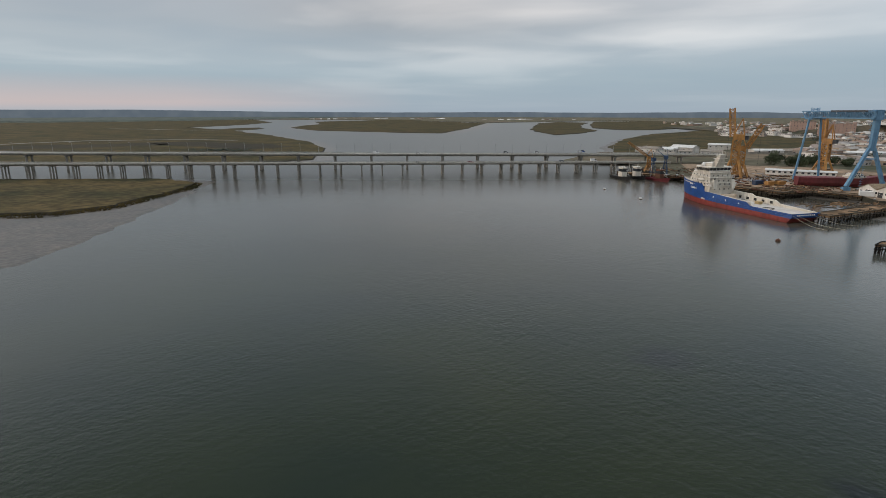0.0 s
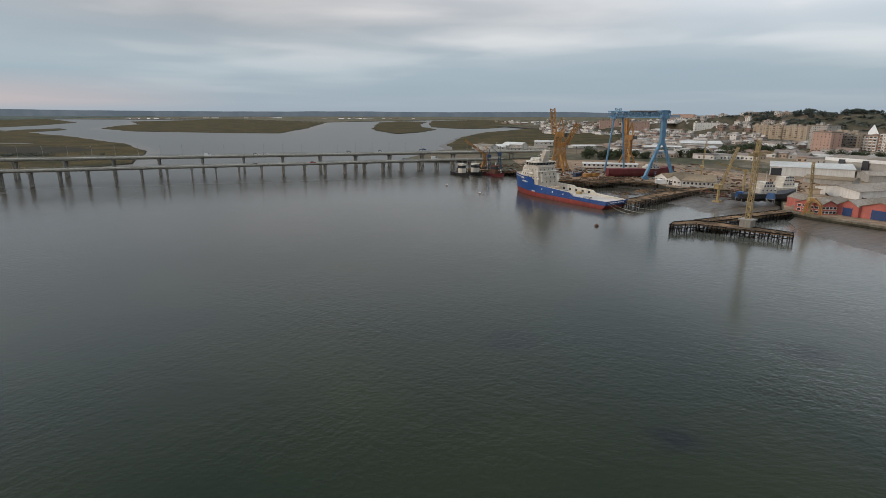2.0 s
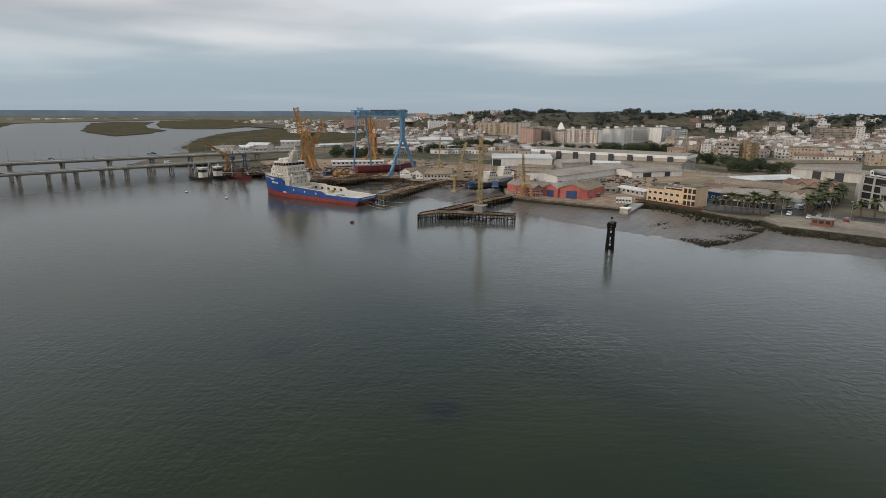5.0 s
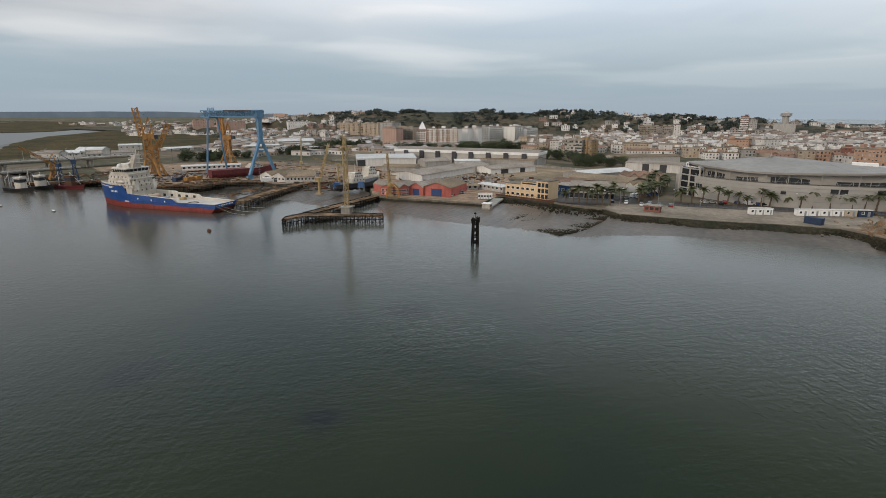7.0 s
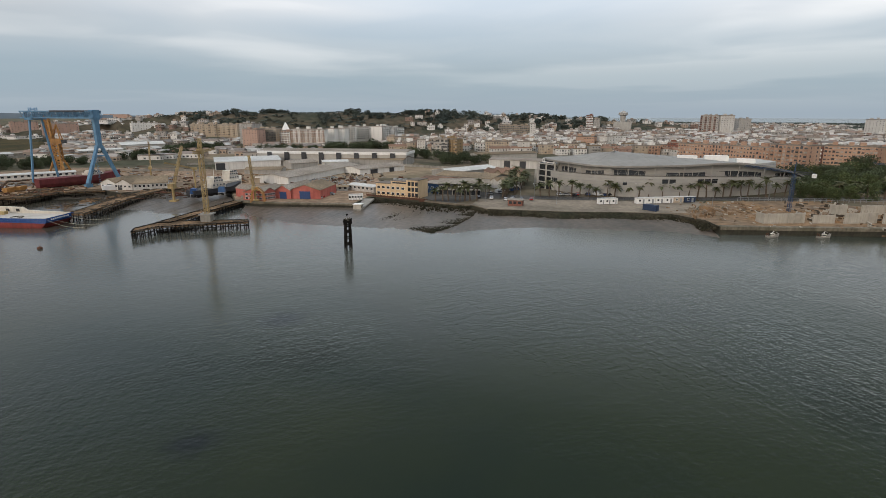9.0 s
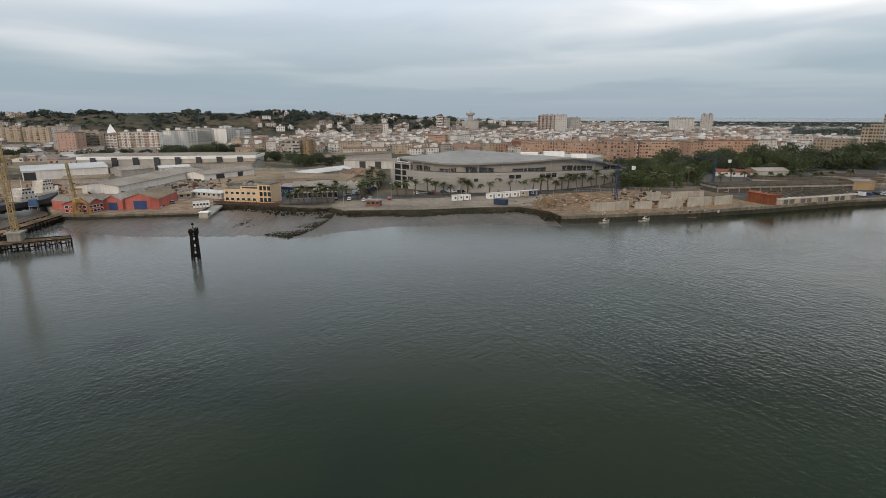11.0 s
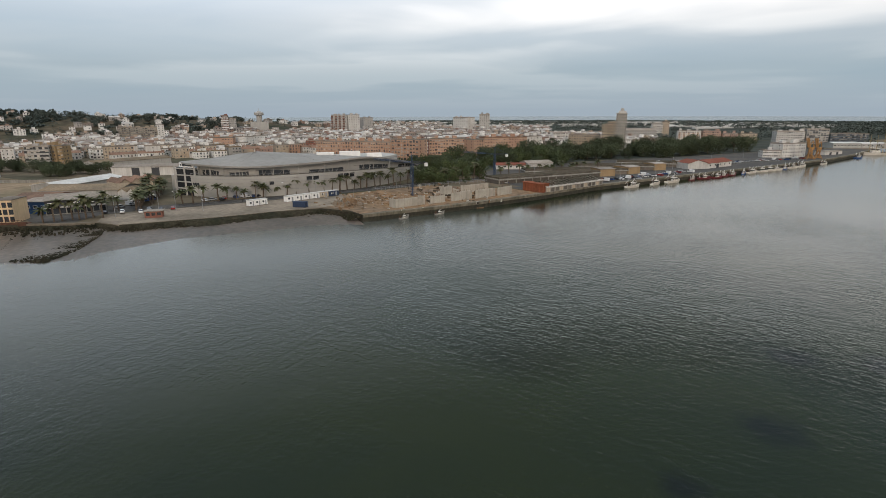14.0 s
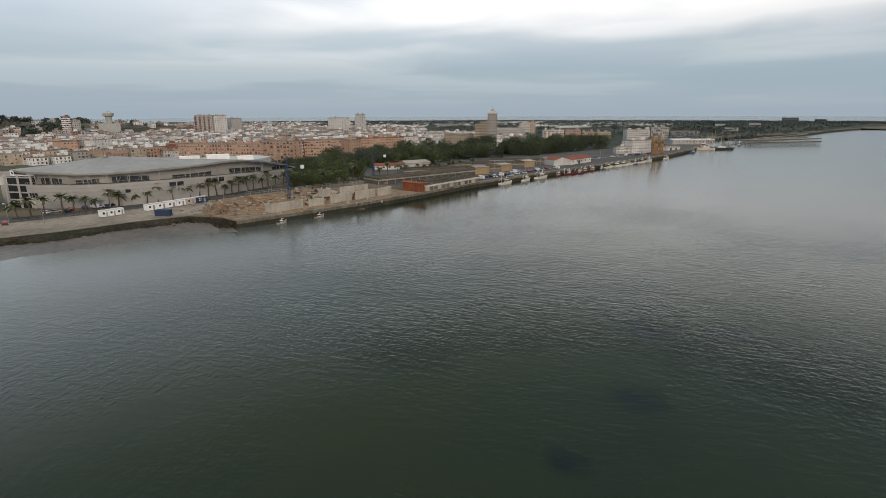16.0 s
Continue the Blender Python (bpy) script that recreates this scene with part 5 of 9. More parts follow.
def tower_crane(x, y, z):
    th = thing("tower_crane", x, y, z, 20, "yellow lattice jib crane on a concrete block at the jetty", "crane")
    g = Geo()
    g.box(-2.0, -2.0, -1.5, 2.0, 2.0, 2.6)
    g.box(-2.5, -2.5, 2.6, 2.5, 2.5, 3.1)
    part("pedestal", g, "concrete", th)
    g = Geo()
    g.truss((0, 0, 3.1), (0, 0, 27), 1.5, 1.5, 1.6, 0.16)
    part("mast", g, "crane_yellow", th)
    g = Geo()
    g.box(-1.1, -1.1, 26.6, 1.1, 1.1, 28.4)
    part("cab", g, "crane_yellow", th)
    g = Geo()
    g.truss((0, 0, 28.4), (0, 0, 32.5), 1.0, 1.0, 1.4, 0.18)
    part("mast_head", g, "crane_yellow", th)
    g = Geo()
    g.truss((1, 0, 27.4), (13, 0, 27.7), 0.8, 0.8, 1.5, 0.12)
    g.truss((-1, 0, 27.4), (-6, 0, 27.4), 0.8, 0.8, 1.5, 0.15)
    part("jib", g, "crane_yellow", th)
    g = Geo()
    g.beam((0, 0, 32.4), (12.5, 0, 28.1), 0.08)
    g.beam((0, 0, 32.4), (-5.5, 0, 27.8), 0.08)
    part("tie", g, "dark_steel", th)
    return th


tower_crane(168, 161.5, 2.7)


def dolphin():
    th = thing("mooring_dolphin", 157.6, 91.8, 0, -30, "black timber mooring dolphin of paired piles with rungs", "dolphin")
    for sx in (-1, 1):
        for sy in (-0.55, 0.55):
            g = Geo()
            g.beam((sx * 1.05, sy * 1.2, -3), (sx * 0.78 + 0.1, sy * 0.8, 10.0), 0.62, n=8, w2=0.54)
            part("post", g, "tar", th)
    for k, z in enumerate((1.0, 3.1, 5.3, 7.4)):
        g = Geo()
        w = 1.05 - 0.025 * z
        g.box(-w, -0.7, z, w, -0.5, z + (0.5 if k % 2 else 0.8))
        g.box(-w, 0.5, z + 0.4, w, 0.7, z + 0.9)
        part("rung", g, "tar", th)
    g = Geo()
    g.box(-1.2, -0.85, 8.8, 1.35, 0.85, 9.5)
    part("cap", g, "tar", th)
    for x in (-1.35, 1.35):
        g = Geo()
        g.beam((x, -0.3, 8.3), (x + 0.05, -0.3, 10.2), 0.55, n=8, w2=0.45)
        part("fender", g, "tar", th)
    for x in (-0.7, 0.15, 0.85):
        g = Geo()
        g.beam((x, -0.2, 9.5), (x, -0.2, 10.5), 0.45, n=8, w2=0.35)
        part("pile_head", g, "coping", th, "pale guano on the pile head")
    g = Geo()
    g.beam((0.2, 0.3, 9.5), (0.2, 0.3, 11.4), 0.14, n=6)
    g.box(-0.1, 0.05, 11.2, 0.5, 0.55, 11.7)
    part("marker", g, "tar", th)


dolphin()


# ---- buildings ----
WINDOWS = {}


def window_mesh(w, h):
    """A pane in a rim with a sill, drawn towards -y."""
    key = (w, h)
    if key not in WINDOWS:
        g = Geo()
        g.add([(-w / 2, -0.04, 0), (w / 2, -0.04, 0), (w / 2, -0.04, h), (-w / 2, -0.04, h)], [(0, 1, 2, 3)])
        k = len(g.f)
        for a in ((-w / 2 - 0.1, -0.1, -0.1, w / 2 + 0.1, 0.05, 0.0), (-w / 2 - 0.1, -0.1, h, w / 2 + 0.1, 0.05, h + 0.1), (-w / 2 - 0.1, -0.1, 0, -w / 2, 0.05, h), (w / 2, -0.1, 0, w / 2 + 0.1, 0.05, h)):
            g.box(*a)
        me = g.mesh("window", MAT["glass"])
        me.materials.append(MAT["white_paint"])
        for i, f in enumerate(me.polygons):
            f.material_index = 0 if i < k else 1
        WINDOWS[key] = me
    return WINDOWS[key]


def place(p0, p1, name, label, category, group="", z=3.0):
    """A thing whose x runs from p0 to p1, and y away from the river; also its length."""
    th = thing(name, p0[0], p0[1], z, heading(p0, p1), label, category, group)
    return th, math.dist(p0, p1)


def shed(p0, p1, depth, eave, ridge, wall, roof, label, doors=(), windows=0, along=True, gables=1, door_mat="dark_steel", win_h=1.2, skylights=0, name="warehouse", group="", z=3.0):
    """A hall with gabled roofs: ridges along the front, or across it."""
    ridge = 0.84 * eave + 0.75 * (ridge - eave)
    eave *= 0.84
    th, L = place(p0, p1, name, label, "warehouse" if name == "warehouse" else "building", group, z)
    g = Geo()
    g.box(0, 0, -0.5, L, depth, eave)
    if along:
        g.section([(0, eave), (depth / 2, ridge - 0.1), (depth, eave)], 0.02, L - 0.02)
    else:
        for k in range(gables):
            a, b = L * k / gables, L * (k + 1) / gables
            g.add([(a, 0, eave), (b, 0, eave), ((a + b) / 2, 0, ridge - 0.1), (a, depth, eave), (b, depth, eave), ((a + b) / 2, depth, ridge - 0.1)], [(0, 1, 2), (5, 4, 3), (0, 2, 5, 3), (1, 4, 5, 2)])
    body = part("wall", g, wall, th)
    o, t = 0.5, 0.22
    if along:
        for s in (0, 1):
            y0, y1 = (-o, depth / 2) if s == 0 else (depth + o, depth / 2)
            e0 = eave - o * (ridge - eave) / (depth / 2)
            g = Geo()
            g.section([(y0, e0 + 0.03), (y1, ridge + 0.03), (y1, ridge + t), (y0, e0 + t)], -o, L + o)
            r = part("roof", g, roof, th)
            for k in range(skylights):
                q = Geo()
                x = L * (k + 0.5) / skylights
                ya, yb = y0 + (y1 - y0) * 0.2, y0 + (y1 - y0) * 0.75
                za, zb = e0 + (ridge - e0) * 0.2 + t, e0 + (ridge - e0) * 0.75 + t
                q.add([(x - 0.7, ya, za + 0.05), (x + 0.7, ya, za + 0.05), (x + 0.7, yb, zb + 0.05), (x - 0.7, yb, zb + 0.05)], [(0, 1, 2, 3)])
                part("skylight", q, "roof_white", r)
    else:
        for k in range(gables):
            a, b = L * k / gables, L * (k + 1) / gables
            m = (a + b) / 2
            for x0, x1 in ((a, m), (b, m)):
                g = Geo()
                g.add([(x0, -o, eave + 0.03), (x1, -o, ridge + 0.03), (x1, depth + o, ridge + 0.03), (x0, depth + o, eave + 0.03), (x0, -o, eave + t), (x1, -o, ridge + t), (x1, depth + o, ridge + t), (x0, depth + o, eave + t)],
                      [(0, 1, 2, 3), (4, 5, 6, 7), (0, 1, 5, 4), (3, 2, 6, 7), (0, 3, 7, 4)])
                part("roof", g, roof, th)
    for x, w, h in doors:
        g = Geo()
        g.box(x * L - w / 2, -0.08, 0, x * L + w / 2, 0.05, h)
        g.box(x * L - w / 2 - 0.2, -0.12, 0, x * L - w / 2, 0.05, h + 0.2)
        g.box(x * L + w / 2, -0.12, 0, x * L + w / 2 + 0.2, 0.05, h + 0.2)
        part("door", g, door_mat, th)
    if windows:
        me = window_mesh(min(1.6, L / windows * 0.5), win_h)
        for k in range(windows):
            part("window", me, None, th, at=pose((k + 0.5) * L / windows, -0.01, eave * 0.45))
    return th


def flats(p0, p1, depth, floors, bays, wall, label, storey=3.0, band=None, balcony=0, name="apartment_block", roof="terrace", side=2, group="", win=(1.1, 1.2), hut=True, z=3.0, pitch=0.0, base=0.0):
    """A block with storeys of windows, parapet, roof huts and loggias; small far openings are joined."""
    th, L = place(p0, p1, name, label, "apartment block" if name == "apartment_block" else "building", group, z)
    H = floors * storey + base
    rnd = random.Random(int(p0[0] * 7 + p0[1]))
    g = Geo()
    g.box(0, 0, -0.5, L, depth, H)
    part("wall", g, wall, th)
    g = Geo()
    if pitch:
        g.section([(-0.4, H + 0.02), (depth / 2, H + pitch), (depth + 0.4, H + 0.02)], -0.3, L + 0.3)
    else:
        g.box(-0.15, -0.15, H + 0.01, L + 0.15, depth + 0.15, H + 0.25)
        for a in ((-0.15, -0.15, L + 0.15, 0.15), (-0.15, depth - 0.15, L + 0.15, depth + 0.15), (-0.15, -0.15, 0.15, depth + 0.15), (L - 0.15, -0.15, L + 0.15, depth + 0.15)):
            g.box(a[0], a[1], H + 0.25, a[2], a[3], H + 1.0)
    part("roof", g, roof, th)
    if hut and not pitch:
        for k in range(max(1, int(L / 9))):
            x = (k + rnd.uniform(0.3, 0.7)) * L / max(1, int(L / 9))
            w, h = rnd.uniform(1.2, 2.6), rnd.uniform(1.6, 3.6)
            g = Geo()
            y = depth * rnd.uniform(0.1, 0.5)
            g.box(x - w, y, H + 0.25, x + w, y + 3, H + h)
            g.box(x - w - 0.2, y - 0.2, H + h, x + w + 0.2, y + 3.2, H + h + 0.2)
            part("roof_hut", g, wall, th)
        g = Geo()
        for k in range(int(L / 5)):
            x, y = rnd.uniform(0.5, L - 0.5), rnd.uniform(0.5, depth - 0.5)
            g.beam((x, y, H + 0.2), (x, y, H + rnd.uniform(1.5, 3.6)), 0.12)
            g.box(x - 0.5, y - 0.4, H + 0.25, x + 0.6, y + 0.4, H + rnd.uniform(0.8, 1.5))
        if g.v:
            tagged(part("aerial", g, "grey_wall", th), kind="stuff")
    step = L / bays
    panes, blinds = Geo(), Geo()
    for f in range(floors):
        zz = base + f * storey + 0.95
        for b in range(bays):
            x, w, h = (b + 0.5) * step, win[0] * rnd.choice((0.7, 1.0, 1.25)), win[1] * rnd.choice((0.8, 1.0, 1.3))
            if balcony and b % balcony == 0 and f:
                w, h = step * 0.74, 2.0
                zz = base + f * storey + 0.2
            shut = rnd.choice((0.0, 0.0, 0.35, 0.6, 1.0)) * h
            if shut < h:
                panes.box(x - w / 2, -0.05, zz, x + w / 2, 0.02, zz + h - shut)
            if shut:
                blinds.box(x - w / 2, -0.09, zz + h - shut, x + w / 2, 0.02, zz + h)
            zz = base + f * storey + 0.95
        for s in range(side):
            y, w = (s + 0.5) * depth / side, win[0] * rnd.choice((0.6, 1.0))
            panes.box(-0.06, y - w / 2, zz, 0.02, y + w / 2, zz + win[1])
            panes.box(L - 0.02, y - w / 2, zz, L + 0.06, y + w / 2, zz + win[1])
    tagged(part("glazing", panes, "far_glass", th), kind="stuff")
    if blinds.v:
        tagged(part("blind", blinds, "blind", th), kind="stuff")
    if balcony:
        g = Geo()
        for f in range(1, floors):
            zb = base + f * storey - 0.05
            for b in range(0, bays, balcony):
                x, k = (b + 0.5) * step, step * 0.49
                g.box(x - k, -1.5, zb, x + k, 0.02, zb + 0.16)
                g.box(x - k, -1.5, zb + 0.16, x + k, -1.4, zb + 1.05)
                for e in (x - k, x + k - 0.12):
                    g.box(e, -1.4, zb + 0.16, e + 0.12, 0.02, zb + (2.9 if balcony == 1 and b % 2 == 0 else 1.05))
        tagged(part("balcony", g, band or wall, th), kind="stuff")
    return th


# low white sheds at the bridge head
for a, b, d, h in (((213.2, 609.2), (223.7, 605.3), 10, 4), ((214.9, 577.8), (227.3, 573.1), 12, 4.5), ((236.1, 590.0), (249.6, 584.9), 14, 5), ((239.8, 558.7), (251.5, 554.2), 10, 4), ((259.7, 551.0), (272.6, 546.1), 12, 4), ((196.1, 548.0), (207.3, 543.7), 9, 3.4),
                   ((208.8, 534.4), (223.1, 528.9), 10, 3.6), ((322.3, 567.9), (353.0, 567.3), 12, 4), ((398.3, 539.1), (436.8, 524.6), 14, 4)):
    shed(a, b, d, h, h + 1.6, "white", "roof_white" if d > 10 else "roof_grey", "low white shed at the bridge head", windows=3, group="bridge head sheds")


# shipyard
shed((224.9, 379.4), (259.7, 358.2), 9, 3.4, 4.4, "white_bright", "roof_white", "long low white workshop with a row of windows", windows=12)
shed((219.5, 284.5), (221.0, 263.0), 20, 4.2, 7.4, "white", "roof_tan", "white workshop with two low tan gables", along=False, gables=2, doors=((0.3, 3.2, 3.0), (0.62, 2.4, 2.6)), windows=7, win_h=1.0)
shed((221.5, 262.5), (233.5, 250.5), 26, 4.2, 7.6, "white", "roof_tan", "white workshop with a row of windows under a broad tan roof", windows=8, win_h=1.3)
shed((207.1, 578.0), (218.1, 561.4), 12, 6, 9, "white", "roof_grey", "white harbour shed near the bridge head", windows=3)
shed((226.6, 576.6), (238.4, 569.6), 12, 5, 7, "white", "roof_white", "low white sheds near the bridge head", windows=3)
shed((247.2, 597.1), (262.2, 577.0), 14, 6.5, 9.5, "white", "roof_white", "white hall with bright sheet roof", windows=4)
shed((253.4, 540.4), (270.0, 530.5), 14, 5.5, 7.5, "white", "roof_grey", "white workshop behind the ship", windows=4)
shed((312.2, 648.1), (332.4, 636.4), 14, 5.5, 7.5, "white", "roof_white", "far white hall with bright roof", windows=4)
shed((480.4, 579.7), (522.0, 555.5), 26, 5, 8.5, "grey_wall", "roof_white", "bright white canopy hall beyond the yard")
shed((335.3, 593.9), (400.6, 555.5), 10, 3, 4.5, "concrete", "roof_grey", "long grey platform shed by the railway")
# salmon workshops with blue doors, three gables
for p0, p1, deep, eave, ridge, roof, label in (((215.5, 183.2), (216.7, 171.9), 20, 4.6, 7.2, "roof_grey", "salmon red workshop with white window frames"), ((216.7, 171.9), (223.1, 169.9), 24, 4.8, 7.4, "roof_grey", "small salmon workshop with grey gable roof")):
    shop, long = shed(p0, p1, deep, eave, ridge, "salmon", roof, label, along=False), math.dist(p0, p1)
    pair = window_mesh(1.5, 0.95)
    for z in (0.55, 2.35):
        for q in (0.17, 0.38, 0.64, 0.84):
            part("window", pair, None, shop, at=pose(long * q, -0.01, z))
shed((224.6, 171.1), (225.3, 162.5), 24, 5.0, 8.2, "salmon", "roof_grey", "salmon workshop with a blue sliding door", along=False, doors=((0.5, 3.4, 3.4),), door_mat="door_blue")
shed((226.3, 163.9), (229.7, 148.2), 24, 5.2, 8.6, "salmon", "roof_tan", "large salmon workshop with a wide dark blue door", along=False, doors=((0.5, 5.2, 3.8),), door_mat="door_blue")
# long white stores behind them
shed((272.6, 197.6), (362.1, 198.5), 24, 4.6, 7.0, "white_bright", "roof_grey", "long white store with a dusty grey roof", skylights=0)
shed((332.5, 181.8), (369.9, 165.2), 20, 4.2, 6.4, "white_bright", "roof_grey", "white store with dusty grey roof", doors=((0.3, 6, 3), (0.7, 4, 3)))
shed((323.0, 298.0), (355.4, 263.1), 46, 7.0, 9.5, "white_bright", "roof_white", "wide white hall with pale sheet roof", doors=((0.08, 6, 5),))
shed((348.0, 248.7), (366.6, 237.3), 20, 5, 7.5, "grey_wall", "roof_grey", "grey hall with a blue grey sheet roof")
shed((412.3, 301.3), (430.4, 254.1), 30, 6, 8.5, "grey_wall", "roof_grey", "grey hall with broad fibre cement roof", windows=0)
shed((366.6, 232.8), (378.4, 216.8), 14, 5, 6.4, "white", "roof_white", "small white flat store", windows=4)
shed((396.0, 233.3), (399.1, 179.5), 26, 5.5, 8.5, "grey_wall", "roof_tan", "grey hall with broad dusty roof")
shed((308.7, 259.6), (319.1, 236.7), 16, 3.5, 5.2, "grey_wall", "roof_tan", "low sheds with brown roofs in the yard")
shed((269.6, 224.0), (278.4, 205.9), 14, 3.0, 4.6, "tan", "roof_tan", "row of low tan roofed sheds")


def train_shed():
    """The long hall with a white fascia and dark openings."""
    p0, p1 = (382.9, 306.6), (405.4, 179.5)
    th, L = place(p0, p1, "freight_hall", "long hall with white fascia and dark tower openings", "warehouse")
    g = Geo()
    g.box(0, 0.6, 0, L, 30, 8.2)
    part("wall", g, "cladding", th)
    g = Geo()
    g.box(-0.6, -0.2, 8.2, L + 0.6, 30.6, 10.4)
    part("fascia", g, "white_paint", th)
    g = Geo()
    g.section([(0, 10.42), (15, 12), (30, 10.42)], 0, L)
    part("roof", g, "roof_grey", th)
    for k in range(8):
        g = Geo()
        x = 9 + k * (L - 16) / 7.4
        g.box(x, -0.7, 0, x + 4.0, 0.62, 9.6)
        part("opening", g, "dark_steel", th)
    return th


train_shed()


def yellow_office():
    p0, p1 = (251.8, 128.8), (248.1, 103.4)
    th, L = place(p0, p1, "office_building", "cream coloured two-storey harbour office with loggias", "building")
    g = Geo()
    g.box(0, 0, 0, L * 0.74, 9, 6.4)
    g.box(L * 0.36, 0.1, 6.4, L * 0.74, 8.9, 8.0)
    part("wall", g, "cream", th)
    wing = Geo()
    wing.box(L * 0.74, -0.6, 0, L, 9.4, 9.0)
    part("stair_wing", wing, "cream", th)
    g = Geo()
    g.box(-0.2, -0.2, 6.4, L * 0.36, 9.2, 6.7)
    g.box(L * 0.35, -0.2, 8.0, L * 0.75, 9.2, 8.25)
    g.box(L * 0.735, -0.8, 9.0, L + 0.2, 9.6, 9.25)
    part("roof", g, "terrace", th)
    for k in range(3):
        for f in range(3):
            g = Geo()
            x = L * (0.78 + 0.082 * k)
            g.box(x, -0.72, 0.6 + f * 2.8, x + 1.5, -0.55, 2.6 + f * 2.8)
            part("window", g, "glass", th)
    me = window_mesh(1.7, 1.1)
    for k in range(6):
        part("window", me, None, th, at=pose(L * (0.07 + 0.115 * k), -0.01, 3.9))
        part("window", me, None, th, at=pose(L * (0.07 + 0.115 * k), -0.01, 1.0))
    g = Geo()
    g.box(L * 0.4, 0.02, 6.8, L * 0.72, 0.14, 7.5)
    part("ribbon_window", g, "glass", th)
    for k in range(3):
        g = Geo()
        g.box(L * (0.35 + 0.12 * k), 3, 8.25, L * (0.35 + 0.12 * k) + 1.6, 4.4, 9.0)
        part("roof_plant", g, "grey_metal", th)
    # terrace railing in front, rusty red
    g = Geo()
    g.box(-3, -4.4, -2.5, L + 6, -3.9, 0.9)
    g.box(-3, -3.9, -0.4, L + 6, -0.8, 0.3)
    for k in range(24):
        g.box(-3 + (L + 9) * k / 24, -4.3, 0.9, -2.88 + (L + 9) * k / 24, -4.2, 1.7)
    g.box(-3, -4.3, 1.65, L + 6, -4.2, 1.75)
    part("terrace_wall", g, "rust", th)
    return th


yellow_office()
shed((264.8, 152.3), (258.8, 133.7), 8, 3.4, 4.4, "white", "roof_white", "small white two-tier site office", windows=6)
shed((256.0, 157.9), (260.8, 150.5), 6, 2.6, 3.4, "grey_wall", "roof_tan", "low grey lean-to in the yard", windows=3)


def pump_house():
    th = thing("pump_house", 220.5, 122.2, 0, 12, "small white pump house at the foot of a concrete ramp", "building")
    g = Geo()
    g.box(-1.7, -1.9, 1.4, 1.7, 1.9, 3.5)
    part("wall", g, "concrete_new", th)
    g = Geo()
    g.box(-1.9, -2.1, 3.5, 1.9, 2.1, 3.75)
    part("roof", g, "white_paint", th)
    for x in (-1.6, 0.6):
        g = Geo()
        g.box(x, -1.96, 2.1, x + 0.9, -1.88, 2.9)
        part("window", g, "glass", th)
    for x in (-1.4, 1.4):
        for y in (-1.6, 1.6):
            g = Geo()
            g.beam((x, y, -1), (x, y, 1.5), 0.5, n=8)
            part("pile", g, "tar", th)
    g = Geo()
    g.add([(-2.2, -1.9, 0.7), (20, -2.4, 2.3), (20, 2.6, 2.3), (-2.2, 2.1, 0.7), (-2.2, -1.9, 1.4), (20, -2.4, 3.15), (20, 2.6, 3.15), (-2.2, 2.1, 1.4)], [(4, 5, 6, 7), (0, 1, 5, 4), (3, 7, 6, 2), (0, 4, 7, 3)])
    part("ramp", g, "concrete", th)


pump_house()

# showroom and halls behind the palms
shed((269.4, 108.4), (266.3, 98.8), 14, 6.2, 7.0, "blue_sheet", "roof_grey", "blue sheet metal workshop", windows=3)


def showroom():
    p0, p1 = (262.3, 98.0), (267.9, 77.0)
    th, L = place(p0, p1, "showroom", "two-storey showroom with dark glass front and white sign bars", "building")
    g = Geo()
    g.box(0, 0, 0, L, 20, 6.2)
    part("wall", g, "concrete", th)
    for k in range(9):
        g = Geo()
        g.box(L * k / 9 + 0.2, -0.1, 0.4, L * (k + 1) / 9 - 0.2, 0.05, 2.7)
        part("shop_window", g, "glass", th)
    g = Geo()
    g.box(-0.3, -0.9, 2.9, L + 0.3, 0.02, 3.4)
    part("canopy", g, "grey_wall", th)
    g = Geo()
    g.box(0, -0.15, 3.6, L, 0.05, 5.9)
    part("sign_band", g, "dark_steel", th)
    for x, w in ((0.04, 0.17), (0.45, 0.09), (0.57, 0.24), (0.88, 0.1)):
        g = Geo()
        g.box(L * x, -0.25, 4.4, L * (x + w), -0.16, 5.1)
        part("sign_bar", g, "white_paint", th)
    g = Geo()
    g.section([(-0.6, 6.2), (10, 7.8), (20.6, 6.2)], -0.5, L + 0.5)
    part("roof", g, "roof_grey", th)


showroom()
shed((291.1, 122.5), (287.1, 105.2), 22, 4.5, 6.2, "brick_dark", "tile", "hall with faded red roof")
shed((314.9, 119.1), (306.1, 81.2), 22, 5, 7.4, "grey_wall", "roof_tan", "wide hall with brown fibre cement roof")
shed((338.0, 116.7), (378.3, 96.4), 20, 4.2, 6.2, "grey_wall", "roof_white", "hall with bright white sheet roof", skylights=5)
shed((415.9, 113.0), (412.6, 71.4), 22, 7.0, 8.4, "white", "roof_grey", "white warehouse with dark loading doors", doors=((0.36, 4.5, 5.4), (0.66, 4.5, 5.4)))
shed((332.5, 87.6), (346.0, 67.6), 18, 5.0, 8.0, "tan", "tile", "row of gabled halls with brown roofs", along=False, gables=4)
shed((301.2, 80.6), (296.1, 67.2), 12, 4.5, 7.0, "white", "roof_tan", "white gabled shed row", along=False, gables=3)
shed((467.0, 136.9), (508.9, 92.2), 18, 6.0, 8.0, "grey_wall", "roof_tan", "long low brown store at the edge of town")


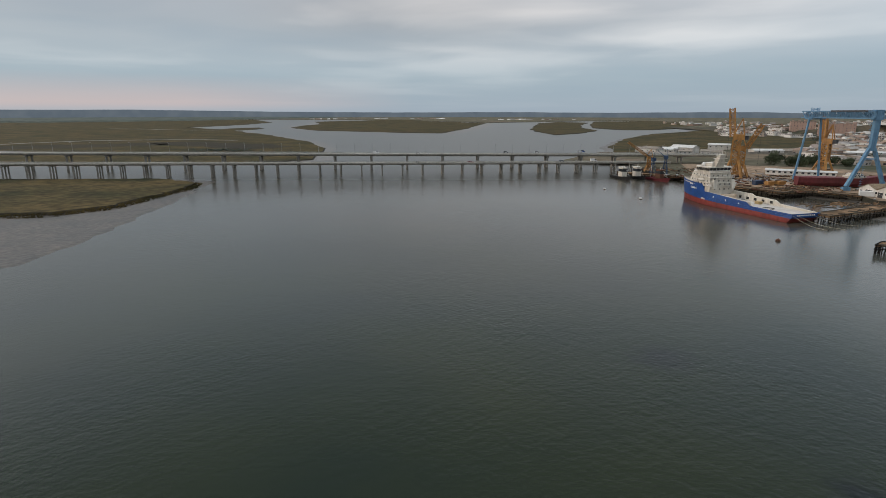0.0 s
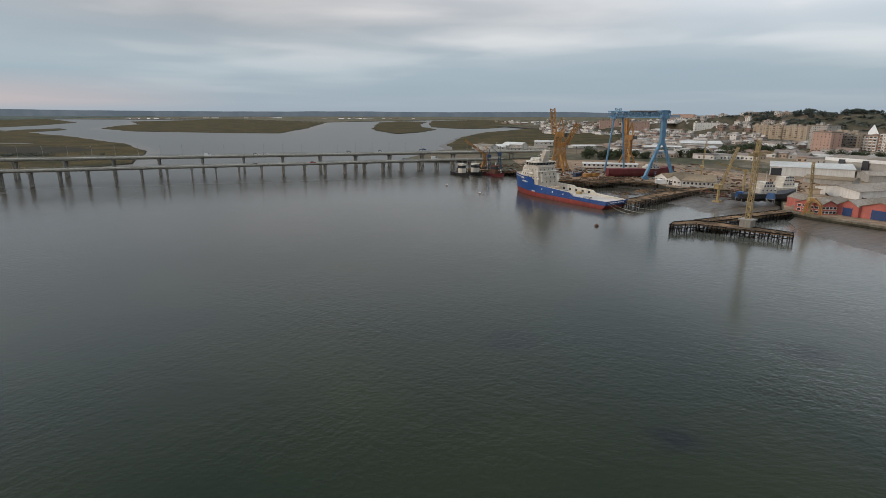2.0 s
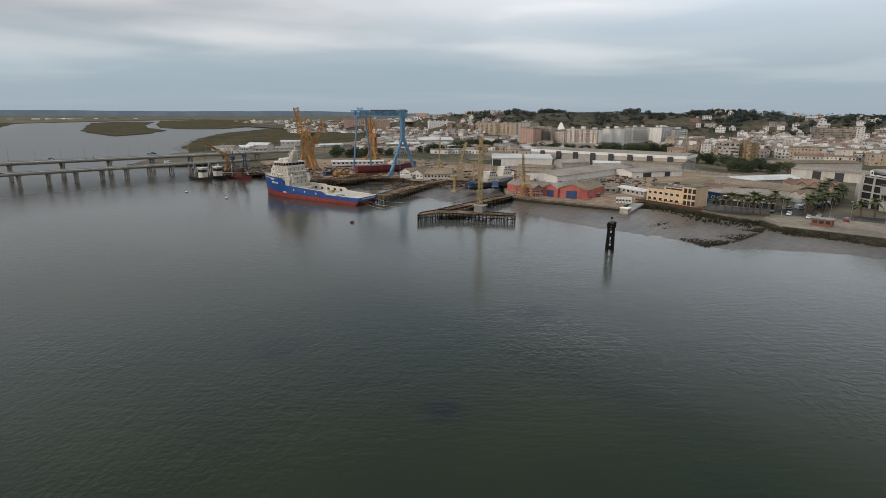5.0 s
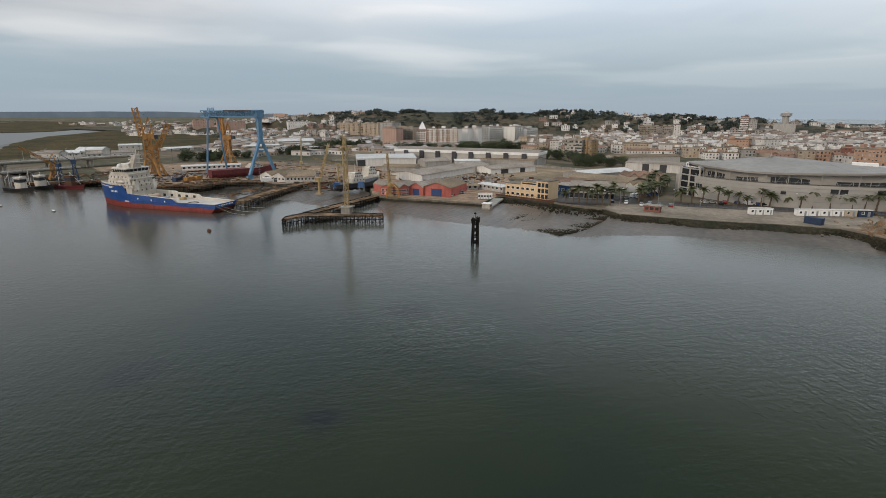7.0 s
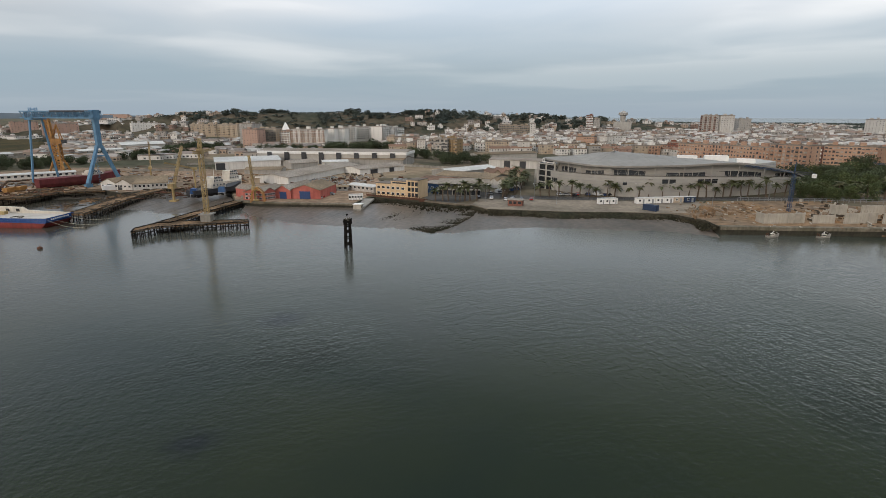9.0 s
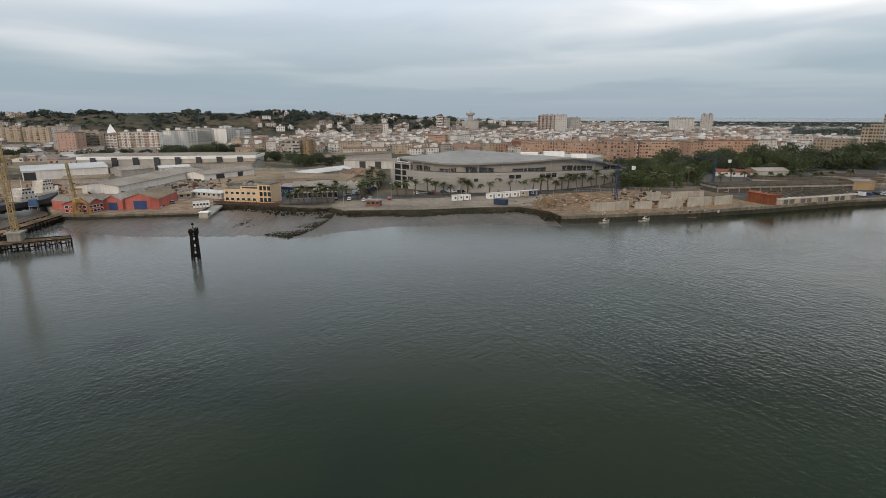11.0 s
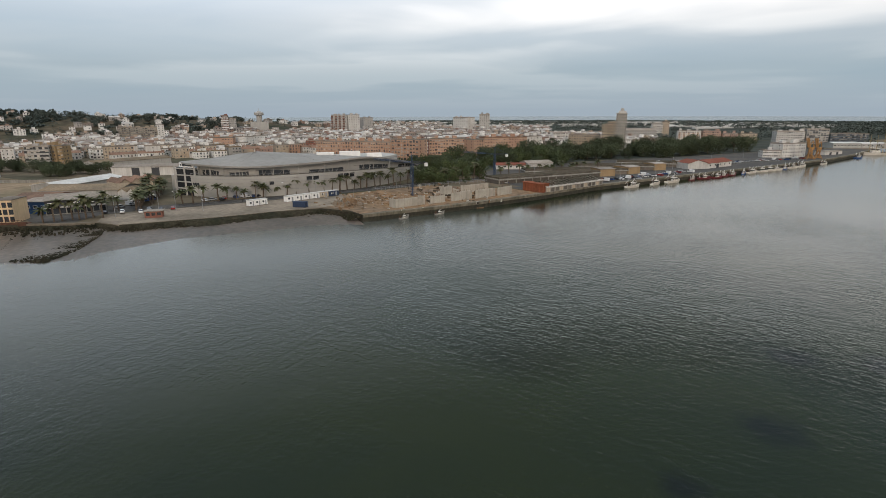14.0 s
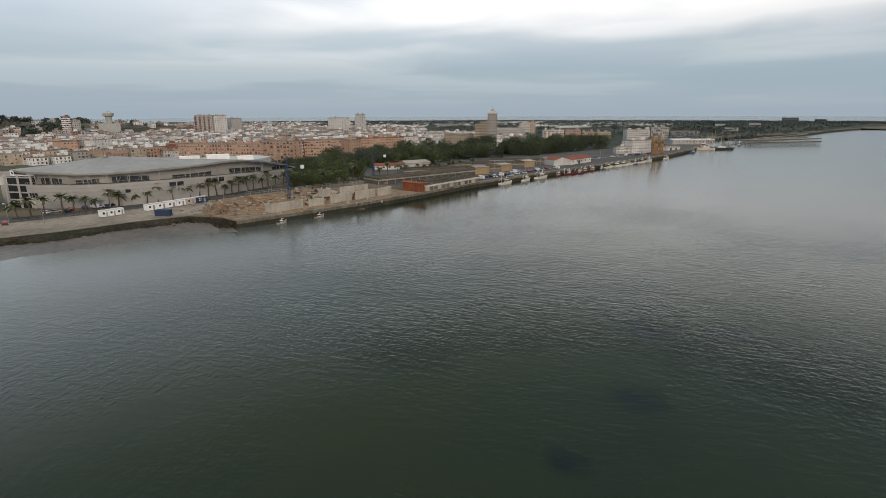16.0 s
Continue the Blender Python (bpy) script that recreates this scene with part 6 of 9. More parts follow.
# ---- the silver shopping centre ----
def curve(pts, n):
    """A smooth line through a few points."""
    out = []
    for i in range(n + 1):
        t = i / n * (len(pts) - 1)
        k = min(int(t), len(pts) - 2)
        p = [Vector(pts[max(0, min(len(pts) - 1, k + d))]) for d in (-1, 0, 1, 2)]
        u = t - k
        out.append(0.5 * ((2 * p[1]) + (p[2] - p[0]) * u + (2 * p[0] - 5 * p[1] + 4 * p[2] - p[3]) * u * u + (3 * p[1] - p[0] - 3 * p[2] + p[3]) * u ** 3))
    return out


def shopping_centre():
    th = thing("shopping_centre", 290, 0, 3, 0, "silver curved shopping centre with a sweeping zinc roof", "building")
    o = Vector((290, 0, 0))
    foot = curve([(303, 46, 0), (296.5, 36, 0), (290.5, 22, 0), (290.5, 6, 0), (297, -20, 0), (311, -46, 0), (334, -71, 0), (356, -84, 0)], 56)
    n = len(foot)
    nor = []
    for i in range(n):
        d = (foot[min(n - 1, i + 1)] - foot[max(0, i - 1)]).normalized()
        nor.append(Vector((d.y, -d.x, 0)))
    at = lambda i, off, z: tuple(foot[i] - o + nor[i] * off + Vector((0, 0, z)))
    seq = lambda vals, q: sum(v * max(0.0, 1 - abs(q * (len(vals) - 1) - k)) for k, v in enumerate(vals))
    low = lambda i: seq((10.7, 10.7, 10.7, 10.6, 10.6, 9.9, 8.4, 6.8), i / (n - 1))
    soft = lambda vals, q: (lambda p: p[0].x)([Vector(curve([(v, 0, 0) for v in vals], 56)[round(q * 56)])])
    edge = lambda s: soft((17.0, 16.5, 15.9, 15.9, 16.7, 17.3, 12.2, 7.6), s)
    # drum wall: panels leaning out
    for a in range(0, n - 1, 4):
        g = Geo()
        b = min(a + 4, n - 1)
        g.loft([[at(i, 0, 0), at(i, 0.4, low(i) * 0.32), at(i, 1.1, low(i) * 0.7), at(i, 1.4, low(i)), at(i, 0.4, low(i)), at(i, -0.8, 0)] for i in range(a, b + 1)])
        part("wall_panel", g, "cladding", th)
    g = Geo()
    g.loft([[at(i, 1.2, low(i)), at(i, -5.5, low(i) - 0.1)] for i in range(n)], cap=False, closed=False)
    part("terrace", g, "concrete", th)
    # recessed glass storey
    g = Geo()
    g.loft([[at(i, -4.2, low(i) - 0.3), at(i, -4.2, max(low(i), edge(i / (n - 1)) - 0.6))] for i in range(n)], cap=False, closed=False)
    glass = part("glass_storey", g, "glass", th)
    for i in range(0, n, 2):
        m = Geo()
        m.beam(at(i, -4.1, low(i) - 0.2), at(i, -4.1, max(low(i) + 0.1, edge(i / (n - 1)) - 0.7)), 0.28)
        part("mullion", m, "cladding", glass)
    # roof edge heights along the front and the crest behind
    crest = lambda s: max(edge(s) - 0.6, soft((18.2, 20.0, 20.9, 20.2, 18.7, 16.8, 11.6, 7.0), s))
    rows, under = [], []
    for i in range(n):
        s = i / (n - 1)
        r = []
        for k in range(9):
            u = k / 8
            z = edge(s) + (crest(s) - edge(s)) * u ** 0.8
            dep = 2.6 - (12 + 28 * min(1.0, s * 3.2) ** 0.8 * min(1.0, (1 - s) * 2.6)) * u
            r.append(at(i, dep, z))
        rows.append(r)
        under.append([at(i, 2.6, edge(s) - 0.9), at(i, -4.4, edge(s) - 0.5)])
    for q in (0.5, 0.97):
        prow = Vector((20.0, 52.5, 17.3))
        rows.insert(0, [tuple(Vector(p).lerp(prow, q if q < 0.6 else 0.94)) for p in rows[0]])
        under.insert(0, [tuple(Vector(p).lerp(prow - Vector((0, 0, 0.7)), q if q < 0.6 else 0.94)) for p in under[0]])
    g = Geo()
    g.loft(rows, cap=False, closed=False)
    roof = part("roof", g, "zinc", th, smooth=True)
    g = Geo()
    g.loft([[rows[i][0], under[i][0], under[i][1]] for i in range(len(rows))], cap=False, closed=False)
    part("roof_edge", g, "zinc", roof)
    g = Geo()
    g.loft([[at(i, -3.6, low(i) + 2.1 + 0.6 * math.sin(i * 0.35)), at(i, -3.6, edge(i / (n - 1)) - 0.5)] for i in range(n)], cap=False, closed=False)
    part("upper_band", g, "cladding", th)
    for i in range(0, n - 5, 9):
        g = Geo()
        g.loft([[at(j, -3.7, low(j) - 0.2), at(j, -3.7, low(j) + 2.4)] for j in range(i, i + 4)], cap=False, closed=False)
        part("wall_panel", g, "cladding", th)
    for i in range(4, n - 3, 4):
        g = Geo()
        g.beam(at(i, 0.6, low(i)), at(i, 1.4, edge(i / (n - 1)) - 0.8), 0.3)
        part("prop", g, "cladding", th)
    # standing seams of the roof and joints of the drum wall
    for i in range(3, n - 2, 3):
        g = Geo()
        for p, q in zip(rows[i], rows[i][1:]):
            g.beam((p[0], p[1], p[2] + 0.03), (q[0], q[1], q[2] + 0.01), 0.07)
        part("seam", g, "zinc", roof)
    for h, off in ((0.3, 0.42), (0.52, 0.8), (0.7, 1.15), (0.86, 1.32)):
        g = Geo()
        for i in range(n - 1):
            g.beam(at(i, off, low(i) * h), at(i + 1, off, low(i + 1) * h), 0.1)
        part("joint", g, "grey_metal", th)
    g = Geo()
    for i in range(n - 1):
        g.beam(at(i, 1.2, low(i) + 1.1), at(i + 1, 1.2, low(i + 1) + 1.1), 0.09)
        g.beam(at(i, 1.2, low(i)), at(i, 1.2, low(i) + 1.1), 0.09)
    part("railing", g, "grey_metal", th)
    for i in range(1, n - 2, 3):
        g = Geo()
        g.beam(at(i, -0.5, low(i)), at(i + 1, 1.0, edge(i / (n - 1)) - 0.9), 0.1)
        g.beam(at(i + 2, -0.5, low(i)), at(i + 1, 1.0, edge(i / (n - 1)) - 0.9), 0.1)
        part("strut", g, "cladding", th)
    # back body
    g = Geo()
    back = [foot[i] - o - nor[i] * 6 for i in range(0, n, 5)]
    poly = [(p.x, p.y) for p in back] + [(86, -70), (78, -20), (66, 30), (36, 60)]
    g.prism(poly, 0, 9)
    g.prism([(x * 0.9 + 4, y * 0.92) for x, y in poly], 9, 15)
    part("rear_body", g, "cladding", th)
    # white skylight boxes on the roof
    for x, y, w in ((34, -28, 10), (40, -44, 12), (46, -58, 9)):
        g = Geo()
        g.box(x, y, 12, x + 5, y + w, 19.0 - (y < -50) * 1.8)
        part("roof_light", g, "white_paint", th)
    # groups of windows in the drum wall
    for i0, cnt, z0, h in ((1, 3, 4.8, 2.3), (23, 1, 6.0, 1.7), (29, 2, 7.1, 2.2), (34, 3, 7.2, 2.2)):
        for k in range(cnt):
            i = i0 + k
            if i + 1 >= n:
                continue
            g = Geo()
            o0, o1 = (0.9, 1.2) if z0 < 6.5 else (1.14, 1.4)
            a, b, c, d = at(i, o0, z0), at(i + 1, o0, z0), at(i + 1, o1, z0 + h), at(i, o1, z0 + h)
            mid = lambda p, q, u: tuple(Vector(p).lerp(Vector(q), u))
            g.add([mid(a, b, 0.08), mid(a, b, 0.92), mid(d, c, 0.92), mid(d, c, 0.08)], [(0, 1, 2, 3)])
            part("window", g, "glass", th)
    # open stair tower at the corner with its sign board
    g = Geo()
    g.prism([(21.2, 54.6), (12.4, 44.8), (18, 41.6), (27, 50.6)], 0, 14.4)
    tower = part("stair_tower", g, "glass", th, "glazed stair tower")
    for x, y in ((21.5, 55.5), (11.5, 44.5), (16.5, 50), (27, 51)):
        g = Geo()
        g.box(x - 0.4, y - 0.4, 0, x + 0.4, y + 0.4, 15.0)
        part("column", g, "cladding", tower)
    for z in (3.4, 6.8, 10.2, 13.6):
        g = Geo()
        g.prism([(21.6, 56), (11, 44.4), (18, 40.6), (28, 51)], z, z + 0.55)
        part("landing", g, "cladding", tower)
    p, q = Vector((19.6, 52.4)), Vector((11.6, 44.6))
    g = Geo()
    d = (q - p).normalized()
    nn = Vector((d.y, -d.x))
    g.prism([tuple(p), tuple(q), tuple(q + nn * 0.4), tuple(p + nn * 0.4)], 14.6, 16.9)
    board = part("sign_board", g, "white_paint", th, "white sign board with dark bars")
    for a, b in ((0.08, 0.16), (0.22, 0.9)):
        g = Geo()
        pa, pb = p + (q - p) * a + nn * 0.42, p + (q - p) * b + nn * 0.42
        g.prism([tuple(pa), tuple(pb), tuple(pb + nn * 0.06), tuple(pa + nn * 0.06)], 15.2, 16.3)
        part("sign_bar", g, "dark_steel", board)
    return th


shopping_centre()


# ---- blocks of flats that can be told apart ----
B = "blocks of the town"
flats((804.2, 1034.2), (822.8, 980.1), 14, 7, 10, "white_bright", "white slab block of flats with grey windows", win=(0.9, 1.0), group=B)
flats((812.2, 944.1), (854.0, 921.6), 14, 7, 10, "white_bright", "long white slab block with a grid of windows", win=(0.9, 1.0), group=B)
flats((834.0, 892.8), (834.7, 819.4), 14, 5, 12, "grey_wall", "pale grey block of flats", group=B)
flats((771.9, 757.4), (771.6, 700.6), 14, 7, 9, "tan", "tan brick block of flats with balconies", balcony=2, group=B)
flats((773.4, 699.5), (748.9, 636.8), 14, 7, 8, "tan", "sand coloured block of flats", balcony=2, group=B)
flats((602.5, 508.6), (596.0, 482.3), 16, 9, 8, "grey_wall", "tall lilac grey block with white panels", group=B)
flats((564.4, 472.6), (561.4, 448.0), 14, 7, 5, "pink", "pink brick corner block of flats", group=B)
flats((590.9, 470.9), (591.9, 443.0), 14, 7, 8, "tan", "tan block of flats with continuous balconies", balcony=1, band="concrete", group=B)
flats((601.9, 450.6), (598.3, 426.3), 14, 6, 5, "brick", "red brick flats with white gallery", balcony=1, band="white_paint", group=B)
flats((580.5, 411.9), (583.8, 398.1), 14, 7, 5, "white_bright", "white block with red brown balconies", balcony=2, band="brick", group=B)
flats((584.4, 397.7), (587.6, 384.3), 14, 7, 5, "white_bright", "white block with red brown balconies", balcony=2, band="brick", group=B)
flats((588.1, 384.0), (591.2, 370.9), 14, 7, 5, "white_bright", "white block with red brown balconies", balcony=2, band="brick", group=B)
flats((620.6, 388.2), (622.2, 375.4), 16, 7, 5, "white_bright", "plain white stepped block of flats", side=1, win=(0.8, 0.9), group=B)
flats((632.7, 381.1), (635.2, 367.7), 16, 7, 5, "white_bright", "plain white stepped block of flats", side=1, win=(0.8, 0.9), group=B)
flats((690.5, 398.6), (704.7, 390.3), 16, 7, 4, "white_bright", "white terraced block of flats", balcony=1, win=(0.9, 0.95), group=B)
flats((718.3, 396.4), (736.7, 385.5), 16, 7, 6, "white_bright", "white terraced block of flats", balcony=1, win=(0.9, 0.95), group=B)
flats((738.1, 384.8), (767.3, 382.2), 16, 6, 5, "white_bright", "white terraced block of flats", balcony=1, win=(0.9, 0.95), group=B)
flats((730.0, 361.9), (773.2, 364.2), 16, 7, 5, "white_bright", "white terraced block of flats", balcony=1, win=(0.9, 0.95), group=B)
flats((760.7, 357.5), (805.2, 360.0), 16, 6, 5, "white_bright", "white terraced block of flats", balcony=1, win=(0.9, 0.95), group=B)
flats((613.2, 287.5), (631.5, 276.6), 14, 4, 8, "tan", "tan flats with dark loggias", balcony=1, group=B)
flats((632.0, 276.3), (638.4, 263.4), 14, 4, 6, "pink", "pink flats with dark loggias", balcony=1, group=B)
flats((557.5, 233.4), (560.2, 224.8), 12, 4, 3, "white", "white end wall of a block", side=1, group=B)
flats((523.7, 203.0), (523.7, 186.0), 14, 5, 8, "grey_wall", "bare concrete frame of an unfinished block", win=(2.0, 1.9), group=B)
flats((529.7, 187.9), (528.8, 177.5), 12, 5, 5, "ochre", "yellow block of flats with balconies", balcony=2, group=B)
flats((686.4, 1097.0), (723.9, 1077.0), 16, 8, 9, "pink", "far pink slab block of flats", group=B)
flats((686.3, 1012.1), (735.0, 985.8), 16, 7, 10, "pink", "far pink slab block of flats", group=B)
flats((3155.2, 3946.2), (2974.2, 3484.5), 20, 8, 8, "pink", "far orange block on the rise", group=B)
flats((891.7, 224.9), (888.9, 175.3), 16, 7, 16, "tan", "long tan block with strip balconies", balcony=1, band="concrete", group=B)
flats((889.2, 174.4), (892.4, 165.8), 14, 8, 2, "white", "white end tower of a long block", group=B)
flats((543.8, 206.9), (527.6, 182.3), 14, 5, 8, "ochre", "yellow and cream block of flats", balcony=2, group=B)
flats((554.4, 154.0), (562.5, 131.8), 12, 4, 9, "tan", "tan flats with white end wall", group=B)
flats((559.7, 139.6), (563.6, 129.0), 8, 4, 1, "white", "plain white end wall", side=1, hut=False, group=B)
flats((558.0, 121.2), (562.2, 109.7), 8, 4, 1, "white", "plain white end wall", side=1, hut=False, group=B)
flats((639.7, 72.4), (637.1, 52.2), 14, 5, 7, "brick", "brick flats with curved gable", group=B)
flats((651.6, 39.8), (679.6, 19.9), 14, 5, 7, "white", "white corner block of flats", group=B)
flats((602.6, -23.3), (595.9, -48.1), 12, 4, 10, "brick_dark", "dark brick low block with white windows", group=B)
# the long orange brick perimeter block
O = "orange brick blocks"
flats((532.7, -29.3), (508.5, -61.1), 16, 5, 15, "brick", "long orange brick block of flats", group=O, win=(1.2, 1.5))
flats((508.4, -61.6), (485.4, -92.1), 16, 5, 15, "brick", "long orange brick block lit by low light", group=O, win=(1.2, 1.5))
flats((479.5, -91.5), (460.8, -111.7), 16, 6, 9, "brick", "orange brick block with dark loggias", balcony=2, band="brick", group=O, win=(1.6, 1.6))
flats((520.7, -126.9), (517.9, -135.3), 16, 5, 4, "brick_dark", "dark brick block with white balconies", balcony=1, band="white_paint", group=O)
flats((531.3, -140.0), (517.2, -181.2), 16, 5, 16, "brick", "red brick block with white window bands", group=O, win=(1.8, 1.3))
flats((503.6, -177.1), (507.0, -188.8), 16, 5, 4, "brick", "brick stair block with a shaded end", group=O)
flats((534.8, -199.8), (535.3, -247.9), 16, 5, 16, "brick", "orange brick block with dark eaves", group=O, roof="tile")
flats((550.8, -255.1), (553.6, -274.1), 14, 5, 5, "white", "white block with grey shutters", group=O)
# taller buildings on the skyline
S = "tall blocks on the skyline"
flats((1027.2, -86.7), (1015.0, -113.1), 16, 12, 8, "grey_wall", "tall grey brown tower slab with red stripes", group=S, band="brick_dark", balcony=2)
flats((1016.3, -116.6), (1024.0, -137.8), 16, 12, 5, "white", "tall white slab with vertical shades", group=S)
flats((1073.8, -152.1), (1080.9, -171.5), 16, 10, 5, "grey_wall", "plain grey tower block", group=S)
flats((1055.1, 103.0), (1056.2, 90.5), 14, 12, 4, "brick_dark", "dark striped tower with white edge", group=S, band="white_paint", balcony=1)
flats((1056.5, 89.5), (1057.1, 78.1), 14, 10, 4, "grey_wall", "grey office block on the hill", group=S)
flats((1185.4, 72.5), (1195.7, 44.1), 16, 7, 6, "tan", "tan block on the hill", group=S)
flats((978.7, -354.9), (971.8, -372.6), 18, 12, 5, "grey_wall", "grey high-rise slab of flats", group=S)
flats((1048.7, -325.5), (1011.5, -343.6), 18, 10, 7, "white", "pale high-rise slab of flats", group=S)
flats((792.1, -594.2), (784.0, -608.0), 18, 7, 5, "white", "stepped cream tower block of flats", balcony=2, group=S)
flats((784.0, -608.0), (779.0, -617.0), 18, 8, 3, "tan", "tan stair tower beside the cream block", group=S)
flats((682.7, -467.5), (667.8, -508.1), 14, 5, 14, "grey_wall", "long grey flats with pitched dormers", group=S, pitch=3.0, roof="roof_grey")
flats((643.9, -334.5), (637.6, -352.2), 14, 5, 6, "white", "white block with balconies", balcony=1, group=S)
flats((577.9, -320.2), (557.3, -348.7), 14, 5, 12, "tan", "cream flats behind the park", balcony=2, group=S)
flats((626.0, -511.6), (612.0, -536.0), 14, 5, 10, "white", "white and red flats behind the trees", balcony=2, band="brick", group=S)
flats((611.0, -538.0), (600.0, -557.0), 14, 5, 8, "pink", "pink flats behind the trees", balcony=2, group=S)
flats((599.0, -559.0), (590.0, -575.0), 14, 4, 7, "pink", "salmon flats behind the trees", balcony=2, group=S)
flats((589.0, -577.0), (578.6, -595.4), 14, 4, 8, "tan", "cream flats behind the trees", balcony=2, group=S)
flats((567.4, -615.2), (551.3, -643.6), 18, 5, 12, "white", "long white office block", group=S, win=(1.6, 1.2))
flats((550.3, -645.0), (537.9, -667.2), 18, 6, 8, "grey_wall", "glass and white panel office tower", group=S, win=(2.4, 2.0))
flats((536.5, -668.6), (528.0, -722.0), 22, 4, 18, "blue_grey", "long dark glazed office hall near the marina", group=S, win=(2.4, 1.8), hut=False)
flats((400.7, -421.4), (393.4, -434.6), 12, 2, 10, "white", "white port authority offices by the quay", group=S, name="office_building")
flats((393.1, -435.5), (394.6, -464.1), 14, 4, 9, "white", "white port office block with grey shades", group=S, name="office_building")


def round_tower():
    """The tall cream tower with stepped wings and a plant room on top."""
    x, y = (526.8, -350.9)
    th = thing("tower_block", x, y, 3, heading((0, 0), (x, y)) - 90, "tall cream tower with strip balconies and roof mast", "tower block")
    for x0, x1, fl in ((-16, -9, 9), (-10, -1, 10), (-2, 9, 13)):
        g = Geo()
        y0 = -2 if x0 > -5 else 0
        g.box(x0, y0, -0.5, x1, 16, fl * 3.0)
        wall = "white" if x0 > -5 else "tan"
        body = part("wall", g, wall, th)
        bays = max(2, round((x1 - x0) / 2.2))
        w = (x1 - x0) / bays
        pane = Geo().box(-w * 0.28, -0.05, 0.9, w * 0.28, 0.02, 2.4).mesh("window", MAT["far_glass"])
        for f in range(fl):
            for k in range(bays):
                part("window", pane, None, body, at=pose(x0 + w * (k + 0.5), y0, f * 3))
            g = Geo()
            g.box(x0 - 0.25, y0 - 1.1, f * 3 + 2.7, x1 + (0.25 if x0 > -5 else -1.0), y0, f * 3 + 3.65)
            part("balcony", g, "concrete_new" if x0 > -5 else "tan", body)
    g = Geo()
    g.box(0, 2, 39, 8, 10, 42)
    part("plant_room", g, "white", th)
    g = Geo()
    g.box(2, 3, 42, 5.5, 7, 44.5)
    part("lift_house", g, "grey_wall", th)
    g = Geo()
    g.beam((3, 5, 44.5), (3, 5, 48), 0.3)
    part("mast", g, "grey_metal", th)


round_tower()


def water_tower():
    """A drum on a white hall at the top of the hill."""
    th = thing("water_tower", 1100, 40, 18, 0, "pale round water tower on a white hall", "tower")
    g = Geo()
    g.box(-10, -16, -8, 10, 16, 9)
    part("hall", g, "grey_wall", th)
    rim = lambda r, z: [(r * math.cos(i * math.pi / 10), r * math.sin(i * math.pi / 10), z) for i in range(20)]
    g = Geo()
    g.loft([rim(5, 9), rim(5, 20), rim(8.5, 22), rim(8.5, 26), rim(5.5, 27), rim(2, 29)])
    part("drum", g, "grey_wall", th, smooth=False)
    g = Geo()
    g.beam((0, 0, 28.5), (0, 0, 33), 0.4)
    part("mast", g, "grey_metal", th)


water_tower()


def chapel():
    x, y = (770.9, 556.9)
    th = thing("church", x, y, 3, -50, "white church with a steep pointed gable", "church")
    g = Geo()
    g.box(-7, -7, 0, 7, 7, 10)
    part("wall", g, "white", th)
    g = Geo()
    g.prism([(-8, -8), (8, -8), (8, 8), (-8, 8)], 10, 26, [(-0.5, -0.5), (0.5, -0.5), (0.5, 0.5), (-0.5, 0.5)])
    part("spire", g, "white_paint", th)
    for k in (-1, 1):
        g = Geo()
        g.box(k * 3 - 1, -7.1, 4, k * 3 + 1, -6.95, 8)
        part("window", g, "glass", th)


chapel()


# ---- the hill behind the town ----
RIDGE = [(1040, 1130, 24), (970, 830, 41), (1085, 630, 41), (1175, 430, 40), (1210, 210, 30), (1260, 0, 20), (1320, -160, 6)]


def hill_z(x, y):
    best, h = 1e9, 0
    for (x0, y0, z0), (x1, y1, z1) in zip(RIDGE, RIDGE[1:]):
        dx, dy = x1 - x0, y1 - y0
        t = max(0, min(1, ((x - x0) * dx + (y - y0) * dy) / (dx * dx + dy * dy)))
        px, py = x0 + dx * t, y0 + dy * t
        d = math.hypot(x - px, y - py)
        front = math.hypot(x, y) < math.hypot(px, py)
        w = 230.0 if front else 520.0
        if d / w < best:
            best, h = d / w, z0 + (z1 - z0) * t
    k = max(0.0, 1 - best)
    k = k * k * (3 - 2 * k)
    return 2.0 + h * k + (2.6 * noise.noise((x * 0.012, y * 0.012, 3.0)) + 1.2 * noise.noise((x * 0.04, y * 0.04, 5.0))) * min(1, k * 2)


def hill():
    g = Geo()
    xs, ys = [640 + 20 * i for i in range(66)], [-420 + 22 * j for j in range(96)]
    rows = [[(x, y, hill_z(x, y)) for y in ys] for x in xs]
    g.loft(rows, cap=False, closed=False)
    structure("hill", g, "hill", "scrubby brown green hill behind the town", "hill", smooth=True)


hill()


